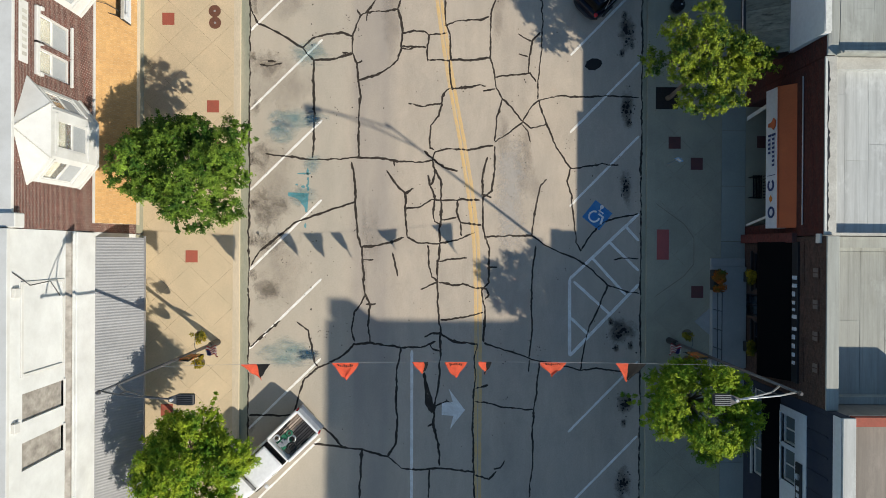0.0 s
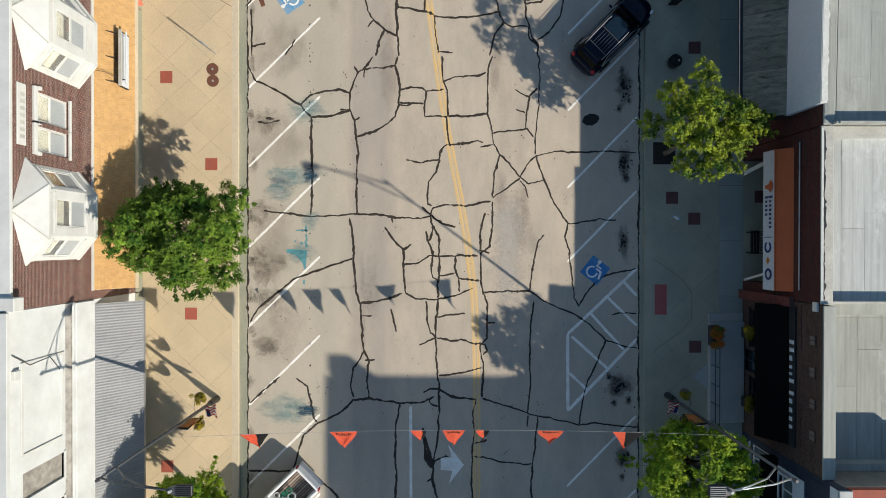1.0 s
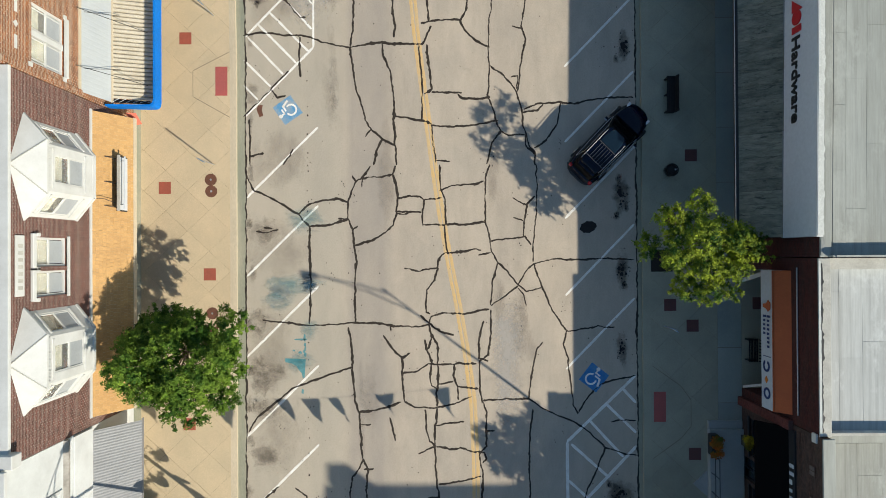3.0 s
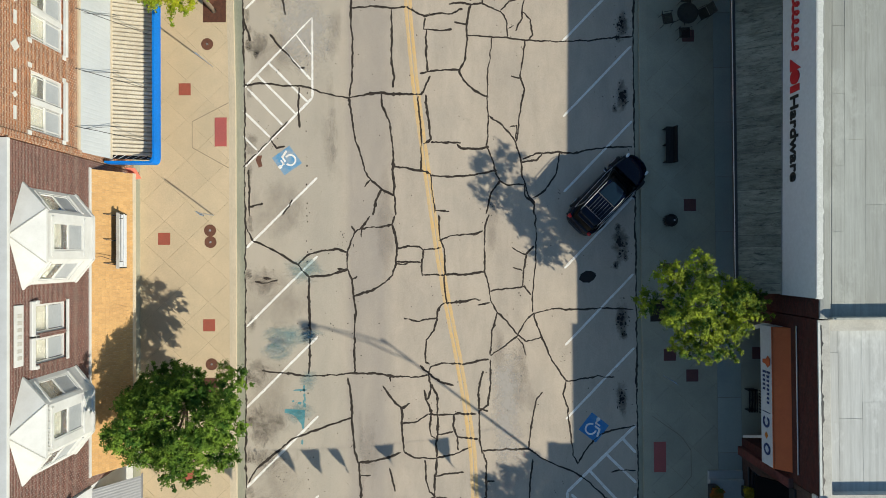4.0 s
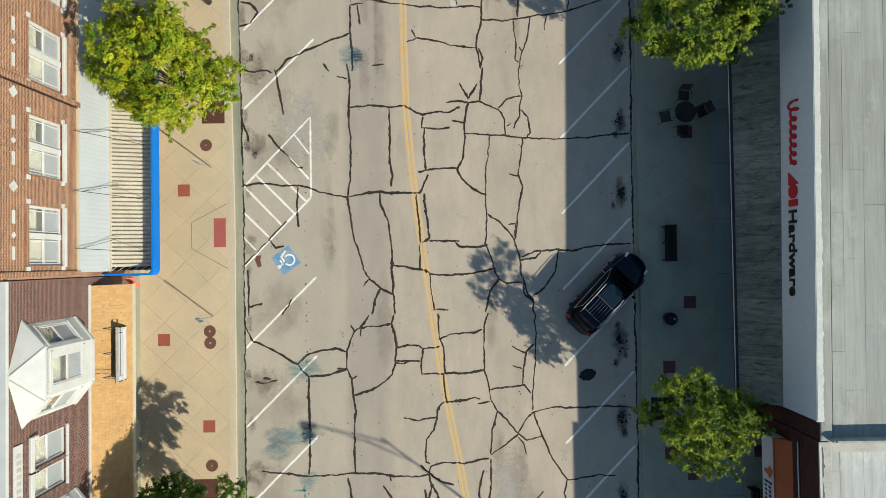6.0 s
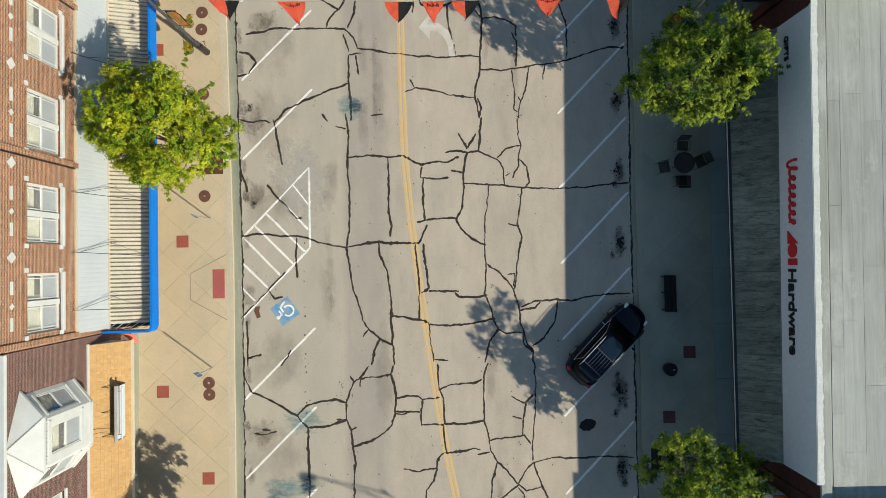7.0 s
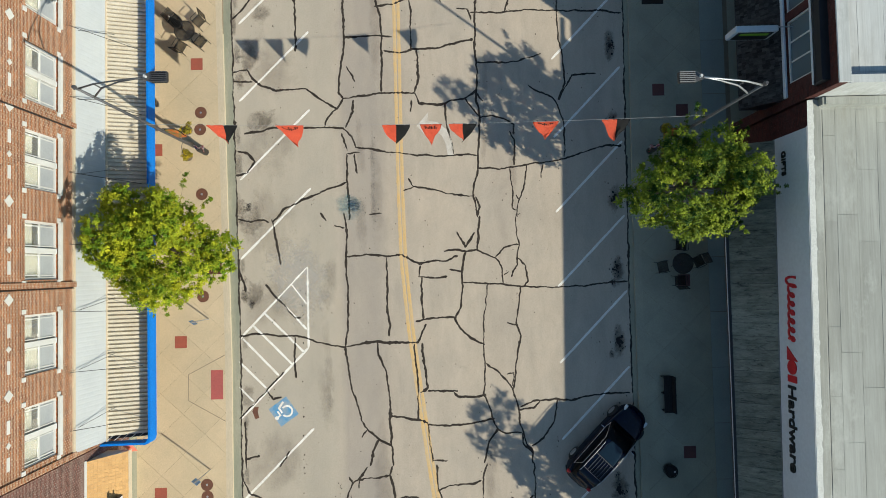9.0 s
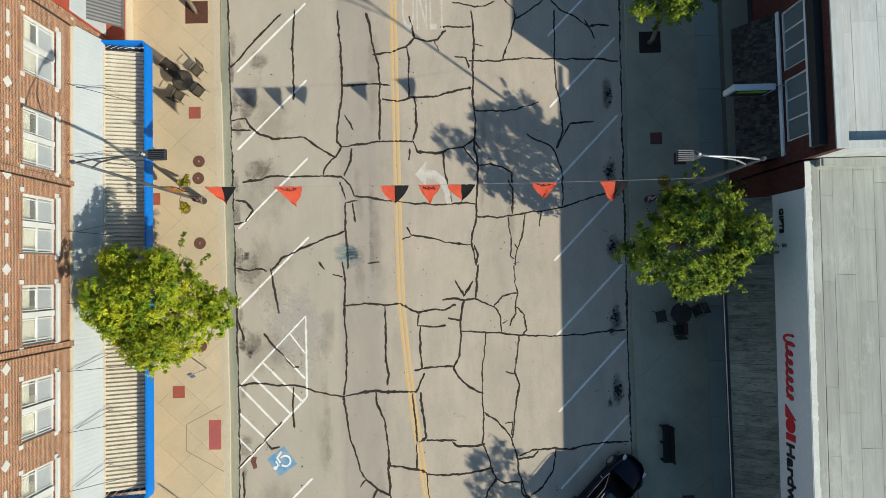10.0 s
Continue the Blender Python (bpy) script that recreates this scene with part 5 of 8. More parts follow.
    for f in ("a b1 c1", "a c1 c2", "a c2 b2", "b1 d1 e1 c1", "c1 e1 e2 c2", "c2 e2 d2 b2"):
        bm.faces.new([pts[k] for k in f.split()])
    bm.faces.new([pts[k] for k in "d1 d2 e2 e1".split()])
    roof = part("bay_roof", bm, WHITE_TRIM, bay)
    for p in (c1, c2):
        ridge = [Vector(apex).lerp(Vector(p), k / 26) + Vector((0, 0.013 * (k % 2 * 2 - 1), 0.008)) for k in range(27)]
        part("hip_flashing", tube(bmesh.new(), ridge, 0.02, 5), COPING, roof, "stepped grey flashing on the hip")
    inner = boxes((-15.7, -15.65, yc - 1.7, yc + 1.7, 5.3, 8.2))
    part("inner_wall", inner, ROOM, bay)


bay_window(11.48)
bay_window(4.45)

# tan shingled pent roof over the shop front
pent = thing("pent_roof", "tan shingled pent roof over a shop front", "roof", (-14.2, 8.0, 3.0))
part("deck", LF.sweep(bmesh.new(), [(0.0, 4.28), (1.03, 2.74), (1.03, 2.56), (0.0, 2.56)], 1.32, 14.5), KERB, pent)
rnd = random.Random(11)
bm = bmesh.new()
courses = 12
for c in range(courses):
    f0, f1 = c / courses, (c + 1.25) / courses
    y = 1.32 - (0.12 if c % 2 else 0.0)
    while y < 14.5:
        w = rnd.uniform(0.13, 0.2)
        a, b = max(1.32, y), min(14.5, y + w - 0.008)
        if b - a > 0.03:
            e = min(f1, 1.02)
            lift = rnd.uniform(0.012, 0.022)
            p = [LF.p(1.03 * f0, a, 4.29 - 1.54 * f0 + 0.004), LF.p(1.03 * f0, b, 4.29 - 1.54 * f0 + 0.004), LF.p(1.03 * e, b, 4.29 - 1.54 * e + lift), LF.p(1.03 * e, a, 4.29 - 1.54 * e + lift)]
            slab_between(bm, *p, 0.012)
        y += w
tagged(part("shingle_cladding", bm, TAN_SHINGLE, pent, "small tan shingles in courses"), kind="stuff")
part("flashing", LF.box(bmesh.new(), 0.0, 0.05, 1.3, 14.55, 4.27, 4.4), WHITE_TRIM, pent, "white flashing strip")
part("fascia", LF.box(bmesh.new(), 1.03, 1.06, 1.3, 14.52, 2.5, 2.76), KERB, pent)
under_sign = thing("sign_board", "black and white sign board on struts", "sign", (-13.9, 11.4, 3.2))
part("panel", boxes((-13.9, -13.84, 10.2, 12.65, 2.95, 3.8), bevel=0.01), BLACK_METAL, under_sign)
part("face", boxes((-13.838, -13.828, 10.26, 12.59, 3.0, 3.76)), WHITE_SIGN, under_sign)
part("frame_top", boxes((-13.86, -13.72, 10.2, 12.65, 3.8, 3.84), bevel=0.008), COPING, under_sign)
part("lamp_bar", boxes((-13.62, -13.56, 10.3, 12.6, 3.66, 3.72), bevel=0.01), WHITE_SIGN, under_sign, "white strip light along the board")
for y in (10.5, 12.4):
    part("lamp_bracket", tube(bmesh.new(), [(-13.84, y, 3.7), (-13.58, y, 3.69)], 0.014, 6), BLACK_METAL, under_sign)
for y in (10.35, 11.4, 12.5):
    part("strut", tube(bmesh.new(), [(-14.4, y + 0.1, 3.85), (-13.92, y, 3.5)], 0.018, 6), BLACK_METAL, under_sign)
part("cable", tube(bmesh.new(), [(-14.68, 10.7, 4.6), (-14.3, 10.72, 4.1), (-13.95, 10.55, 3.75), (-13.9, 10.3, 3.6)], 0.012, 6), BLACK_METAL, under_sign)

# orange brick building
orange = thing("shop_building", "orange brick building with paired white sash windows", "building", (-14.72, 25.0, 0))
STARTS = (15.4, 18.8, 22.35, 25.8, 29.15, 32.65)
OPEN = [(y, y + 2.25, 6.12, 8.05) for y in STARTS]
shell(LF, orange, 14.9, 36.1, 9.95, OPEN, ORANGE_BRICK, 9.3, ROOF_WHITE, WHITE_TRIM, 0.1, 0.1)
for y0, y1, z0, z1 in OPEN:
    ym = (y0 + y1) / 2
    w = sash_window(LF, orange, y0, ym - 0.02, z0, z1, frame=0.09, rows=2, cols=1, blind=0.6, sill=False)
    w2 = sash_window(LF, orange, ym + 0.02, y1, z0, z1, frame=0.09, rows=2, cols=1, blind=0.35, sill=False, room=False)
    part("sill", LF.box(bmesh.new(), -0.04, 0.12, y0 - 0.06, y1 + 0.06, z0 - 0.14, z0, 0.012), WHITE_TRIM, w)
    part("mullion_post", LF.box(bmesh.new(), -0.1, -0.03, ym - 0.11, ym + 0.11, z0, z1, 0.01), WHITE_TRIM, w)
    for a, b in ((y0, ym), (ym, y1)):
        for u, v in ((0.16, 0.2), (b - a - 0.2, b - a - 0.16)):
            part("storm_frame", LF.box(bmesh.new(), -0.125, -0.105, a + u, a + v, z0 + 0.09, z1 - 0.09), WHITE_TRIM, w)
    for a in (y0 - 0.2, y1 + 0.04):
        for z in (z0 - 0.12, z1 - 0.04):
            part("corner_stone", LF.box(bmesh.new(), 0.0, 0.05, a, a + 0.17, z, z + 0.2, 0.01), WHITE_TRIM, w)
    # soldier course of upright bricks
    for k in range(26):
        y = y0 + 0.01 + k * 0.0862
        part("brick", LF.box(bmesh.new(), 0.0, 0.028, y, y + 0.072, z1 + 0.02, z1 + 0.23), ORANGE_BRICK, w)
for k, y in enumerate(STARTS):
    for off, kind in ((0.45, "rect"), (1.1, "small"), (1.75, "rect"), (2.85, "big")):
        yy = y + off
        bm = bmesh.new()
        if kind == "rect":
            LF.box(bm, 0.0, 0.03, yy - 0.24, yy + 0.24, 8.8, 8.94)
        else:
            r = 0.12 if kind == "small" else 0.22
            v = [bm.verts.new(LF.p(d, yy + a * r, 8.87 + b * r)) for d in (0.0, 0.03) for a, b in ((1, 0), (0, 1), (-1, 0), (0, -1))]
            bm.faces.new(v[4:])
            for i in range(4):
                bm.faces.new((v[i], v[(i + 1) % 4], v[4 + (i + 1) % 4], v[4 + i]))
        part("stone_inset", bm, WHITE_TRIM, orange, "white stone inset")
for y in (14.95, 22.02, 28.72, 35.6):
    part("pilaster", LF.box(bmesh.new(), 0.0, 0.07, y, y + 0.22, 5.0, 9.6), ORANGE_BRICK, orange)
# Black boxes painted in where the pilaster edges show a shadow line.
for y in (21.98, 28.68, 35.56):
    part("wall_joint", LF.box(bmesh.new(), 0.0, 0.085, y - 0.025, y, 5.2, 9.6), BLACK_METAL, orange, "black strip for the pilaster edge shadow")
siding = part("siding_band", corrugated(LF, 0.02, 5.05, 0.32, 3.25, 15.1, 35.9, 0.2, 0.018, square=True), SIDING, orange, "ribbed white metal siding")
part("trim_strip", LF.box(bmesh.new(), 0.0, 0.06, 15.05, 35.95, 5.06, 5.2), KERB, orange, "cream trim strip")

blue_awning = thing("awning", "cream corrugated metal awning with a bright blue fascia", "awning", (-13.5, 25.0, 2.7))
part("sheet", corrugated(LF, 0.3, 3.12, 2.16, 2.5, 15.3, 35.35, 0.187, 0.1, square=True), TAN_METAL, blue_awning)
# fascia along the front, rounded at both corners in plan
plan = [(1.75, 14.9), (2.06, 14.9), (2.17, 14.94), (2.24, 15.03), (2.27, 15.2), (2.27, 35.3), (2.24, 35.5), (2.17, 35.59), (2.06, 35.64), (1.75, 35.64), (1.75, 35.56), (2.04, 35.56), (2.13, 35.47), (2.18, 35.3), (2.18, 15.2), (2.13, 15.08), (2.04, 14.99), (1.75, 14.99)]
part("fascia", prism(bmesh.new(), [(LF.x + d, y) for d, y in plan], 2.64, 3.28), BLUE_METAL, blue_awning, "bright blue rounded fascia")
for y in (14.9, 35.56):
    part("end_fascia", LF.sweep(bmesh.new(), [(0.1, 3.4), (1.75, 3.28), (1.75, 2.64), (0.1, 2.9)], y, y + 0.09), BLUE_METAL, blue_awning, "blue end fascia")
    inner = y + (0.32 if y < 20 else -0.13)
    # Black strip imitates the thin shadow just past the last rib.
    part("end_shadow_strip", LF.sweep(bmesh.new(), [(0.3, 3.1), (2.1, 2.52), (2.1, 2.46), (0.3, 3.04)], inner - 0.08, inner + 0.08), BLACK_METAL, blue_awning, "black strip for the shadow at the sheet end")
    for k in range(6):
        d = 0.35 + k * 0.3
        part("end_strut", tube(bmesh.new(), [LF.p(d, inner - 0.12, 3.3 - 0.1 * d), LF.p(d + 0.2, inner + 0.1, 3.16 - 0.27 * d)], 0.012, 5), WHITE_SIGN, blue_awning, "thin white strut")
part("edge_strip", LF.box(bmesh.new(), 0.3, 0.36, 15.05, 35.5, 3.16, 3.28), KERB, blue_awning)
for y in (16.3, 18.7, 21.2, 24.0, 27.0, 30.2, 33.2):
    part("hanger_rod", tube(bmesh.new(), [LF.p(0.02, y - 0.2, 5.4), LF.p(1.75, y - 0.35, 2.86)], 0.013, 6), BLACK_METAL, blue_awning)
    part("hanger_rod", tube(bmesh.new(), [LF.p(0.03, y - 0.2, 4.9), LF.p(0.7, y + 0.28, 3.2)], 0.01, 6), BLACK_METAL, blue_awning)
pink = bmesh.new()
slab_between(pink, (-14.15, 14.78, 2.6), (-13.66, 14.78, 2.6), (-13.56, 14.35, 2.2), (-13.86, 14.3, 2.2), 0.012)
part("small_flag", pink, plain("coral_flag_cloth", (0.75, 0.20, 0.13), 0.8), blue_awning, "small coral flag at the corner")

# Added plinth hides the wall foot; its grey-green stands in for shaded pavement.
for owner, y0, y1 in ((white, -24.0, 0.9), (brown, 0.96, 14.84), (orange, 14.92, 36.08)):
    part("plinth", LF.box(bmesh.new(), 0.0, 0.07, y0, y1, 0.12, 0.75, 0.01), GUTTER, owner, "added plinth in a shaded pavement grey")

# painted red building
red = thing("shop_building", "red painted brick building", "building", (-14.72, 44.0, 0))
shell(LF, red, 36.14, 56.0, 9.0, [], RED_WALL, 8.4, ROOF_WHITE, COPING)
# Added plinth in pavement tan, covering the red wall foot.
part("plinth", LF.box(bmesh.new(), 0.0, 0.07, 36.16, 55.9, 0.12, 0.75, 0.01), KERB, red, "added tan plinth hiding the wall foot")
grey_awning = thing("awning", "grey metal awning over a doorway", "awning", (-14.2, 40.0, 3.2))
part("sheet", corrugated(LF, 0.1, 4.2, 1.1, 3.1, 36.3, 44.0, 0.16, 0.03), DARK_AWNING, grey_awning)
part("fascia", LF.box(bmesh.new(), 1.08, 1.12, 36.3, 44.0, 2.95, 3.14), DARK_AWNING, grey_awning)
part("shop_band", LF.box(bmesh.new(), 0, 0.1, 36.2, 56, 2.6, 5.3, 0.02), SIDING, red, "white siding band")

# ---- shaded side: navy front ----
navy = thing("shop_building", "dark navy shop front with white framed windows", "building", (15.25, -12.0, 0))
NAVY_HOLES = [(-8.1, -6.85, 3.5, 4.5), (-9.75, -8.3, 3.5, 4.5), (-7.6, -6.3, 1.0, 2.7), (-10.4, -7.9, 1.0, 2.7)]
shell(RF, navy, -18.9, -5.96, 7.5, NAVY_HOLES, NAVY_WALL, 6.7, ROOF_BROWN, ROOF_WHITE, 0.08, 0.05, party=0.35)
for h in NAVY_HOLES:
    sash_window(RF, navy, *h, frame=0.08, rows=1, cols=2, glass=GLASS_SKY, blind=0)
part("white_panel", RF.wall(-16.0, -6.5, 5.3, [(-8.1, -6.85, 3.5, 4.5), (-9.75, -8.3, 3.5, 4.5)], 0.03, 3.38), WHITE_SIGN, navy, "pale board round the upper windows").data.transform(Matrix.Translation((-0.04, 0, 0)))
part("parapet_band", RF.box(bmesh.new(), 0.0, 0.04, -18.8, -6.0, 6.98, 7.46), WHITE_SIGN, navy, "pale metal parapet band")
sign = part("sign_panel", RF.box(bmesh.new(), 0.04, 0.12, -12.5, -8.6, 4.66, 5.08, 0.02), BLACK_METAL, navy, "black sign panel with pale bars")
for k in range(8):
    part("letter_bar", RF.box(bmesh.new(), 0.12, 0.135, -9.75 - k * 0.3, -9.57 - k * 0.3, 4.76, 4.96), WHITE_SIGN, sign)
part("round_mark", RF.box(bmesh.new(), 0.12, 0.135, -9.3, -9.05, 4.76, 4.98, 0.05), GALV, sign, "pale round mark")
for k in range(16):
    part("siding_batten", RF.box(bmesh.new(), 0.0, 0.03, -18.5 + k * 0.82, -18.44 + k * 0.82, 5.32, 6.64), NAVY_WALL, navy)
part("canopy_hood", RF.sweep(bmesh.new(), [(0, 3.36), (0.6, 3.0), (0.6, 2.9), (0, 2.9)], -18.0, -6.2), BLACK_CLOTH, navy, "black hood over the shop window")
part("cap_wall", RF.box(bmesh.new(), -6.0, -0.46, -6.3, -5.95, 7.2, 7.48), RED_PAVER, navy, "red brick party wall cap")

# ---- umber brick office ----
VENT_BRICK = worn("pale_umber_brick", (0.20, 0.16, 0.14), (0.13, 0.10, 0.085), 6, 40)
office = thing("shop_building", "dark brown brick office with a black awning", "building", (15.25, -2.5, 0))
shell(RF, office, -5.94, 0.9, 6.5, [(-4.6, -3.1, 0.9, 2.9), (-2.9, -1.8, 0.1, 2.9), (-1.6, 0.2, 0.9, 2.9)], UMBER_BRICK, 5.1, ROOF_LIGHT, ROOF_LIGHT, 0.07, 0.05, party_end=0.45)
for h in ((-4.6, -3.1, 0.9, 2.9), (-2.9, -1.8, 0.1, 2.9), (-1.6, 0.2, 0.9, 2.9)):
    sash_window(RF, office, *h, glass=GLASS_DARK, blind=0, trim=BLACK_METAL)
sheets(RF, office, -5.6, 0.4, 5.1, ROOF_LIGHT, 1.10, 3)
for k in range(4):
    y = -0.57 - 1.28 * k
    vent = part("wall_vent", RF.box(bmesh.new(), 0.0, 0.05, y - 0.24, y + 0.24, 5.65, 6.05, 0.01), UMBER_BRICK, office, "square brick vent")
    for j in range(2):
        part("slot", RF.box(bmesh.new(), 0.05, 0.062, y - 0.18 + j * 0.2, y - 0.02 + j * 0.2, 5.7, 6.0), VENT_BRICK, vent)
for k in range(22):
    y = 0.72 - k * 0.085
    part("brick", RF.box(bmesh.new(), 0.0, 0.03, y - 0.07, y, 4.85, 5.05), UMBER_BRICK, office)
    part("brick", RF.box(bmesh.new(), 0.0, 0.03, y - 0.07 - 4.0, y - 4.0, 4.85, 5.05), UMBER_BRICK, office)
black_awning = thing("awning", "black cloth awning with pale bars for lettering", "awning", (14.8, -2.2, 3.5))
bm = RF.sweep(bmesh.new(), [(0.0, 4.3), (0.85, 3.15), (0.87, 2.95), (0.83, 2.95), (0.0, 4.0)], -5.3, 0.68)
part("cloth", bm, BLACK_CLOTH, black_awning)
band = part("sign_band", RF.box(bmesh.new(), 0.0, 0.1, -5.3, 0.68, 4.3, 4.72, 0.01), BLACK_METAL, black_awning)
for k, (a, w, h) in enumerate(((0.0, 0.2, 0.24), (0.3, 0.2, 0.24), (0.6, 0.26, 0.15), (0.96, 0.18, 0.15), (1.24, 0.14, 0.15), (1.48, 0.2, 0.24), (1.95, 0.18, 0.24), (2.24, 0.24, 0.16), (2.58, 0.24, 0.16), (2.92, 0.22, 0.16), (3.24, 0.18, 0.16))):
    part("letter_bar", RF.box(bmesh.new(), 0.1, 0.14, -0.75 - a * 1.12 - w * 0.85, -0.75 - a * 1.12, 4.38, 4.38 + h * 1.35, 0.02), WHITE_SIGN, band, "pale raised bar")

# ---- maroon brick shop ----
maroon = thing("shop_building", "maroon brick shop with an orange awning", "building", (15.25, 4.5, 0))
MH = [(1.5, 7.45, -0.2, 2.95)]
shell(RF, maroon, 0.94, 8.0, 6.3, MH, MAROON_BRICK, 5.8, ROOF_WHITE, COPING, 0.06, 0.04, party=0.1, party_end=0.45, rise=0.36)
recess(RF, maroon, 1.5, 7.45, 2.95, 1.5, 3)
sheets(RF, maroon, 1.2, 7.7, 5.8, ROOF_WHITE, 0.95, 4)
ragged_strip(RF, maroon, 0.03, 0.1, 1.0, 7.9, 6.366, EDGE_WHITE, "edge_coating", "ragged white edge coating", 9, 0.6)
ragged_strip(RF, maroon, -0.07, 0.05, 1.1, 7.8, 6.372, BLACK_METAL, "tar_edge", "broken black tar edge", 11, 1.6)
part("conduit", tube(bmesh.new(), [RF.p(0.06, 1.4, 4.95), RF.p(0.06, 7.6, 4.95)], 0.03, 8), GALV, maroon, "pale conduit along the wall")
part("pier", RF.box(bmesh.new(), 0.0, 0.22, 0.66, 1.08, 0.12, 4.5, 0.015), PIER_BRICK, maroon, "red brick pier between two shops")
part("pier_cap", RF.box(bmesh.new(), 0.0, 0.1, 0.62, 1.0, 5.9, 6.2, 0.02), CREAM, maroon, "small cream stone block")
orange_awning = thing("awning", "orange box awning with a pale sign face", "awning", (15.0, 4.3, 3.6))
part("cloth", RF.sweep(bmesh.new(), [(0.0, 4.44), (0.5, 3.96), (0.5, 3.9), (0.0, 3.9)], 1.3, 7.45), ORANGE_CLOTH, orange_awning)
face = part("sign_face", RF.sweep(bmesh.new(), [(0.0, 3.9), (0.51, 3.9), (0.55, 3.02), (0.0, 3.02)], 1.3, 7.45), WHITE_SIGN, orange_awning, "pale grey sign face with bars and plain shapes")
part("edge_strip", RF.box(bmesh.new(), 0.5, 0.54, 1.3, 7.45, 3.9, 3.97), ORANGE_CLOTH, orange_awning)


def sign_bars(rows, z0, z1, material, f=RF, d=0.545, parent=None):
    for y0, y1 in rows:
        part("letter_bar", f.box(bmesh.new(), d, d + 0.02, y0, y1, z0, z1, 0.004), material, parent)


for row, (z0, count) in enumerate(((3.52, 8), (3.2, 5))):
    for k in range(count):
        tall_bar = 0.26 if k == 0 else 0.17
        sign_bars([(5.36 - k * 0.19, 5.46 - k * 0.19)], z0, z0 + tall_bar, BLUE_INK, parent=face)
sign_bars([(3.62, 3.65)], 3.16, 3.78, BLUE_INK, parent=face)


def face_shape(poly, material, label):
    bm = bmesh.new()
    lo = [bm.verts.new((RF.x - 0.54, y, z)) for y, z in poly]
    hi = [bm.verts.new((RF.x - 0.562, y, z)) for y, z in poly]
    bm.faces.new(lo[::-1])
    bm.faces.new(hi)
    for k in range(len(poly)):
        bm.faces.new((lo[k], lo[(k + 1) % len(poly)], hi[(k + 1) % len(poly)], hi[k]))
    part("plain_mark", bm, material, face, label)


face_shape(arc_poly(3.2, 3.42, 0.21, 0.1, 30, 330), BLUE_INK, "plain navy ring")
face_shape(arc_poly(2.0, 3.46, 0.21, 0.1, 0, 350), BLUE_INK, "plain navy ring")
face_shape([(2.44, 3.42), (2.6, 3.3), (2.76, 3.42), (2.6, 3.56)], GOLD_INK, "plain orange diamond")
face_shape([(6.15, 3.62), (6.0, 3.8), (5.75, 3.78), (5.62, 3.6), (5.75, 3.46), (5.8, 3.2), (5.95, 3.2), (5.98, 3.46)], ORANGE_CLOTH, "plain orange crown shape")

# ---- hardware store ----
HF = Front(15.56, -1)
store = thing("shop_building", "wide shop with a white sign fascia and wooden canopy", "building", (15.25, 18.0, 0))
shell(HF, store, 8.04, 28.9, 6.3, [(9.5, 13.5, 0.6, 2.9), (14.0, 17.5, 0.6, 2.9), (18.2, 20.2, 0.1, 2.6), (20.8, 25.0, 0.6, 2.9)], MAROON_BRICK, 6.15, ROOF_LIGHT, ROOF_LIGHT, 0.05, 0.0, party=0.08, party_end=0.3, rise=0.48)
for h in ((9.5, 13.5, 0.6, 2.9), (14.0, 17.5, 0.6, 2.9), (18.2, 20.2, 0.1, 2.6), (20.8, 25.0, 0.6, 2.9)):
    sash_window(HF, store, *h, glass=GLASS_DARK, blind=0, trim=BLACK_METAL)
sheets(HF, store, 8.4, 28.6, 6.15, ROOF_LIGHT, 0.85, 9)
fascia = part("sign_fascia", HF.box(bmesh.new(), 0.0, 0.25, 8.86, 27.75, 4.1, 6.52, 0.015), WHITE_SIGN, store, "long white metal sign fascia")
part("cap_strip", HF.box(bmesh.new(), 0.0, 0.28, 8.84, 27.78, 6.52, 6.57, 0.01), WHITE_TRIM, fascia)
part("base_strip", HF.box(bmesh.new(), 0.25, 0.29, 8.86, 27.75, 4.12, 4.2), GREY_METAL, fascia)
ragged_strip(HF, store, 0.24, 0.23, 8.9, 28.8, 6.584, EDGE_WHITE, "edge_coating", "ragged white edge coating", 3, 0.3)
ragged_strip(HF, store, -0.02, 0.13, 8.1, 28.85, 6.374, EDGE_DIRT, "edge_stain", "grey stained flashing", 5, 0.5)
canopy = thing("canopy", "weathered grey board canopy with a dark gutter", "canopy", (14.3, 18.3, 3.4))
rnd = random.Random(21)
y = 8.9
while y < 27.7:
    w = min(rnd.uniform(0.42, 0.62), 27.72 - y)
    if w < 0.08:
        break
    bm = bmesh.new()
    h = rnd.uniform(0, 0.02)
    slab_between(bm, RF.p(-0.05, y, 4.2 + h), RF.p(-0.05, y + w - 0.012, 4.2 + h), RF.p(1.62, y + w - 0.012, 3.28 + h), RF.p(1.62, y, 3.28 + h), 0.04)
    part("plank", bm, OLD_WOOD, canopy)
    y += w
part("soffit", RF.sweep(bmesh.new(), [(-0.3, 4.14), (-0.05, 4.12), (1.6, 3.2), (1.6, 3.1), (-0.3, 3.1)], 8.9, 27.7), BLACK_METAL, canopy)
part("gutter", RF.sweep(bmesh.new(), [(1.6, 3.28), (1.74, 3.28), (1.76, 3.12), (1.6, 3.1)], 8.88, 27.75), BLACK_METAL, canopy, "dark metal gutter")
part("gutter_lip", tube(bmesh.new(), [RF.p(1.77, 8.88, 3.29), RF.p(1.77, 27.75, 3.29)], 0.022, 6), GALV, canopy)


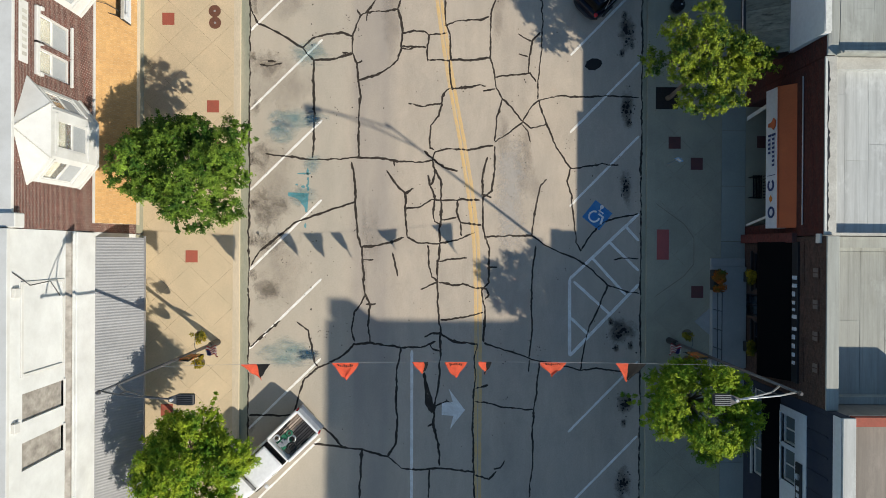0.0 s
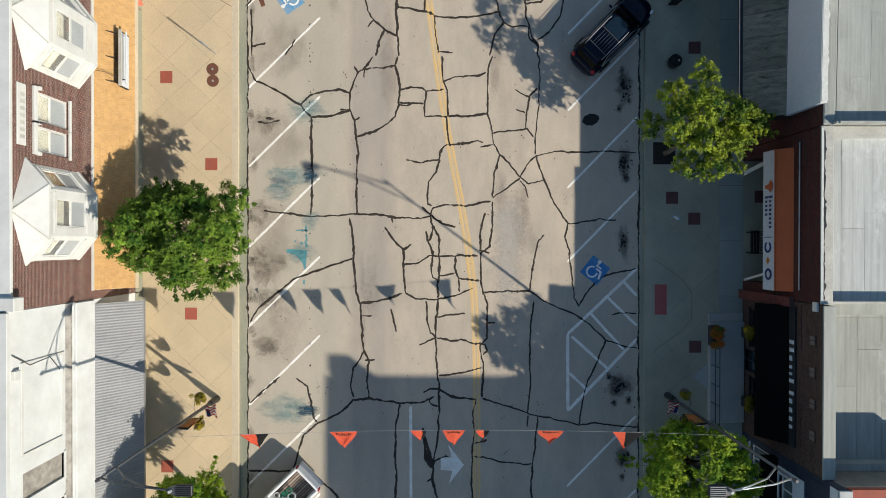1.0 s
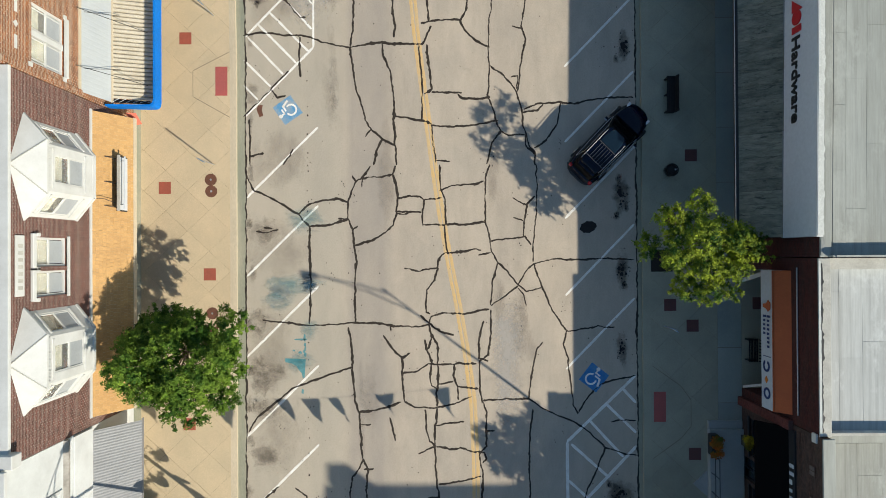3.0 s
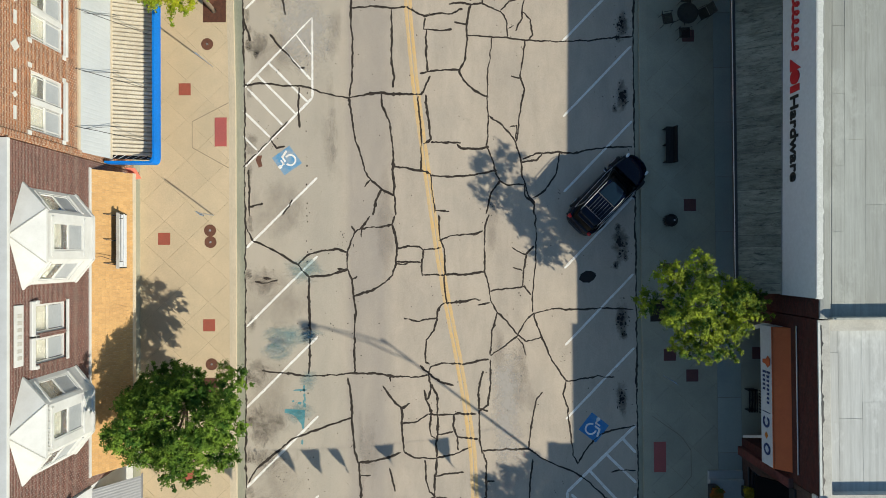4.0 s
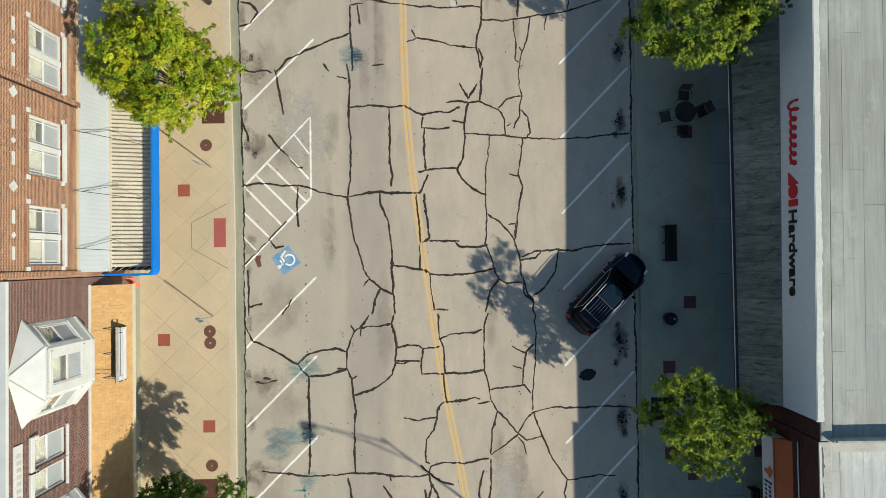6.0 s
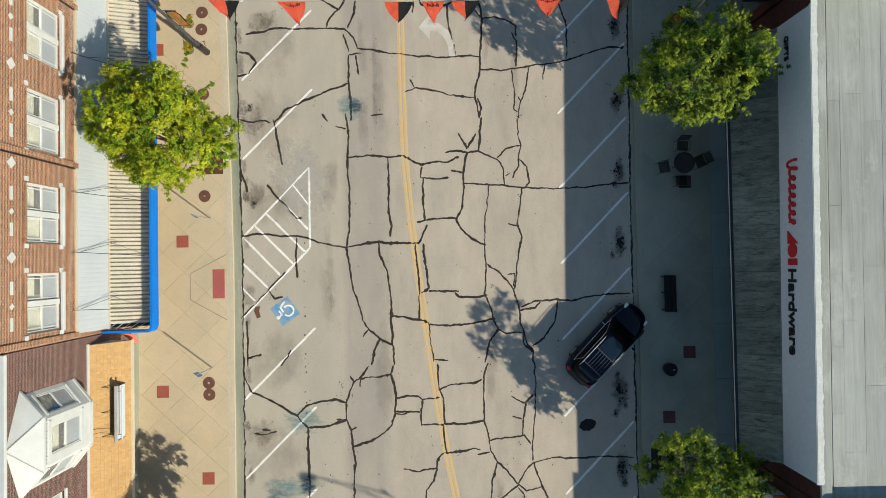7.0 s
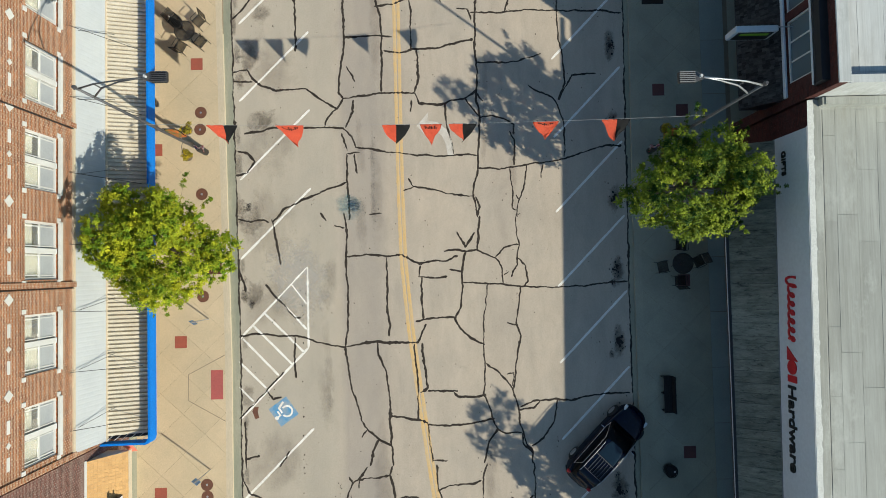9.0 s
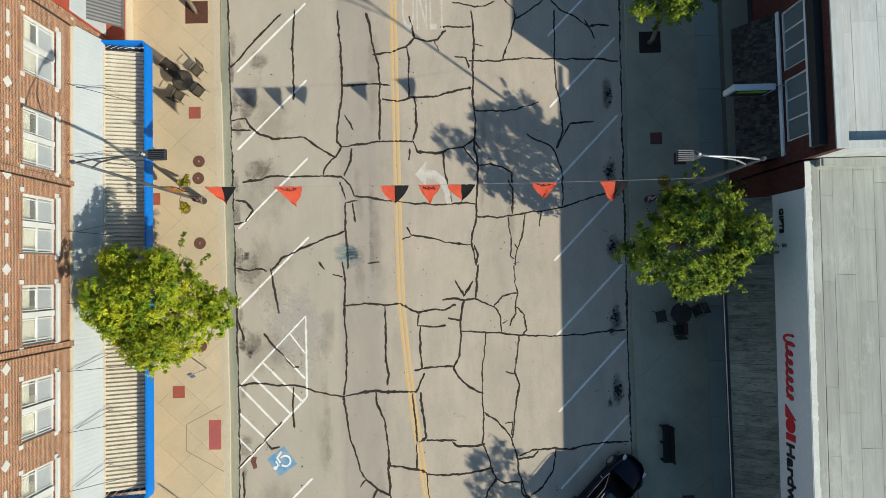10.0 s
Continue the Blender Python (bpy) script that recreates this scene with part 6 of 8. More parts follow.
def words(text, y, z, long, tall, material, parent, d, name="lettering"):
    """Raised bold letters on a street front that faces the road, fitted to a length and height."""
    cu = bpy.data.curves.new(name, "FONT")
    cu.body, cu.size, cu.extrude, cu.offset = text, 1.0, 0.02, 0.022
    ob = new(name, cu)
    bpy.context.view_layer.update()
    me = bpy.data.meshes.new_from_object(ob)
    bpy.data.objects.remove(ob)
    bpy.data.curves.remove(cu)
    xs = [v.co.x for v in me.vertices]
    zs = [v.co.y for v in me.vertices]
    kx, kz = long / (max(xs) - min(xs)), tall / (max(zs) - min(zs))
    me.transform(Matrix(((0, 0, -1, HF.x - d), (-kx, 0, 0, y + kx * min(xs)), (0, kz, 0, z), (0, 0, 0, 1))))
    me.materials.clear()
    me.materials.append(material)
    ob = new(name, me)
    ob.parent = parent
    ob.matrix_parent_inverse = world_of(parent).inverted()
    return ob


words("Hardware", 17.25, 4.82, 3.6, 0.56, BLACK_INK, fascia, 0.27)
words("GIFTS", 27.1, 4.75, 1.05, 0.3, BLACK_INK, fascia, 0.27)


def raised(poly, parent, material=RED_INK):
    """A flat raised sign shape, given along the street (from its start) and up."""
    bm = bmesh.new()
    a = [bm.verts.new((HF.x - 0.25, y, z - 0.22)) for y, z in poly]
    b = [bm.verts.new((HF.x - 0.29, y, z - 0.22)) for y, z in poly]
    bm.faces.new(a[::-1])
    bm.faces.new(b)
    for k in range(len(poly)):
        bm.faces.new((a[k], a[(k + 1) % len(poly)], b[(k + 1) % len(poly)], b[k]))
    part("sign_shape", bm, material, parent, "red sign shape")


# a red wavy stroke, then three plain red shapes
def stroke(points, w):
    left, right = [], []
    for k, (y, z) in enumerate(points):
        ay, az = points[max(k - 1, 0)]
        by, bz = points[min(k + 1, len(points) - 1)]
        d = math.hypot(by - ay, bz - az) or 1
        ny, nz = -(bz - az) / d * w / 2, (by - ay) / d * w / 2
        left.append((y + ny, z + nz))
        right.append((y - ny, z - nz))
    raised(left + right[::-1], fascia)


script = [(21.75 - 0.052 * k + (0.16 if k > 6 else 0.1) * math.sin(k * 0.9), 5.62 - 0.001 * k + (0.36 if k < 8 else 0.2) * math.cos(k * 0.9 + 0.4)) for k in [j * 0.5 for j in range(104)]]
part("sign_shape", tube(bmesh.new(), [(HF.x - 0.27, y, z - 0.42) for y, z in script], 0.06, 6), RED_INK, fascia, "red looped sign stroke")
raised([(18.85, 5.02), (18.3, 5.02), (18.3, 5.75)], fascia)
raised([(18.02 + 0.3 * math.cos(k * math.pi / 9), 5.34 + 0.32 * math.sin(k * math.pi / 9)) for k in range(18)][::-1], fascia)
raised([(17.68, 5.03), (17.4, 5.03), (17.4, 5.66), (17.68, 5.66)], fascia)

# this front is sheared slightly askew to the street to fit the camera's view
for ob in store.children_recursive:
    for v in ob.data.vertices:
        v.co.x += 0.016 * (v.co.y - 25)
for ob in canopy.children:
    for v in ob.data.vertices:
        if v.co.x > 15.2:
            v.co.x += 0.016 * (v.co.y - 25)

# ---- dark brick corner shop with shake awning ----
SF = Front(15.47, -1)
shake = thing("shop_building", "dark red brick building with pale framed windows", "building", (15.25, 36.0, 0))
SH = [(29.4, 43.8, -0.2, 3.1), (29.85, 32.5, 5.2, 6.9), (32.85, 35.4, 5.2, 6.9), (37.0, 39.4, 5.2, 6.9)]
shell(SF, shake, 28.94, 50.0, 8.4, SH, MAROON_BRICK, 7.9, ROOF_WHITE, ROOF_WHITE, 0.06, 0.02)
sheets(SF, shake, 29.4, 49, 7.9, ROOF_WHITE, 1.05, 6)
recess(SF, shake, 29.4, 43.8, 3.1, 1.3, 7)
for h in SH[1:]:
    sash_window(SF, shake, *h, frame=0.08, rows=1, cols=3, glass=GLASS_SKY, blind=0, sill=False)
part("band", SF.box(bmesh.new(), 0.0, 0.1, 29.3, 35.5, 4.98, 5.18, 0.02), WHITE_SIGN, shake, "pale band under the windows")
part("band", SF.box(bmesh.new(), 0.0, 0.08, 29.3, 35.5, 6.92, 7.06, 0.02), WHITE_SIGN, shake, "pale band over the windows")
part("cornice", SF.sweep(bmesh.new(), [(0, 7.1), (0.12, 7.14), (0.32, 7.6), (0.32, 7.95), (0, 7.95)], 29.2, 49.5), BLACK_METAL, shake, "dark metal cornice")
mansard = thing("awning", "dark wooden shake awning", "awning", (14.6, 36.0, 4.0))
part("deck", SF.sweep(bmesh.new(), [(0.0, 5.0), (1.15, 3.4), (1.15, 3.25), (0, 3.25)], 29.3, 35.5), BLACK_METAL, mansard)
bm = bmesh.new()
for c in range(11):
    f0, f1 = c / 11, (c + 1.3) / 11
    y = 29.3
    while y < 35.5:
        w = rnd.uniform(0.06, 0.17)
        a, b = y, min(35.5, y + w - 0.01)
        e = min(f1 + rnd.uniform(-0.02, 0.02), 1.03)
        lift = rnd.uniform(0.015, 0.04)
        slab_between(bm, SF.p(1.15 * f0, a, 5.01 - 1.6 * f0), SF.p(1.15 * f0, b, 5.01 - 1.6 * f0), SF.p(1.15 * e, b, 5.01 - 1.6 * e + lift), SF.p(1.15 * e, a, 5.01 - 1.6 * e + lift), 0.014)
        y += w
tagged(part("shake_cladding", bm, DARK_SHINGLE, mansard, "split wooden shakes in courses"), kind="stuff")
blade = thing("projecting_sign", "white framed projecting sign with a green face", "sign", (14.3, 32.2, 4.8))
part("cabinet", boxes((13.3, 15.1, 32.1, 32.36, 4.35, 5.35), bevel=0.03), WHITE_SIGN, blade)
part("face", boxes((13.45, 14.95, 32.085, 32.1, 4.45, 5.25)), BLACK_METAL, blade, "black sign face")
part("stripe", boxes((13.6, 14.8, 32.07, 32.085, 4.95, 5.15)), plain("lime_sign_paint", (0.25, 0.5, 0.04), 0.5), blade, "lime green stripe")
part("bracket", tube(bmesh.new(), [(15.0, 32.23, 5.45), (15.7, 32.23, 5.45)], 0.025, 6), GALV, blade)

# tall building that shades the lower street
tall = thing("tall_building", "tall plain brick building beyond the shops", "building", (15.25, -30.0, 0))
part("wall", boxes((15.3, 40.0, -45.0, -19.1, -0.2, 16.2)), UMBER_BRICK, tall)
part("roof", boxes((15.25, 40.0, -45.0, -19.06, 16.2, 16.4)), ROOF_BROWN, tall)
part("chimney", boxes((16.9, 17.9, -20.0, -19.15, 16.4, 17.6)), UMBER_BRICK, tall)


# ---- trees ----
LEAF_DEEP = leaf_mat("deep_green_leaves", (0.035, 0.095, 0.010), (0.20, 0.31, 0.035))
LEAF_YELLOW = leaf_mat("yellow_green_leaves", (0.125, 0.225, 0.013), (0.48, 0.48, 0.025))
LEAF_FRESH = leaf_mat("fresh_green_leaves", (0.095, 0.21, 0.014), (0.37, 0.46, 0.03))
LEAF_LIME = leaf_mat("lime_green_leaves", (0.028, 0.08, 0.010), (0.34, 0.41, 0.034))


def leaves_mesh(name, pos, out, material, rng, long=0.1, face=None):
    """Small folded leaves, each hanging out from its spray; one mesh."""
    count = len(pos)
    nrm = (out * 0.5 + np.array([0, 0, 0.6]) if face is None else face) + rng.normal(size=(count, 3)) * 0.3
    nrm /= np.linalg.norm(nrm, axis=1)[:, None]
    t = out + rng.normal(size=(count, 3)) * 0.7
    t -= nrm * (t * nrm).sum(1)[:, None]
    t /= np.linalg.norm(t, axis=1)[:, None]
    b = np.cross(nrm, t)
    ln = long * rng.uniform(0.6, 1.3, (count, 1))
    w = ln * rng.uniform(0.26, 0.38, (count, 1))
    v = np.stack([pos - t * ln / 2, pos + b * w + nrm * w * 0.3, pos + t * ln / 2 - nrm * ln * 0.12, pos - b * w + nrm * w * 0.3], 1).reshape(-1, 3)
    i = np.arange(count) * 4
    f = np.concatenate([np.stack([i, i + 1, i + 2], 1), np.stack([i, i + 2, i + 3], 1)])
    me = bpy.data.meshes.new(name)
    me.from_pydata(v.tolist(), [], f.tolist())
    me.materials.append(material)
    return me


def clump_mesh(name, centres, sizes, count, material, seed, long=0.15):
    """Round clumps of leaves or petals."""
    rng = np.random.default_rng(seed)
    which = rng.integers(0, len(centres), count)
    d = unit(rng, count)
    r = rng.random((count, 1)) ** 0.45 * np.array(sizes)[which][:, None]
    return leaves_mesh(name, np.array(centres)[which] + d * r * np.array([1, 1, 0.75]), d, material, rng, long)


def unit(rng, n):
    d = rng.normal(size=(n, 3))
    return d / np.linalg.norm(d, axis=1)[:, None]


def street_tree(base, crown, rx, ry, up, down, seed, material, label, boughs=20, clumps=8, sprays=15, leaves=16, ragged=0.22, wisps=10, size=0.36, wisp_side=None, lobes=()):
    """A tapered trunk, forked limbs and many leafy clumps with dark bays between them; thin wisps stick out."""
    rnd = random.Random(seed)
    rng = np.random.default_rng(seed)
    tree = thing("street_tree", label, "tree", (base[0], base[1], 0.14), "street trees")
    c = Vector(crown)
    fork = Vector((base[0] + (c.x - base[0]) * 0.4, base[1] + (c.y - base[1]) * 0.4, max(1.7, c.z - down * 0.75)))
    trunk_bm = tube(bmesh.new(), [(base[0], base[1], 0.1), (base[0] + 0.02, base[1], 0.5), fork - Vector((0, 0, 0.7)), fork], [0.15, 0.115, 0.1, 0.085], 10)
    trunk = part("trunk", trunk_bm, BARK, tree, smooth=True)

    def rim(v):
        """Distance from the middle to the uneven outline of the crown, along v."""
        bulge = noise.noise(v * 1.9 + Vector((seed * 3.7, 0, 0))) + 0.75 * noise.noise(v * 4.2 + Vector((0, seed * 2.3, 0)))
        flat = Vector((v.x * rx, v.y * ry, v.z * (up if v.z > 0 else down)))
        side = 0.0
        for deg, gain, wide in lobes:
            off = (math.degrees(math.atan2(v.y, v.x)) - deg + 180) % 360 - 180
            side += gain * math.exp(-(off / wide) ** 2) * min(1.0, math.hypot(v.x, v.y) * 1.3)
        return flat * (0.93 + ragged * bulge + side)

    # rounded boughs over the whole crown, evenly by the golden angle, each a cluster of leafy clumps
    centres, limbs = [], []
    mean = (rx * ry * (up + down) / 2) ** (1 / 3)
    for k in range(boughs):
        u = 1 - 1.7 * (k + 0.5) / boughs
        a = k * 2.39996 + seed
        h = math.sqrt(max(0.0, 1 - abs(u) ** 2.4))
        v = Vector((h * math.cos(a) + rnd.uniform(-0.14, 0.14), h * math.sin(a) + rnd.uniform(-0.14, 0.14), u + rnd.uniform(-0.08, 0.08)))
        heart = c + rim(v) * rnd.choice((0.58, 0.68, 0.75, 0.82)) * rnd.uniform(0.96, 1.05)
        wide = mean * rnd.uniform(0.19, 0.31)
        limbs.append((heart, 0.045))
        v = v.normalized()
        many = max(5, int(clumps * (wide / (0.26 * mean)) ** 2 + 0.5))
        for q in range(many):
            w = 1 - 1.6 * (q + 0.5) / many
            b = q * 2.39996 + k
            g = math.sqrt(max(0.0, 1 - w * w))
            side = Vector((g * math.cos(b), g * math.sin(b), w * 0.85 + 0.15)) + v * 0.25
            spot = heart + side * wide * rnd.uniform(0.7, 0.9)
            centres.append((spot, side.normalized(), size * rnd.uniform(0.7, 1.15), 1.0))
        centres.append((heart, v, size, 0.8))
    for k in range(wisps):
        a = rnd.uniform(0, 6.283) if wisp_side is None else rnd.gauss(wisp_side, 0.7)
        u = rnd.uniform(-0.35, 0.5)
        h = math.sqrt(1 - u * u)
        v = Vector((h * math.cos(a), h * math.sin(a), u))
        for f in (0.92, 1.0, 1.08):
            centres.append((c + rim(v) * f, v, size * 0.3, 0.22))
    spots, outs, faces = [], [], []
    for mid, v, wide, much in centres:
        n = max(3, int(sprays * much * (wide / size) ** 1.5 + 0.5))
        v = np.array(v)
        d = unit(rng, n) * np.array([1, 1, 0.8]) + v * 0.55 + np.array([0, 0, 0.2])
        d /= np.linalg.norm(d, axis=1)[:, None]
        along = rng.random((n, leaves, 1)) ** 0.7
        bend = rng.normal(size=(n, 1, 3)) * 0.25
        leaf = np.array(mid) + (d[:, None, :] + bend * along) * wide * along + rng.normal(size=(n, leaves, 3)) * 0.035
        spots.append(leaf.reshape(-1, 3))
        outs.append(np.repeat(d, leaves, axis=0))
        tilt = d * 0.55 + v * 0.3 + np.array([0, 0, 0.6]) + rng.normal(size=(n, 3)) * 0.3
        tilt /= np.linalg.norm(tilt, axis=1)[:, None]
        faces.append(np.repeat(tilt, leaves, axis=0))
    # a limb to every bough, a twig to every wisp
    low = Vector((c.x, c.y, fork.z)).lerp(c, 0.25)
    limbs += [(spot, 0.018) for spot, v, wide, much in centres[-3 * wisps + 1::3]] if wisps else []
    for spot, thick in limbs:
        bend = low.lerp(spot, 0.5) + Vector((rnd.uniform(-0.15, 0.15), rnd.uniform(-0.15, 0.15), 0.1))
        part("branch", tube(bmesh.new(), [fork, fork.lerp(bend, 0.55), bend, spot], [thick, thick * 0.8, thick * 0.5, 0.006], 6), BARK, trunk)
    me = leaves_mesh("crown", np.concatenate(spots), np.concatenate(outs), material, rng, 0.092, np.concatenate(faces))
    crown_ob = new("crown", me)
    crown_ob.parent = tree
    crown_ob.matrix_parent_inverse = world_of(tree).inverted()
    return tree


street_tree((-11.45, 4.1), (-11.15, 3.7, 4.2), 3.0, 2.5, 2.6, 2.2, 3, LEAF_DEEP, "full deep green street tree in a pavement pit", 26, 13, 17, 17, 0.36, 6, 0.33, None, ((215, -0.26, 28), (350, 0.04, 24), (50, 0.1, 16), (82, -0.14, 12), (118, 0.08, 16), (145, -0.08, 12), (172, 0.1, 18), (270, -0.06, 14), (300, 0.1, 16)))
street_tree((-10.95, 23.0), (-11.3, 23.6, 4.7), 2.75, 2.75, 3.3, 2.3, 8, LEAF_YELLOW, "yellowing green street tree beside a blue awning", 25, 13, 16, 17, 0.36, 8, 0.33, None, ((120, 0.12, 15), (90, -0.12, 12), (62, 0.08, 15), (20, -0.07, 14), (165, 0.16, 20), (212, -0.36, 25), (250, 0.04, 14), (280, 0.1, 20), (312, -0.1, 12), (345, 0.0, 15)))
street_tree((-11.3, -9.6), (-10.85, -8.8, 4.2), 2.7, 2.6, 2.0, 2.1, 12, LEAF_FRESH, "yellow green street tree beside a white pickup", 25, 13, 18, 17, 0.36, 10, 0.33, None, ((145, -0.42, 34), (85, -0.06, 16), (30, -0.2, 18), (0, -0.04, 16), (330, -0.1, 12), (300, 0.08, 16), (260, -0.1, 12), (230, 0.08, 16)))
street_tree((-11.4, 38.3), (-12.1, 40.4, 4.6), 2.2, 2.2, 1.8, 1.8, 15, LEAF_YELLOW, "young yellow green street tree in a mulched pit", 16, 10, 14, 16, 0.3, 6, 0.30)
street_tree((11.35, 7.85), (11.35, 8.3, 4.4), 2.65, 1.95, 1.9, 1.8, 21, LEAF_LIME, "sparse lime green street tree with spreading twigs", 19, 10, 12, 15, 0.40, 26, 0.30, 0.0, ((165, 0.26, 20), (222, -0.4, 24), (100, 0.3, 16), (132, -0.15, 12), (55, -0.3, 22), (272, 0.26, 22), (322, -0.15, 18), (0, 0.1, 20)))
street_tree((11.4, -6.6), (11.25, -6.35, 4.2), 2.75, 1.95, 1.8, 1.8, 27, LEAF_FRESH, "yellow green street tree beside a lamp post", 23, 12, 14, 16, 0.28, 18, 0.30, None, ((200, 0.06, 24), (290, 0.14, 20), (250, -0.06, 14), (60, 0.1, 18), (100, -0.12, 14), (140, 0.1, 16), (20, -0.1, 14)))
street_tree((11.6, 26.0), (11.5, 25.8, 4.6), 2.85, 2.6, 2.1, 2.2, 33, LEAF_LIME, "lime green street tree beside a wooden canopy", 24, 12, 14, 15, 0.34, 28, 0.31, 0.2, ((140, -0.18, 28), (205, 0.12, 18), (180, -0.08, 12), (238, 0.08, 14), (265, -0.18, 16), (292, 0.04, 14), (320, -0.12, 16), (70, 0.12, 18), (0, 0.04, 14)))
street_tree((11.7, 36.2), (11.2, 37.2, 4.4), 2.0, 1.9, 1.8, 1.7, 39, LEAF_LIME, "small lime green street tree in a dark pit", 14, 9, 12, 15, 0.3, 14, 0.28)

# ---- street lamps ----
FIN_METAL = plain("louvre_metal", (0.22, 0.22, 0.22), 0.4)
LENS = plain("lamp_lens", (0.55, 0.56, 0.55), 0.3)
FLOWER_Y = leaf_mat("yellow_flowers", (0.45, 0.32, 0.02), (0.12, 0.13, 0.02))
FLOWER_O = leaf_mat("orange_flowers", (0.55, 0.13, 0.02), (0.07, 0.13, 0.02))
BANNER = plain("dark_banner_cloth", (0.02, 0.03, 0.02), 0.8)
BANNER_MIX = worn("autumn_print", (0.62, 0.13, 0.02), (0.03, 0.16, 0.06), 5.0, 30, amount=1.0, bump=0.0)
FLAG_RED = plain("flag_red_cloth", (0.42, 0.03, 0.04), 0.8)
FLAG_WHITE = plain("flag_white_cloth", (0.78, 0.78, 0.78), 0.8)
FLAG_BLUE = plain("flag_blue_cloth", (0.03, 0.03, 0.16), 0.8)


def street_lamp(x, y, side, tall, metal, label):
    """Tall tapered pole with a double curved arm, box lantern, banner, flag and two flower baskets. side: +1 when the arm points to +x."""
    lamp = thing("street_lamp", label, "street lamp", (x, y, 0.14), "street lamps")
    bm = bmesh.new()
    tube(bm, [(x, y, 0.14), (x, y, 3.0), (x, y, tall)], [0.09, 0.078, 0.042], 12)
    part("pole", bm, metal, lamp, smooth=True)
    bm = bmesh.new()
    tube(bm, [(x, y, 0.14), (x, y, 0.2), (x, y, 0.95), (x, y, 1.15)], [0.17, 0.165, 0.15, 0.115], 12)
    part("base_cover", bm, BLACK_METAL, lamp, "black base cover")
    part("finial", tube(bmesh.new(), [(x, y, tall), (x, y, tall + 0.12)], [0.08, 0.05], 10), metal, lamp)
    up = tall + 0.7
    for drop, rise in ((0.15, 0.85), (1.1, 1.75)):
        z = tall - drop
        pts = [(x, y, z), (x + side * 0.8, y, z + rise * 0.55), (x + side * 1.7, y, z + rise * 0.9), (x + side * (2.75 if side > 0 else 2.45), y, up + 0.16)]
        part("arm", tube(bmesh.new(), pts, [0.034, 0.03, 0.027, 0.024], 8), GALV if side < 0 else metal, lamp, smooth=True)
    part("arm_tie", tube(bmesh.new(), [(x + side * 0.8, y, tall - 0.15), (x + side * 0.8, y, tall + 0.32)], 0.02, 6), metal, lamp)
    hx = x + side * (3.05 if side > 0 else 2.75)
    head = part("lantern", boxes((hx + 0.12 * side - 0.26, hx + 0.12 * side + 0.26, y - 0.175, y + 0.175, up + 0.05, up + 0.2), bevel=0.03), BLACK_METAL, lamp)
    part("neck", prism(bmesh.new(), [(hx - side * 0.12, y - 0.16), (hx - side * 0.4, y - 0.06), (hx - side * 0.4, y + 0.06), (hx - side * 0.12, y + 0.16)][::side], up + 0.07, up + 0.2), metal, head)
    for k in range(6):
        part("fin", boxes((hx + 0.12 * side - 0.24, hx + 0.12 * side + 0.24, y - 0.165 + k * 0.06, y - 0.142 + k * 0.06, up + 0.2, up + 0.235)), FIN_METAL if side < 0 else metal, head)
    part("lens", boxes((hx + 0.12 * side - 0.22, hx + 0.12 * side + 0.22, y - 0.13, y + 0.13, up + 0.03, up + 0.05)), LENS, head, "pale lamp lens")
    part("photocell", tube(bmesh.new(), [(hx - side * 0.28, y, up + 0.2), (hx - side * 0.28, y, up + 0.31)], 0.045, 8), LENS, head)
    # banner on two rods
    for z in (3.55, 5.15):
        part("banner_rod", tube(bmesh.new(), [(x, y, z), (x + side * 0.68, y, z)], 0.016, 6), metal, lamp)
    bm = bmesh.new()
    n = 6
    cols = [[bm.verts.new((x + side * (0.12 + 0.52 * j / 3), y + 0.04 * math.sin(k * 1.3 + j), 3.58 + 1.55 * k / n)) for j in range(4)] for k in range(n + 1)]
    for a, b in zip(cols, cols[1:]):
        for j in range(3):
            bm.faces.new((a[j], a[j + 1], b[j + 1], b[j]))
    bmesh.ops.solidify(bm, geom=bm.faces[:], thickness=0.012)
    cloth = part("banner", bm, BANNER, lamp, "dark banner with an autumn print")
    part("print", boxes((x + side * 0.2, x + side * 0.58, y - 0.055, y + 0.055, 3.75, 4.95)), BANNER_MIX, cloth)
    # small crumpled flag on a slanting stick
    stick = part("flag_stick", tube(bmesh.new(), [(x, y + 0.06, 1.62), (x + side * 0.37, y - 0.28, 2.4)], 0.012, 6), CREAM, lamp)

    def flag_at(u, v):
        """u along the stick, v out to the fly edge, which hangs down in folds."""
        fold = 0.09 * math.sin(v * 9 + u * 3) * v
        return (x + side * (0.0 + 0.34 * u + 0.42 * v + 0.4 * fold), y + 0.04 - 0.3 * u - 0.06 * v + 1.2 * fold, 1.74 + 0.6 * u - 0.3 * v)

    for k in range(7):
        lo, hi = k / 7, (k + 1) / 7
        for q0, q1 in ((0.0, 0.4), (0.4, 1.0)):
            bm = bmesh.new()
            n = 5
            edge = [[bm.verts.new(flag_at(u, q0 + (q1 - q0) * q / n)) for u in (lo, hi)] for q in range(n + 1)]
            for a, b in zip(edge, edge[1:]):
                bm.faces.new((a[0], a[1], b[1], b[0]))
            bmesh.ops.solidify(bm, geom=bm.faces[:], thickness=0.006)
            canton = k > 2 and q0 == 0.0
            part("flag_field" if canton else "flag_stripe", bm, FLAG_BLUE if canton else (FLAG_WHITE if k % 2 else FLAG_RED), stick)
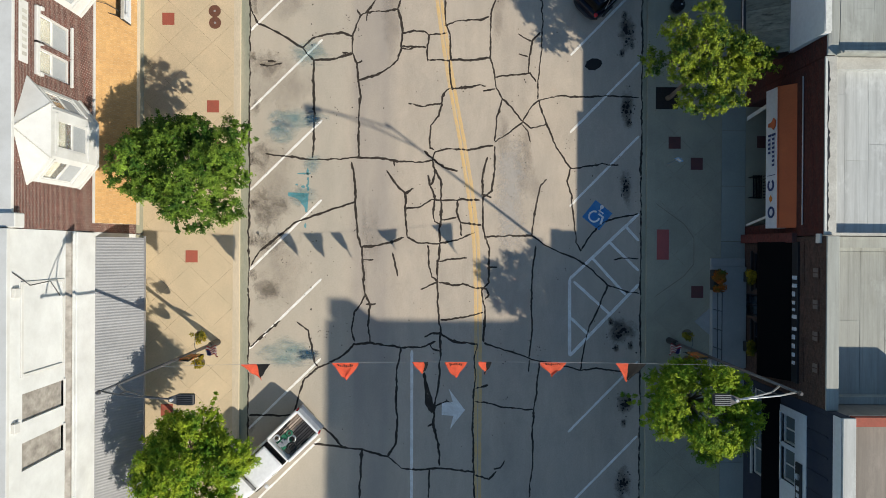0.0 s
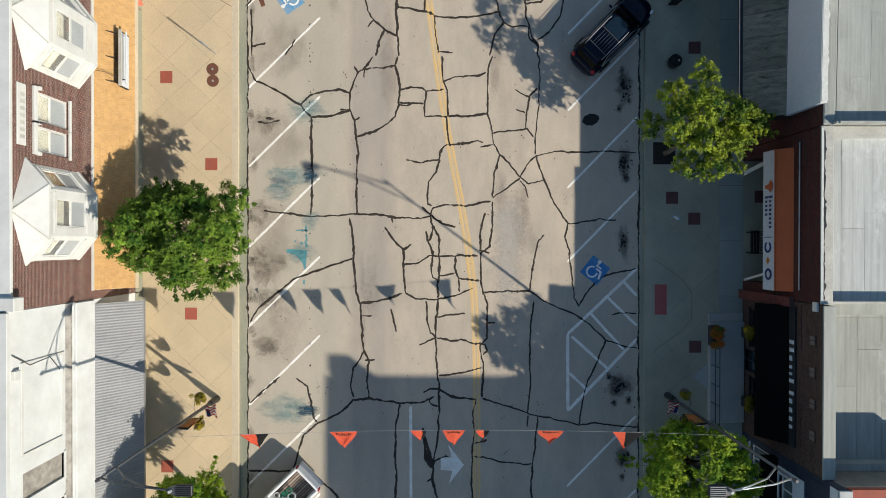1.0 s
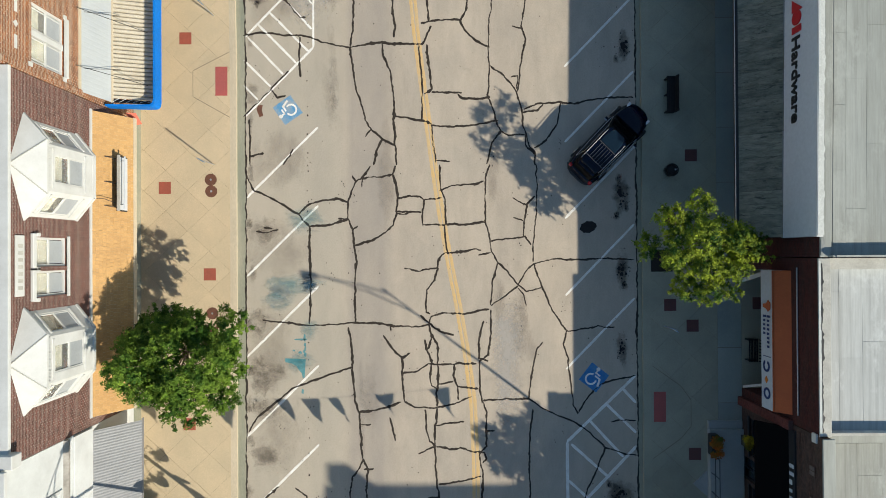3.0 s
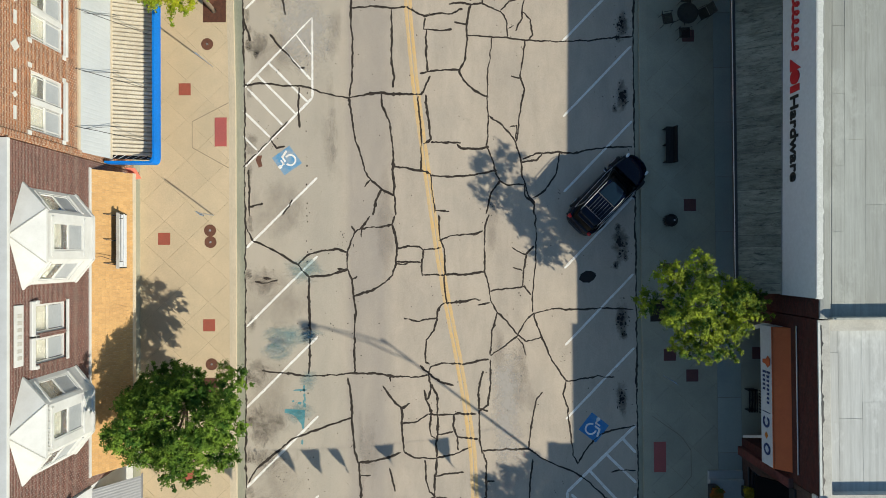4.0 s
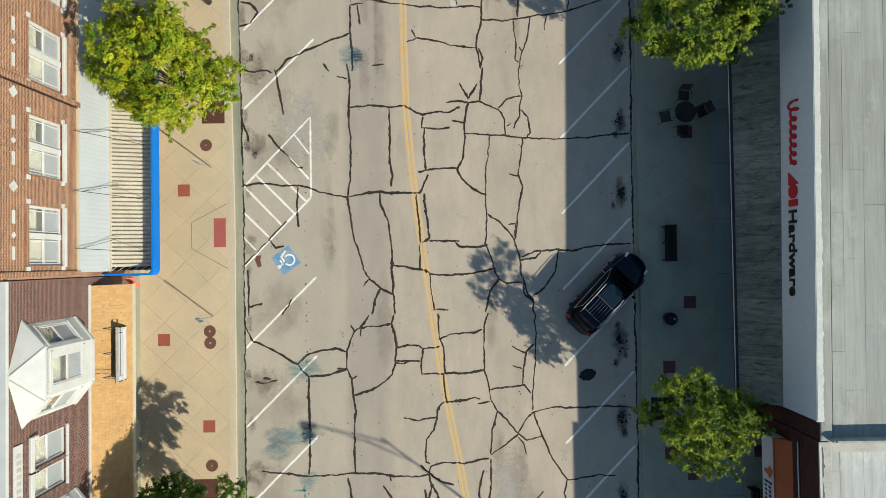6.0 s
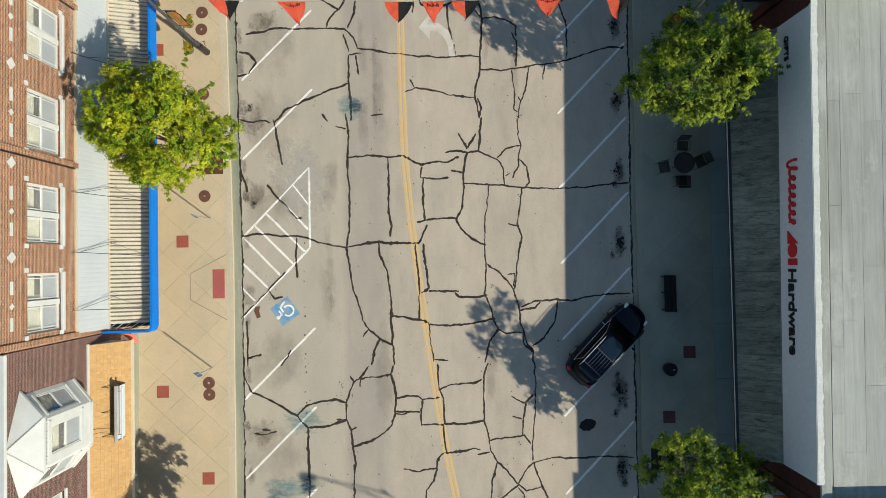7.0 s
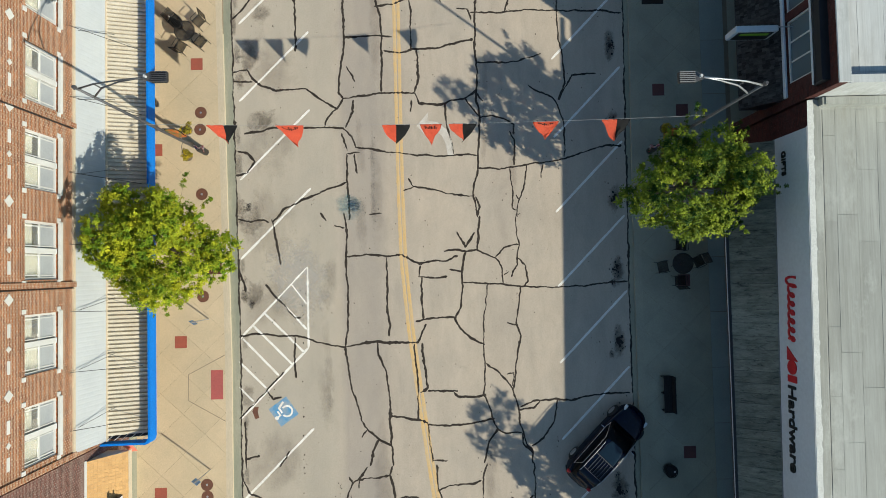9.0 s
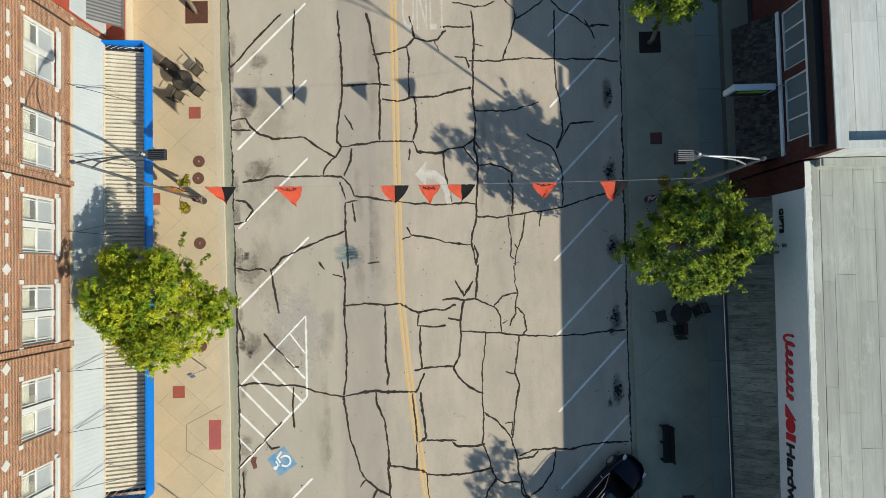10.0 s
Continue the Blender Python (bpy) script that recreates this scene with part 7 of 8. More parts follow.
    # flower baskets
    for s, mat in ((1, FLOWER_Y), (-1, FLOWER_Y)):
        by, bz = y + s * 0.62, 2.25
        part("basket_arm", tube(bmesh.new(), [(x, y, 2.75), (x, y + s * 0.3, 2.95), (x, by, 2.8), (x, by, 2.4)], 0.014, 6), metal, lamp)
        bm = bmesh.new()
        tube(bm, [(x, by, bz - 0.2), (x, by, bz - 0.08), (x, by, bz + 0.05)], [0.1, 0.2, 0.24], 12)
        basket = part("flower_basket", bm, BARK, lamp, "hanging basket with yellow flowers")
        rr = random.Random(int(x * 10) + s)
        cs = [(x + rr.gauss(0, 0.13), by + rr.gauss(0, 0.13), bz + 0.12 + rr.gauss(0, 0.07)) for _ in range(14)]
        me = clump_mesh("blossom", cs, [0.13] * 14, 700, mat, int(abs(x * 7)) + s + 2, 0.075)
        ob = new("blossom", me)
        ob.parent = basket
        ob.matrix_parent_inverse = world_of(basket).inverted()
    return lamp


street_lamp(-10.95, -4.4, 1, 10.5, POLE_METAL, "tall grey street lamp with banner and flower baskets")
street_lamp(11.5, -4.2, -1, 11.0, POLE_METAL, "tall pale steel street lamp among tree leaves")
street_lamp(-11.1, 28.6, 1, 10.9, POLE_METAL, "tall grey street lamp beside a blue awning")
street_lamp(11.3, 28.15, -1, 11.1, POLE_METAL, "tall pale steel street lamp beside a tree")

# ---- bunting ----
CORD = plain("grey_cord", (0.3, 0.3, 0.3), 0.8)
PENNANT = worn("orange_pennant_cloth", (0.88, 0.17, 0.085), (0.76, 0.13, 0.07), 3.0, 40, bump=0.0)
PENNANT_BLACK = plain("black_pennant_cloth", (0.015, 0.015, 0.016), 0.8)


def bunting(y, xa, za, xb, zb, sag, flags, label, y_end):
    """A line across the street with cloth pennants lifted by the wind."""
    line_thing = thing("bunting", label, "bunting", ((xa + xb) / 2, y, 5.5), "bunting lines")

    def at(x):
        u = (x - xa) / (xb - xa)
        return Vector((x, y + (y_end - y) * u, za + (zb - za) * u - 4 * sag * u * (1 - u)))

    part("cord", tube(bmesh.new(), [at(xa + (xb - xa) * k / 30) for k in range(31)], 0.006, 5), CORD, line_thing)
    for i, (x0, x1, lift, split, lean) in enumerate(flags):
        w = x1 - x0
        n, m = 14, 12
        long = 0.77 + 0.1 * math.sin(i * 2.3)
        swing = radians(lift + 8)

        def shape(u, v):
            """u across the top edge, v down to the tip."""
            taper = 1 - v ** (1.25 + 0.5 * (i % 3) / 2)
            px = x0 + w * (0.5 + (u - 0.5) * taper) + lean * v
            fold = noise.noise(Vector((u * 2.6 + i * 3.1, v * 2.2, y)))
            rip = (0.07 * math.sin(7 * u + i * 1.3 + 2 * v) + 0.16 * fold) * v ** 0.7 + 0.03 * noise.noise(Vector((u * 8, v * 7, i)))
            px += 0.10 * noise.noise(Vector((v * 2.2, u * 1.5, i * 1.7))) * v
            q = at(px)
            return Vector((px, q.y - long * v * math.sin(swing) + rip, at(x0 + u * w).z - long * v * math.cos(swing) + rip * 0.8 - 0.02))

        whole = None
        for u0, u1, mat, tag in ((0.0, split, PENNANT, "orange cloth pennant"), (split, 1.0, PENNANT_BLACK, "black half of the pennant")):
            if u1 - u0 < 0.02:
                continue
            bm = bmesh.new()
            g = [[bm.verts.new(shape(u0 + (u1 - u0) * a / n, b / m)) for a in range(n + 1)] for b in range(m + 1)]
            for ra, rb in zip(g, g[1:]):
                for k in range(n):
                    if (ra[k].co - rb[k + 1].co).length > 1e-5:
                        bm.faces.new((ra[k], ra[k + 1], rb[k + 1], rb[k]))
            bmesh.ops.solidify(bm, geom=bm.faces[:], thickness=0.006)
            ob = part("pennant" if whole is None else "dark_half", bm, mat, whole or line_thing, tag, smooth=True)
            whole = whole or ob
        if split > 0.8:
            for k in range(8):
                u = 0.2 + 0.078 * k
                top = 0.08 + 0.04 * (k * 7 % 3)
                bm = bmesh.new()
                q = [shape(a, b) + Vector((0, -0.004, 0.02)) for a, b in ((u, top), (u + 0.045, top), (u + 0.045, 0.22), (u, 0.22))]
                bm.faces.new([bm.verts.new(v) for v in q])
                bmesh.ops.solidify(bm, geom=bm.faces[:], thickness=0.004)
                part("letter_bar", bm, PENNANT_BLACK, whole)


bunting(-4.4, -10.95, 6.3, 11.5, 6.5, 0.85, [(-7.9, -6.75, 50, 0.55, 0.1), (-4.3, -3.2, 55, 1.0, 0.0), (-1.05, -0.4, 40, 0.75, 0.12), (0.28, 1.2, 52, 1.0, 0.0), (1.65, 2.2, 38, 0.6, 0.05), (4.15, 5.2, 58, 1.0, 0.0), (7.15, 8.35, 50, 0.42, 0.0)], "line of orange and black pennants across the street", -4.2)
bunting(28.35, -11.1, 7.0, 11.3, 7.2, 0.75, [(-8.49, -7.28, 50, 0.55, 0.1), (-5.82, -4.70, 45, 1.0, 0.25), (-1.54, -0.42, 52, 0.5, -0.05), (-0.03, 0.85, 50, 1.0, 0.0), (1.14, 2.26, 54, 0.5, 0.0), (4.50, 5.52, 50, 1.0, 0.0), (7.17, 8.29, 52, 0.55, 0.05)], "line of orange and black pennants near the turn arrow", 28.15)

# ---- vehicles ----
# Blue in the base colour imitates sky reflected in black paint.
CAR_BLACK = plain("black_car_paint", (0.0010, 0.0038, 0.0150), 0.06, 0.0, 0.25)
CAR_WHITE = plain("white_car_paint", (0.78, 0.79, 0.80), 0.22, 0.0, 0.6)
CAR_GLASS = plain("tinted_car_glass", (0.003, 0.004, 0.005), 0.06, 0.0, 0.1)
# Reflected sky is put into the roof glass as a blue base.
SUNROOF = plain("sky_blue_roof_glass", (0.006, 0.016, 0.028), 0.05, 0.0, 0.5)
CHROME = plain("chrome_trim", (0.55, 0.56, 0.58), 0.3, 1.0)
RAIL_METAL = plain("brushed_rail", (0.5, 0.5, 0.5), 0.55, 0.3)
RUBBER = plain("tyre_rubber", (0.018, 0.018, 0.018), 0.85)
TAIL_RED = plain("red_tail_lens", (0.45, 0.01, 0.015), 0.2)
HEAD_LENS = plain("clear_lamp_lens", (0.72, 0.74, 0.76), 0.12)
BED_PLANK = worn("weathered_bed_plank", (0.40, 0.33, 0.28), (0.16, 0.12, 0.10), 3, 30, vary=0.35)
LINER = worn("worn_bed_boards", (0.08, 0.055, 0.045), (0.04, 0.03, 0.025), 4, 30)
RIM = plain("alloy_rim", (0.45, 0.46, 0.48), 0.3, 0.8)


def loft(stations, n=14):
    """A closed body through cross-sections: (x, half width low, half width high, z low, z high, roundness)."""
    bm = bmesh.new()
    rings = []
    for x, w0, w1, z0, z1, e in stations:
        ring = []
        for k in range(2 * n):
            a = math.pi * 2 * k / (2 * n) + math.pi / (2 * n)
            c, s = math.cos(a), math.sin(a)
            px = math.copysign(abs(c) ** e, c)
            pz = math.copysign(abs(s) ** e, s)
            h = (pz + 1) / 2
            ring.append(bm.verts.new((x, px * (w0 + (w1 - w0) * h), z0 + (z1 - z0) * h)))
        rings.append(ring)
    m = 2 * n
    for a, b in zip(rings, rings[1:]):
        for k in range(m):
            bm.faces.new((a[k], a[(k + 1) % m], b[(k + 1) % m], b[k]))
    bm.faces.new(rings[0][::-1])
    bm.faces.new(rings[-1])
    return bm


def wheel(parent, x, y, r=0.36, w=0.24):
    bm = bmesh.new()
    tube(bm, [(x, y - w / 2, r), (x, y - w / 2 + 0.04, r), (x, y + w / 2 - 0.04, r), (x, y + w / 2, r)], [r - 0.05, r, r, r - 0.05], 24)
    wh = part("wheel", bm, RUBBER, parent, "black tyre on an alloy rim", smooth=True)
    s = 1 if y > 0 else -1
    part("rim", tube(bmesh.new(), [(x, y + s * (w / 2 - 0.02), r), (x, y + s * (w / 2 + 0.012), r)], [r * 0.66, r * 0.6], 16), RIM, wh)


def black_suv(x, y, heading):
    car = thing("parked_suv", "glossy black estate car with roof rails, parked at an angle", "car")
    body = loft([(-2.36, 0.46, 0.44, 0.42, 0.76, 0.55), (-2.3, 0.66, 0.62, 0.36, 0.92, 0.5), (-2.14, 0.82, 0.76, 0.28, 1.02, 0.45), (-1.85, 0.9, 0.83, 0.24, 1.04, 0.4), (-1.2, 0.93, 0.86, 0.2, 1.02, 0.38), (0.0, 0.94, 0.87, 0.2, 0.99, 0.38), (0.9, 0.94, 0.86, 0.2, 0.97, 0.38), (1.4, 0.92, 0.8, 0.22, 0.94, 0.42), (1.8, 0.86, 0.72, 0.25, 0.88, 0.46), (2.05, 0.76, 0.62, 0.3, 0.8, 0.5), (2.25, 0.58, 0.46, 0.34, 0.7, 0.55), (2.36, 0.34, 0.26, 0.4, 0.6, 0.6)], 16)
    b = part("body", body, CAR_BLACK, car, smooth=True)
    cabin = loft([(-2.18, 0.62, 0.54, 0.85, 1.04, 0.55), (-1.85, 0.76, 0.58, 0.85, 1.44, 0.5), (-1.4, 0.82, 0.64, 0.85, 1.56, 0.42), (-0.3, 0.83, 0.66, 0.85, 1.6, 0.4), (0.25, 0.82, 0.64, 0.85, 1.55, 0.42), (0.75, 0.8, 0.66, 0.85, 1.26, 0.45), (1.15, 0.78, 0.7, 0.85, 0.98, 0.5)], 14)
    part("greenhouse", cabin, CAR_GLASS, car, "dark tinted windows", smooth=True)
    roof = loft([(-1.9, 0.5, 0.46, 1.44, 1.5, 0.5), (-1.5, 0.6, 0.56, 1.5, 1.585, 0.5), (-0.4, 0.64, 0.58, 1.52, 1.625, 0.5), (0.2, 0.62, 0.55, 1.5, 1.585, 0.5), (0.32, 0.58, 0.5, 1.48, 1.54, 0.5)], 10)
    rp = part("roof_panel", roof, CAR_BLACK, car, smooth=True)
    part("sunroof", loft([(-0.54, 0.5, 0.46, 1.585, 1.645, 0.3), (-0.1, 0.49, 0.44, 1.57, 1.63, 0.3), (0.22, 0.44, 0.38, 1.54, 1.6, 0.35), (0.34, 0.36, 0.3, 1.52, 1.57, 0.45)], 8), SUNROOF, rp, "wide glass roof coloured like reflected sky")
    for s in (-1, 1):
        part("roof_rail", tube(bmesh.new(), [(-1.75, s * 0.56, 1.54), (-1.6, s * 0.57, 1.63), (-0.2, s * 0.58, 1.66), (0.1, s * 0.57, 1.58)], 0.014, 8), RAIL_METAL, rp)
        part("window_trim", tube(bmesh.new(), [(-1.75, s * 0.79, 1.03), (0.6, s * 0.845, 1.02), (0.95, s * 0.8, 1.0)], 0.012, 6), CHROME, b)
        part("window_trim", tube(bmesh.new(), [(-1.75, s * 0.79, 1.03), (-1.4, s * 0.66, 1.48), (-0.2, s * 0.68, 1.53), (0.3, s * 0.68, 1.46), (0.95, s * 0.8, 1.0)], 0.01, 6), CHROME, b)
        mir = part("mirror", loft([(0.55, 0.02, 0.02, 1.0, 1.06, 0.7), (0.6, 0.1, 0.1, 0.98, 1.12, 0.7), (0.68, 0.08, 0.08, 1.0, 1.1, 0.7)], 6), CAR_BLACK, car, smooth=True)
        for v in mir.data.vertices:
            v.co.y += s * 0.98
        mir_cap = part("mirror_glass", boxes((0.53, 0.56, s * 0.9, s * 1.06, 1.0, 1.1)), CHROME, mir)
        part("tail_lamp", boxes((-2.3, -2.12, s * 0.56, s * 0.76, 0.8, 0.99), bevel=0.05), TAIL_RED, car, "red tail lamp")
        lamp_a = part("headlamp", loft([(1.86, 0.03, 0.03, 0.68, 0.8, 0.7), (2.0, 0.09, 0.07, 0.62, 0.8, 0.7), (2.14, 0.08, 0.06, 0.58, 0.74, 0.7)], 6), HEAD_LENS, car, "clear headlamp")
        for v in lamp_a.data.vertices:
            v.co.y += s * 0.64
        for xx in (-1.42, 1.42):
            wheel(car, xx, s * 0.83)
    for k in range(6):
        part("rack_slat", boxes((-1.45, -0.62, -0.4 + k * 0.145, -0.382 + k * 0.145, 1.61, 1.64)), POLE_METAL, rp)
    part("cross_bar", boxes((-0.6, -0.56, -0.56, 0.56, 1.64, 1.67), bevel=0.008), POLE_METAL, rp)
    part("cross_bar", boxes((-1.5, -1.46, -0.56, 0.56, 1.62, 1.65), bevel=0.008), POLE_METAL, rp)
    part("rear_bumper", loft([(-2.44, 0.4, 0.4, 0.44, 0.6, 0.6), (-2.36, 0.62, 0.62, 0.4, 0.62, 0.6), (-2.15, 0.84, 0.84, 0.38, 0.6, 0.6)], 8), BLACK_METAL, car)
    part("rear_spoiler", boxes((-2.04, -1.82, -0.5, 0.5, 1.42, 1.455), bevel=0.015), CAR_BLACK, car)
    car.matrix_basis = pose(x, y, 0.0, 0, 0, heading) @ Matrix.Diagonal((0.98, 0.98, 1.0, 1.0))
    return car


def white_pickup(x, y, heading):
    car = thing("parked_pickup", "white pickup truck with an open bed of loose goods", "truck")
    cab_body = loft([(-0.55, 0.9, 0.88, 0.4, 1.12, 0.3), (0.2, 0.94, 0.9, 0.32, 1.12, 0.3), (1.2, 0.94, 0.88, 0.32, 1.1, 0.32), (1.9, 0.93, 0.82, 0.34, 1.06, 0.36), (2.5, 0.9, 0.74, 0.38, 0.98, 0.42), (2.7, 0.8, 0.64, 0.44, 0.88, 0.5)], 14)
    b = part("body", cab_body, CAR_WHITE, car, smooth=True)
    cabin = loft([(-0.54, 0.84, 0.72, 1.0, 1.3, 0.38), (-0.36, 0.85, 0.7, 1.0, 1.72, 0.34), (1.15, 0.85, 0.68, 1.0, 1.74, 0.34), (1.42, 0.84, 0.7, 1.0, 1.5, 0.38), (1.8, 0.82, 0.74, 1.0, 1.12, 0.45)], 12)
    part("greenhouse", cabin, CAR_GLASS, car, "dark windows", smooth=True)
    roof = loft([(-0.46, 0.76, 0.7, 1.6, 1.72, 0.35), (-0.3, 0.79, 0.73, 1.64, 1.79, 0.35), (1.1, 0.78, 0.71, 1.66, 1.79, 0.35), (1.3, 0.72, 0.64, 1.6, 1.7, 0.35)], 10)
    part("roof_panel", roof, CAR_WHITE, car, smooth=True)
    bed = bmesh.new()
    box(bed, -2.7, -0.56, -0.96, -0.78, 0.5, 1.2, 0.05)
    box(bed, -2.7, -0.56, 0.78, 0.96, 0.5, 1.2, 0.05)
    box(bed, -0.64, -0.55, -0.82, 0.82, 0.5, 1.24, 0.02)
    bd = part("bed", bed, CAR_WHITE, car)
    part("tailgate", boxes((-2.78, -2.66, -0.84, 0.84, 0.55, 1.18), bevel=0.025), CAR_WHITE, car)
    fl = part("bed_floor", boxes((-2.66, -0.64, -0.82, 0.82, 0.5, 0.62)), LINER, car, "ribbed dark bed liner")
    for k in range(11):
        part("plank", boxes((-2.64, -0.66, -0.79 + k * 0.144, -0.69 + k * 0.144, 0.62, 0.65)), BED_PLANK, fl)
    part("rear_bumper", boxes((-2.95, -2.74, -0.9, 0.9, 0.42, 0.62), bevel=0.03), CHROME, car)
    for s in (-1, 1):
        part("tail_lamp", boxes((-2.76, -2.68, s * 0.84, s * 0.95, 0.72, 1.1), bevel=0.015), TAIL_RED, car, "red tail lamp")
        part("headlamp", boxes((2.5, 2.68, s * 0.6, s * 0.8, 0.72, 0.9), bevel=0.04), HEAD_LENS, car, "clear headlamp")
        part("mirror", boxes((1.05, 1.2, s * 0.94, s * 1.16, 1.08, 1.26), bevel=0.03), CAR_WHITE, car)
        for xx in (-1.7, 1.75):
            wheel(car, xx, s * 0.82, 0.38, 0.26)
    part("wiper", tube(bmesh.new(), [(1.66, -0.5, 1.3), (1.5, 0.1, 1.42)], 0.012, 5), BLACK_METAL, car)
    for s in (-1, 1):
        part("door_pillar", tube(bmesh.new(), [(0.3, s * 0.9, 1.08), (0.3, s * 0.78, 1.68)], 0.035, 6), CAR_WHITE, b)
        part("screen_pillar", tube(bmesh.new(), [(1.84, s * 0.8, 1.08), (1.25, s * 0.7, 1.68)], 0.04, 6), CAR_WHITE, b)
    car.matrix_basis = pose(x, y, 0.0, 0, 0, heading) @ Matrix.Diagonal((0.92, 0.84, 1.0, 1.0))
    return car


black_suv(8.6, 13.66, 45.5)
white_pickup(-8.05, -9.8, 224)

# loose goods in the pickup bed
GREEN_CRATE = plain("green_plastic", (0.02, 0.14, 0.08), 0.5)
ORANGE_BAG = plain("tan_sack", (0.36, 0.25, 0.17), 0.7)
rot = pose(-8.05, -9.8, 0, 0, 0, 224) @ Matrix.Diagonal((0.92, 0.84, 1.0, 1.0))
crate = thing("crate", "dark green plastic crate in a truck bed", "crate")
part("tub", boxes((-1.3, -0.75, -0.4, 0.2, 0.65, 0.95), bevel=0.03), GREEN_CRATE, crate)
part("rim", boxes((-1.34, -0.71, -0.44, 0.24, 0.93, 0.97), bevel=0.01), GREEN_CRATE, crate)
bm = bmesh.new()
for k in range(5):
    r2 = random.Random(k)
    box(bm, -1.25 + 0.1 * k, -1.13 + 0.1 * k, -0.3 + r2.uniform(0, 0.2), 0.0 + r2.uniform(0, 0.15), 0.9, 1.02 + r2.uniform(0, 0.08), 0.01)
part("contents", bm, GALV, crate)
for k, (px, py, rr, mat) in enumerate(((-1.45, 0.1, 0.2, GALV), (-1.2, 0.42, 0.22, RUBBER), (-1.6, -0.25, 0.14, GREEN_CRATE), (-0.95, -0.55, 0.15, GALV))):
    ring = [(px + rr * math.cos(a * math.pi / 8), py + rr * math.sin(a * math.pi / 8), 0.98 + 0.03 * k) for a in range(17)]
    part("coil", tube(bmesh.new(), ring, 0.05, 7), mat, crate, "coil of hose or wheel")
crate.matrix_basis = rot
sack = thing("sack", "tan cloth sack in a truck bed", "sack")
part("cloth", loft([(-2.4, 0.1, 0.1, 0.66, 0.74, 0.7), (-2.25, 0.28, 0.26, 0.66, 0.86, 0.7), (-1.95, 0.3, 0.26, 0.66, 0.88, 0.7), (-1.75, 0.16, 0.12, 0.66, 0.78, 0.7)], 8), ORANGE_BAG, sack, smooth=True)
sack.matrix_basis = rot @ pose(1.05, 0.42, 0) @ Matrix.Diagonal((0.8, 0.8, 0.9, 1))

# ---- street furniture ----
MESH_METAL = plain("black_mesh_metal", (0.013, 0.013, 0.013), 0.6, spec=0.25)
TABLE_MESH = see_through("open_table_mesh", (0.035, 0.032, 0.03), 0.68)
TAN_MESH = see_through("open_seat_mesh", (0.03, 0.026, 0.022), 0.56)


def patio_chair(metal):
    """Metal armchair with a slatted seat and back."""
    ch = thing("patio_chair", "dark metal mesh armchair at a pavement table", "chair", group="pavement chairs")
    for s in (-1, 1):
        for xx in (-0.22, 0.22):
            part("leg", tube(bmesh.new(), [(xx * 1.15, s * 0.27, 0.0), (xx, s * 0.25, 0.44)], 0.014, 6), metal, ch)
        part("arm_rest", tube(bmesh.new(), [(0.24, s * 0.27, 0.44), (0.22, s * 0.28, 0.66), (-0.2, s * 0.28, 0.66)], 0.016, 6), metal, ch)
    seat = part("seat", boxes((-0.23, 0.24, -0.25, 0.25, 0.425, 0.44)), TAN_MESH, ch)
    for yy in (-0.25, 0.25):
        part("seat_rail", tube(bmesh.new(), [(-0.24, yy, 0.44), (0.24, yy, 0.44)], 0.015, 6), metal, seat)
    part("seat_rail", tube(bmesh.new(), [(0.24, -0.25, 0.44), (0.24, 0.25, 0.44)], 0.015, 6), metal, seat)
    back = part("backrest", boxes((-0.27, -0.255, -0.25, 0.25, 0.46, 0.9)), TAN_MESH, ch)
    for v in back.data.vertices:
        v.co.x -= 0.28 * (v.co.z - 0.46)
    part("back_frame", tube(bmesh.new(), [(-0.24, -0.26, 0.44), (-0.4, -0.26, 0.92), (-0.4, 0.26, 0.92), (-0.24, 0.26, 0.44)], 0.016, 6), metal, ch)
    return ch


def patio_table(x, y, metal, label):
    tb = thing("patio_table", label, "table", (x, y, 0.14), "pavement tables")
    bm = bmesh.new()
    prism(bm, [(x + 0.5 * math.cos(k * math.pi / 16), y + 0.5 * math.sin(k * math.pi / 16)) for k in range(32)], 0.85, 0.872)
    part("tabletop", bm, TABLE_MESH, tb, "see-through brown mesh top")
    ring = [(x + 0.5 * math.cos(k * math.pi / 12), y + 0.5 * math.sin(k * math.pi / 12), 0.87) for k in range(25)]
    part("rim", tube(bmesh.new(), ring, 0.018, 6), metal, tb)
    part("post", tube(bmesh.new(), [(x, y, 0.16), (x, y, 0.86)], 0.04, 8), metal, tb)
    for k in range(4):
        a = k * math.pi / 2 + 0.4
        part("foot", tube(bmesh.new(), [(x, y, 0.3), (x + 0.36 * math.cos(a), y + 0.36 * math.sin(a), 0.155)], 0.02, 6), metal, tb)
    return tb


patio_table(12.5, 22.45, MESH_METAL, "round black metal pavement table in the shade")
patio_table(-11.82, 34.55, MESH_METAL, "round black metal pavement table in the sun")
proto = patio_chair(MESH_METAL)
spots = [(12.55, 23.35, -95), (11.62, 22.3, 10), (13.4, 22.55, 205), (12.45, 21.6, 92), (-12.45, 35.2, -45), (-11.22, 35.15, 225), (-11.15, 34.1, 140), (-12.15, 33.88, 58)]
proto.matrix_basis = pose(spots[0][0], spots[0][1], 0.14, 0, 0, spots[0][2])
for x, y, a in spots[1:]:
    copy_thing(proto, pose(x, y, 0.14, 0, 0, a))

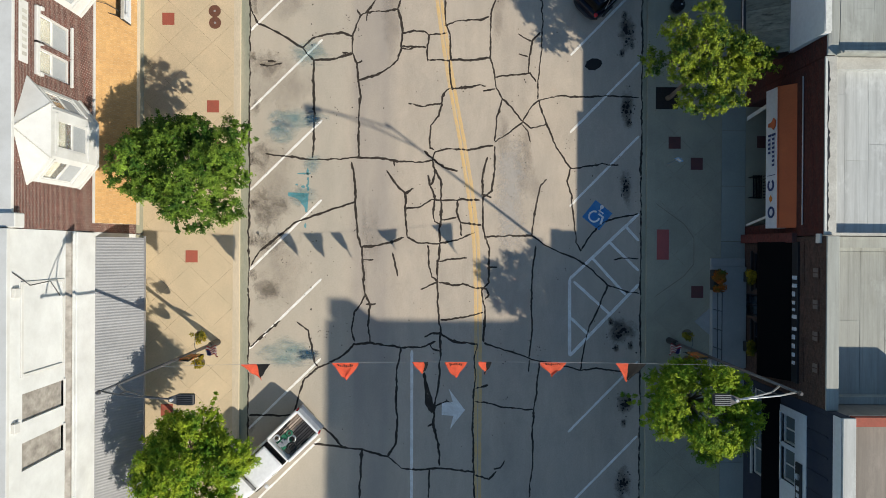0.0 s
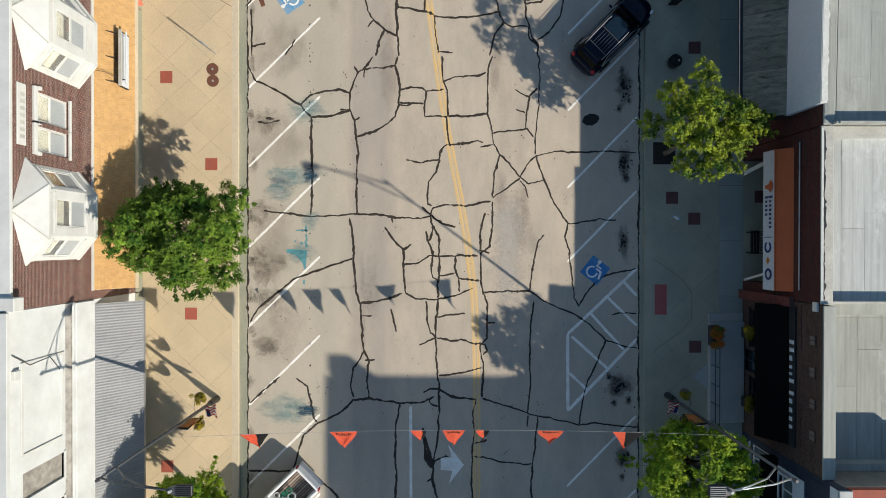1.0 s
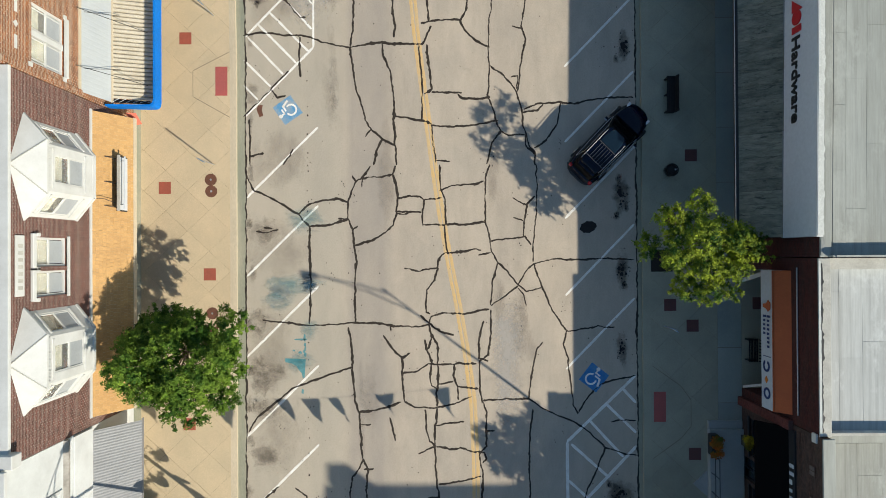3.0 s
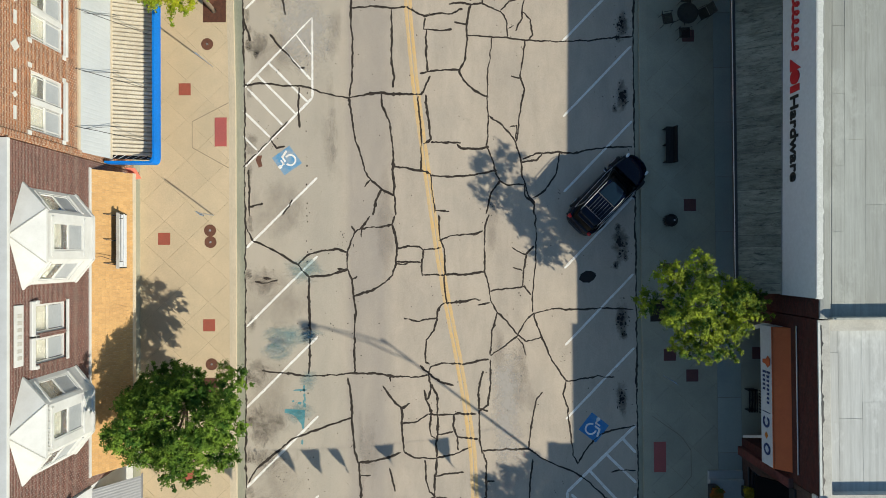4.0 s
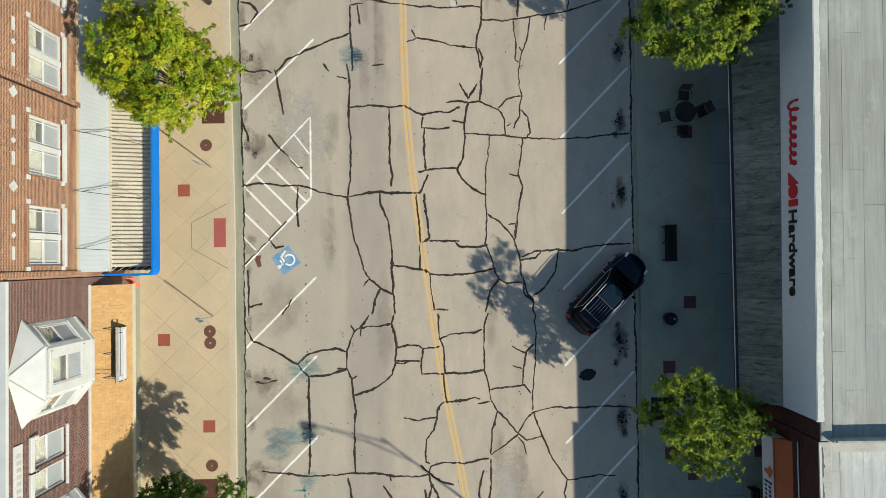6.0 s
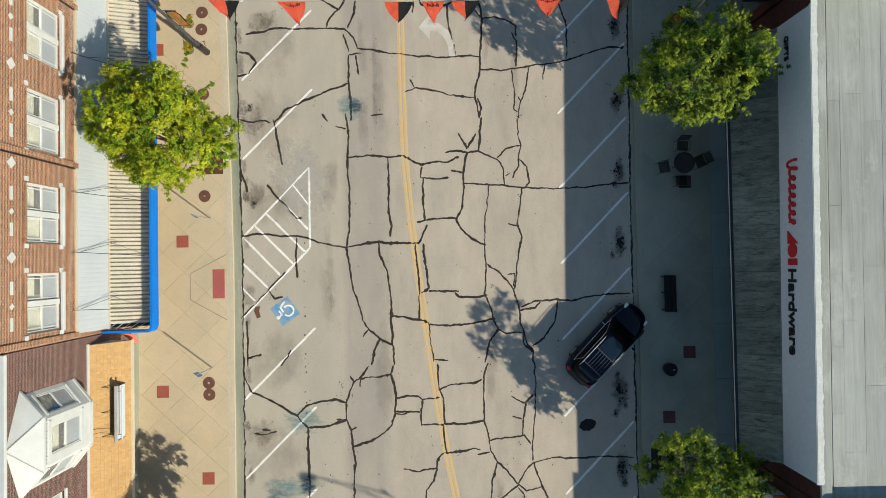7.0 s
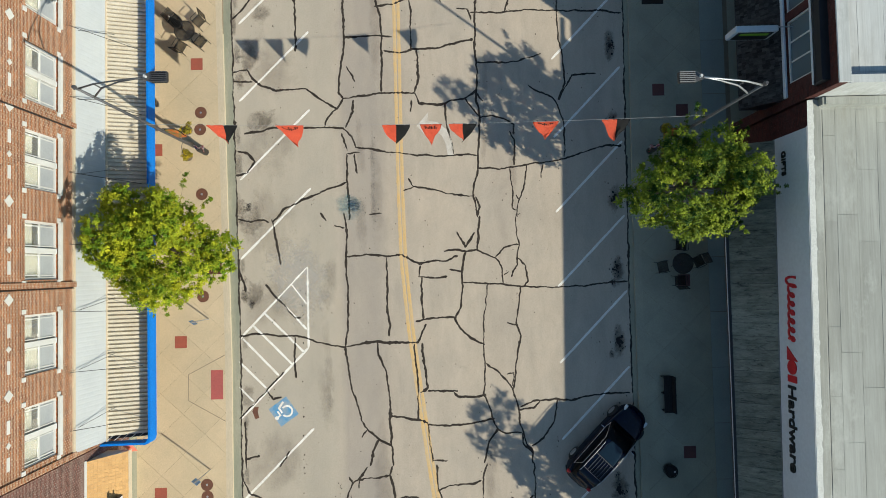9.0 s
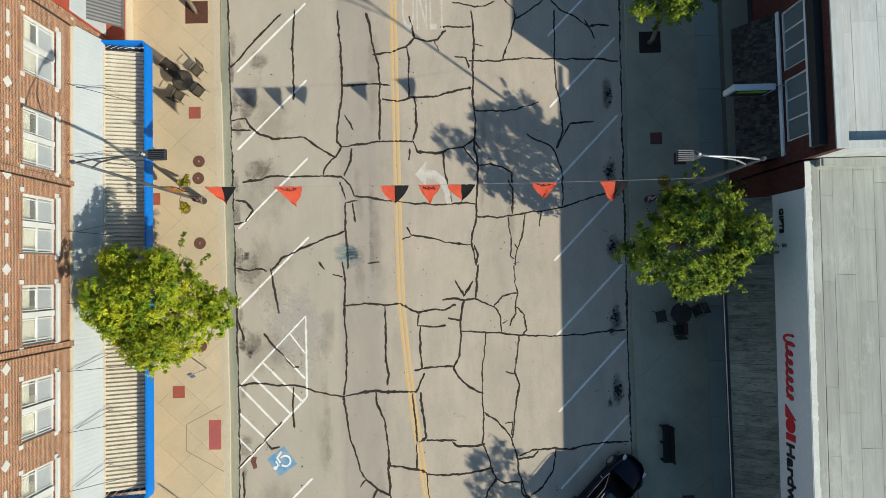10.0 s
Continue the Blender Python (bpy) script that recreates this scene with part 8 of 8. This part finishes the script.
parasol = thing("parasol", "furled black parasol standing in a pavement table", "parasol", (-11.82, 34.55, 0.14))
part("pole", tube(bmesh.new(), [(-11.82, 34.55, 0.16), (-11.82, 34.55, 2.55)], 0.019, 8), MESH_METAL, parasol)
bm = bmesh.new()
rings = []
for k in range(9):
    u = k / 8
    wide = 0.05 + 0.09 * math.sin(math.pi * min(1.0, u * 1.15)) ** 0.7 * (1 - 0.55 * u)
    rings.append([bm.verts.new((-11.82 + wide * (1 + 0.35 * (q % 2)) * math.cos(q * math.pi / 8 + 0.3 * u), 34.55 + wide * (1 + 0.35 * (q % 2)) * math.sin(q * math.pi / 8 + 0.3 * u), 1.2 + 1.25 * u)) for q in range(16)])
for a, b in zip(rings, rings[1:]):
    for q in range(16):
        bm.faces.new((a[q], a[(q + 1) % 16], b[(q + 1) % 16], b[q]))
bm.faces.new(rings[-1])
bm.faces.new(rings[0][::-1])
canvas = part("canopy", bm, BLACK_CLOTH, parasol, "folded black cloth")
part("tie_band", tube(bmesh.new(), [(-11.82, 34.55, 1.62), (-11.82, 34.55, 1.68)], [0.19, 0.19], 12), MESH_METAL, canvas)
part("finial", tube(bmesh.new(), [(-11.82, 34.55, 2.5), (-11.82, 34.55, 2.6)], [0.035, 0.02], 8), GALV, parasol)

bench = thing("bench", "long dark slatted metal bench on the pavement", "bench", (11.68, 16.05, 0.14))
for k in range(5):
    part("seat_slat", boxes((11.46 + k * 0.085, 11.54 + k * 0.085, 15.15, 16.95, 0.56, 0.59), bevel=0.006), MESH_METAL, bench)
for k in range(5):
    part("back_slat", boxes((11.86 + k * 0.008, 11.885 + k * 0.008, 15.15, 16.95, 0.58 + k * 0.075, 0.64 + k * 0.075), bevel=0.006), MESH_METAL, bench)
for y in (15.2, 16.05, 16.85):
    part("leg", boxes((11.46, 11.9, y, y + 0.05, 0.14, 0.56)), MESH_METAL, bench)
    part("back_post", boxes((11.88, 11.93, y, y + 0.05, 0.5, 0.96)), MESH_METAL, bench)
shop_bench = thing("bench", "black metal bench under the orange awning", "bench", (15.65, 3.4, 0.14))
for k in range(6):
    part("seat_slat", boxes((15.4 + k * 0.075, 15.45 + k * 0.075, 2.85, 4.0, 0.56, 0.585)), MESH_METAL, shop_bench)
for y in (2.9, 3.9):
    part("leg", boxes((15.4, 15.84, y, y + 0.05, 0.14, 0.56)), MESH_METAL, shop_bench)
for k in range(8):
    part("back_bar", boxes((15.86, 15.89, 2.87 + k * 0.15, 2.91 + k * 0.15, 0.6, 1.0)), MESH_METAL, shop_bench)
part("back_rail", boxes((15.85, 15.9, 2.85, 4.0, 0.98, 1.03)), MESH_METAL, shop_bench)
for x0, y0, y1, lab in ((15.3, 1.5, 1.62, "pale plank leaning on the shop wall"), (15.3, 6.75, 6.95, "cream board leaning on the shop wall")):
    bd = thing("leaning_board", lab, "board", (x0, (y0 + y1) / 2, 0.14))
    part("panel", slab_between(bmesh.new(), (x0, y0, 0.17), (x0, y1, 0.17), (x0 + 0.45, y1 + 0.5, 1.9), (x0 + 0.45, y0 + 0.5, 1.9), 0.03), CREAM, bd)


def litter_bin(x, y):
    b = thing("litter_bin", "round black slatted litter bin", "bin", (x, y, 0.14))
    part("liner", tube(bmesh.new(), [(x, y, 0.16), (x, y, 0.6)], 0.22, 16), BLACK_METAL, b)
    for k in range(16):
        a = k * math.pi / 8
        part("slat", tube(bmesh.new(), [(x + 0.27 * math.cos(a), y + 0.27 * math.sin(a), 0.15), (x + 0.29 * math.cos(a), y + 0.29 * math.sin(a), 0.62)], 0.018, 5), BLACK_METAL, b)
    part("top_ring", tube(bmesh.new(), [(x + 0.29 * math.cos(k * math.pi / 10), y + 0.29 * math.sin(k * math.pi / 10), 0.63) for k in range(21)], 0.025, 6), MESH_METAL, b)
    part("lid", tube(bmesh.new(), [(x, y, 0.6), (x, y, 0.66)], [0.27, 0.12], 16), MESH_METAL, b)
    part("cigarette_plate", boxes((x + 0.1, x + 0.17, y - 0.03, y + 0.04, 0.64, 0.67)), GALV, b, "small pale plate")


litter_bin(11.68, 12.32)


def sign_post(x, y, tall, face, label, dx=-0.0):
    p = thing("sign_post", label, "sign", (x, y, 0.14), "parking signs")
    part("post", tube(bmesh.new(), [(x, y, 0.14), (x, y, tall)], 0.028, 8), GALV, p)
    pl = part("plate", boxes((x - 0.16, x + 0.16, y - 0.035, y - 0.028, tall - 0.5, tall), bevel=0.003), face, p, "small blue and white plate")
    mark = part("mark", boxes((x - 0.1, x + 0.1, y - 0.04, y - 0.036, tall - 0.38, tall - 0.15)), CREAM, pl)
    turn = Matrix.Translation((x, y, 0)) @ Matrix.Rotation(radians(-37), 4, "Z") @ Matrix.Translation((-x, -y, 0))
    for ob in (pl, mark):
        ob.data.transform(turn)


SIGN_BLUE = plain("blue_sign_plate", (0.20, 0.38, 0.62), 0.4)
sign_post(-11.0, 12.75, 2.05, SIGN_BLUE, "thin steel post with a small parking sign")
sign_post(-11.02, 20.2, 2.2, SIGN_BLUE, "thin steel post with a small blue sign")
sign_post(11.37, 4.6, 1.85, SIGN_BLUE, "thin steel post with a blue parking sign")

# entrance landing with a pipe railing
STEP = worn("pale_step_concrete", (0.42, 0.43, 0.42), (0.34, 0.35, 0.34), 0.9, 40)
landing = thing("entrance_landing", "pale concrete landing with a pipe railing", "landing", (14.3, -3.0, 0.14))
part("platform", boxes((13.5, 15.2, -5.5, -0.5, 0.12, 0.42), bevel=0.02), STEP, landing)
part("step", boxes((13.5, 15.2, -0.5, -0.1, 0.12, 0.28), bevel=0.02), STEP, landing)
bm = bmesh.new()
prism(bm, [(13.48, -2.6), (13.48, -3.9), (12.75, -3.25)], 0.13, 0.2)
part("ramp_flare", bm, STEP, landing)
for z in (0.85, 1.3):
    part("rail", tube(bmesh.new(), [(13.58, -1.7, z), (13.58, -5.4, z)], 0.022, 6), BLACK_METAL, landing)
for k in range(5):
    y = -1.7 - k * 0.92
    part("rail_post", tube(bmesh.new(), [(13.58, y, 0.4), (13.58, y, 1.3)], 0.022, 6), BLACK_METAL, landing)


def planter(x, y, w, d, mat, label, seed):
    pl = thing("planter", label, "planter", (x, y, 0.3))
    part("trough", boxes((x - w / 2, x + w / 2, y - d / 2, y + d / 2, 0.42, 0.85), bevel=0.02), BLACK_METAL, pl)
    rr = random.Random(seed)
    cs = [(x + rr.uniform(-w, w) * 0.55, y + rr.uniform(-d, d) * 0.5, 0.98 + rr.uniform(-0.05, 0.12)) for _ in range(22)]
    ob = new("blossom", clump_mesh("blossom", cs, [0.16] * 22, 1500, mat, seed, 0.09))
    ob.parent = pl
    ob.matrix_parent_inverse = world_of(pl).inverted()


planter(13.58, -1.15, 0.4, 1.0, FLOWER_O, "black planter of orange and green flowers", 4)
planter(15.13, -1.0, 0.2, 0.5, FLOWER_Y, "small black planter with yellow flowers", 5)
planter(15.13, -4.4, 0.2, 0.5, FLOWER_Y, "small black planter with mixed flowers", 6)


# ---- pavement slabs and insets ----
def clip_poly(poly, axis, lim, keep_less):
    out = []
    for (p, q) in zip(poly, poly[1:] + poly[:1]):
        ip = (p[axis] <= lim) == keep_less
        iq = (q[axis] <= lim) == keep_less
        if ip:
            out.append(p)
        if ip != iq:
            k = (lim - p[axis]) / (q[axis] - p[axis])
            out.append((p[0] + k * (q[0] - p[0]), p[1] + k * (q[1] - p[1])))
    return out


def area(poly):
    return 0.5 * sum(a[0] * b[1] - b[0] * a[1] for a, b in zip(poly, poly[1:] + poly[:1]))


def diagonal_slabs(parent, x0, x1, y0, y1, cx, cy, half_x, half_y, material=SLAB, gap=0.006):
    """Diamond slabs of concrete, cut off at the edges of the strip."""
    for i in range(-30, 60):
        for j in range(-8, 9):
            px, py = cx + j * half_x, cy + (2 * i + (j % 2)) * half_y
            if not (x0 - half_x < px < x1 + half_x and y0 - half_y < py < y1 + half_y):
                continue
            g = gap
            poly = [(px + half_x - g, py), (px, py + half_y - g), (px - half_x + g, py), (px, py - half_y + g)]
            for axis, lim, less in ((0, x0, False), (0, x1, True), (1, y0, False), (1, y1, True)):
                poly = clip_poly(poly, axis, lim, less) if len(poly) > 2 else poly
            if len(poly) < 3 or abs(area(poly)) < 0.02:
                continue
            bm = bmesh.new()
            tilt = 0.0012 * noise.noise(Vector((px, py, 1)))
            prism(bm, poly, 0.1, 0.14 + tilt)
            part("slab", bm, material, parent)


diagonal_slabs(pave_a, -14.72, -10.2, -13.0, 42.0, -12.35, 10.46, 1.08, 1.01)
diagonal_slabs(pave_b, 10.72, 14.05, -13.0, 42.0, 11.7, 5.1, 1.08, 1.01, SLAB_SHADED)


def straight_slabs(parent, x0, x1, y0, y1, step, material=SLAB):
    y = y0
    while y < y1:
        part("slab", boxes((x0 + 0.012, x1 - 0.012, y + 0.012, y + step - 0.012, 0.1, 0.14)), material, parent)
        y += step


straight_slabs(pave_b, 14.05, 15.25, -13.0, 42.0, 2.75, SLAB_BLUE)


def inset(parent, x, y, w, h, material, name, label):
    return part(name, boxes((x - w / 2, x + w / 2, y - h / 2, y + h / 2, 0.11, 0.145)), material, parent, label)


inset(pave_b, 16.02, 5.7, 0.42, 0.6, SHADED_PAVER, "brick_inset", "square of pavers in a shaded tone")
for x, y in ((-13.46, 11.6), (-11.23, 7.28), (-12.25, -0.16), (-13.44, -7.79), (-12.42, 19.07), (-11.52, 33.11), (-13.59, 28.76)):
    inset(pave_a, x, y, 0.6, 0.6, RED_PAVER, "brick_inset", "square of red pavers")
for x, y in ((11.7, 5.64), (12.81, 4.6), (12.88, -1.78), (12.79, 13.1), (11.7, 9.9), (12.8, 21.6), (11.85, 31.26), (13.01, 30.2)):
    inset(pave_b, x, y, 0.6, 0.6, SHADED_PAVER, "brick_inset", "square of red pavers in a shaded tone")
inset(pave_a, -10.63, 16.92, 0.6, 1.45, PAD, "tactile_pad", "red tactile paving pad")
inset(pave_b, 11.15, 0.57, 0.6, 1.5, PAD, "tactile_pad", "red tactile paving pad")
for x, y in ((-10.92, 23.0), (-11.39, 38.29), (-11.4, 4.1), (-11.6, -9.8)):
    inset(pave_a, x, y, 1.15, 1.15, SOIL, "tree_pit", "square tree pit with brown mulch")
for x, y in ((11.3, 7.85), (11.71, 36.21), (11.6, -7.2), (11.6, 26.0)):
    inset(pave_b, x, y, 1.1, 1.1, SHADED_SOIL, "tree_pit", "square tree pit with shade-darkened soil")
for x, y in ((-11.17, 12.0), (-11.15, 11.42), (-11.29, 21.33), (-11.11, 5.34), (-11.33, 30.62), (-11.37, 29.76), (-11.31, 26.47), (-11.2, 23.6)):
    bm = bmesh.new()
    prism(bm, [(x + 0.3 * math.cos(k * math.pi / 12), y + 0.3 * math.sin(k * math.pi / 12)) for k in range(24)], 0.1, 0.147)
    cv = part("iron_cover", bm, RUST, pave_a, "round rusty iron cover")
    bm = bmesh.new()
    prism(bm, [(x + 0.06 * math.cos(k), y + 0.06 * math.sin(k)) for k in (0, 1, 2, 3, 4, 5)], 0.14, 0.152)
    part("lid_boss", bm, GALV, cv)


def groove(parent, pts):
    """A scored joint of a dropped kerb panel."""
    bm = ribbon(pts, 0.03, 7, rough=0.1, z=0.0, wobble=0.0)
    for v in bm.verts:
        v.co.z = 0.1425
    part("score_line", bm, JOINT, parent)


groove(pave_a, [(-10.2, 18.4), (-12.05, 17.45), (-12.05, 16.15), (-10.2, 15.1)])
groove(pave_b, [(10.8, 2.6), (12.2, 1.6), (12.7, 0.9), (12.7, -0.4), (12.2, -1.0), (10.8, -2.0)])
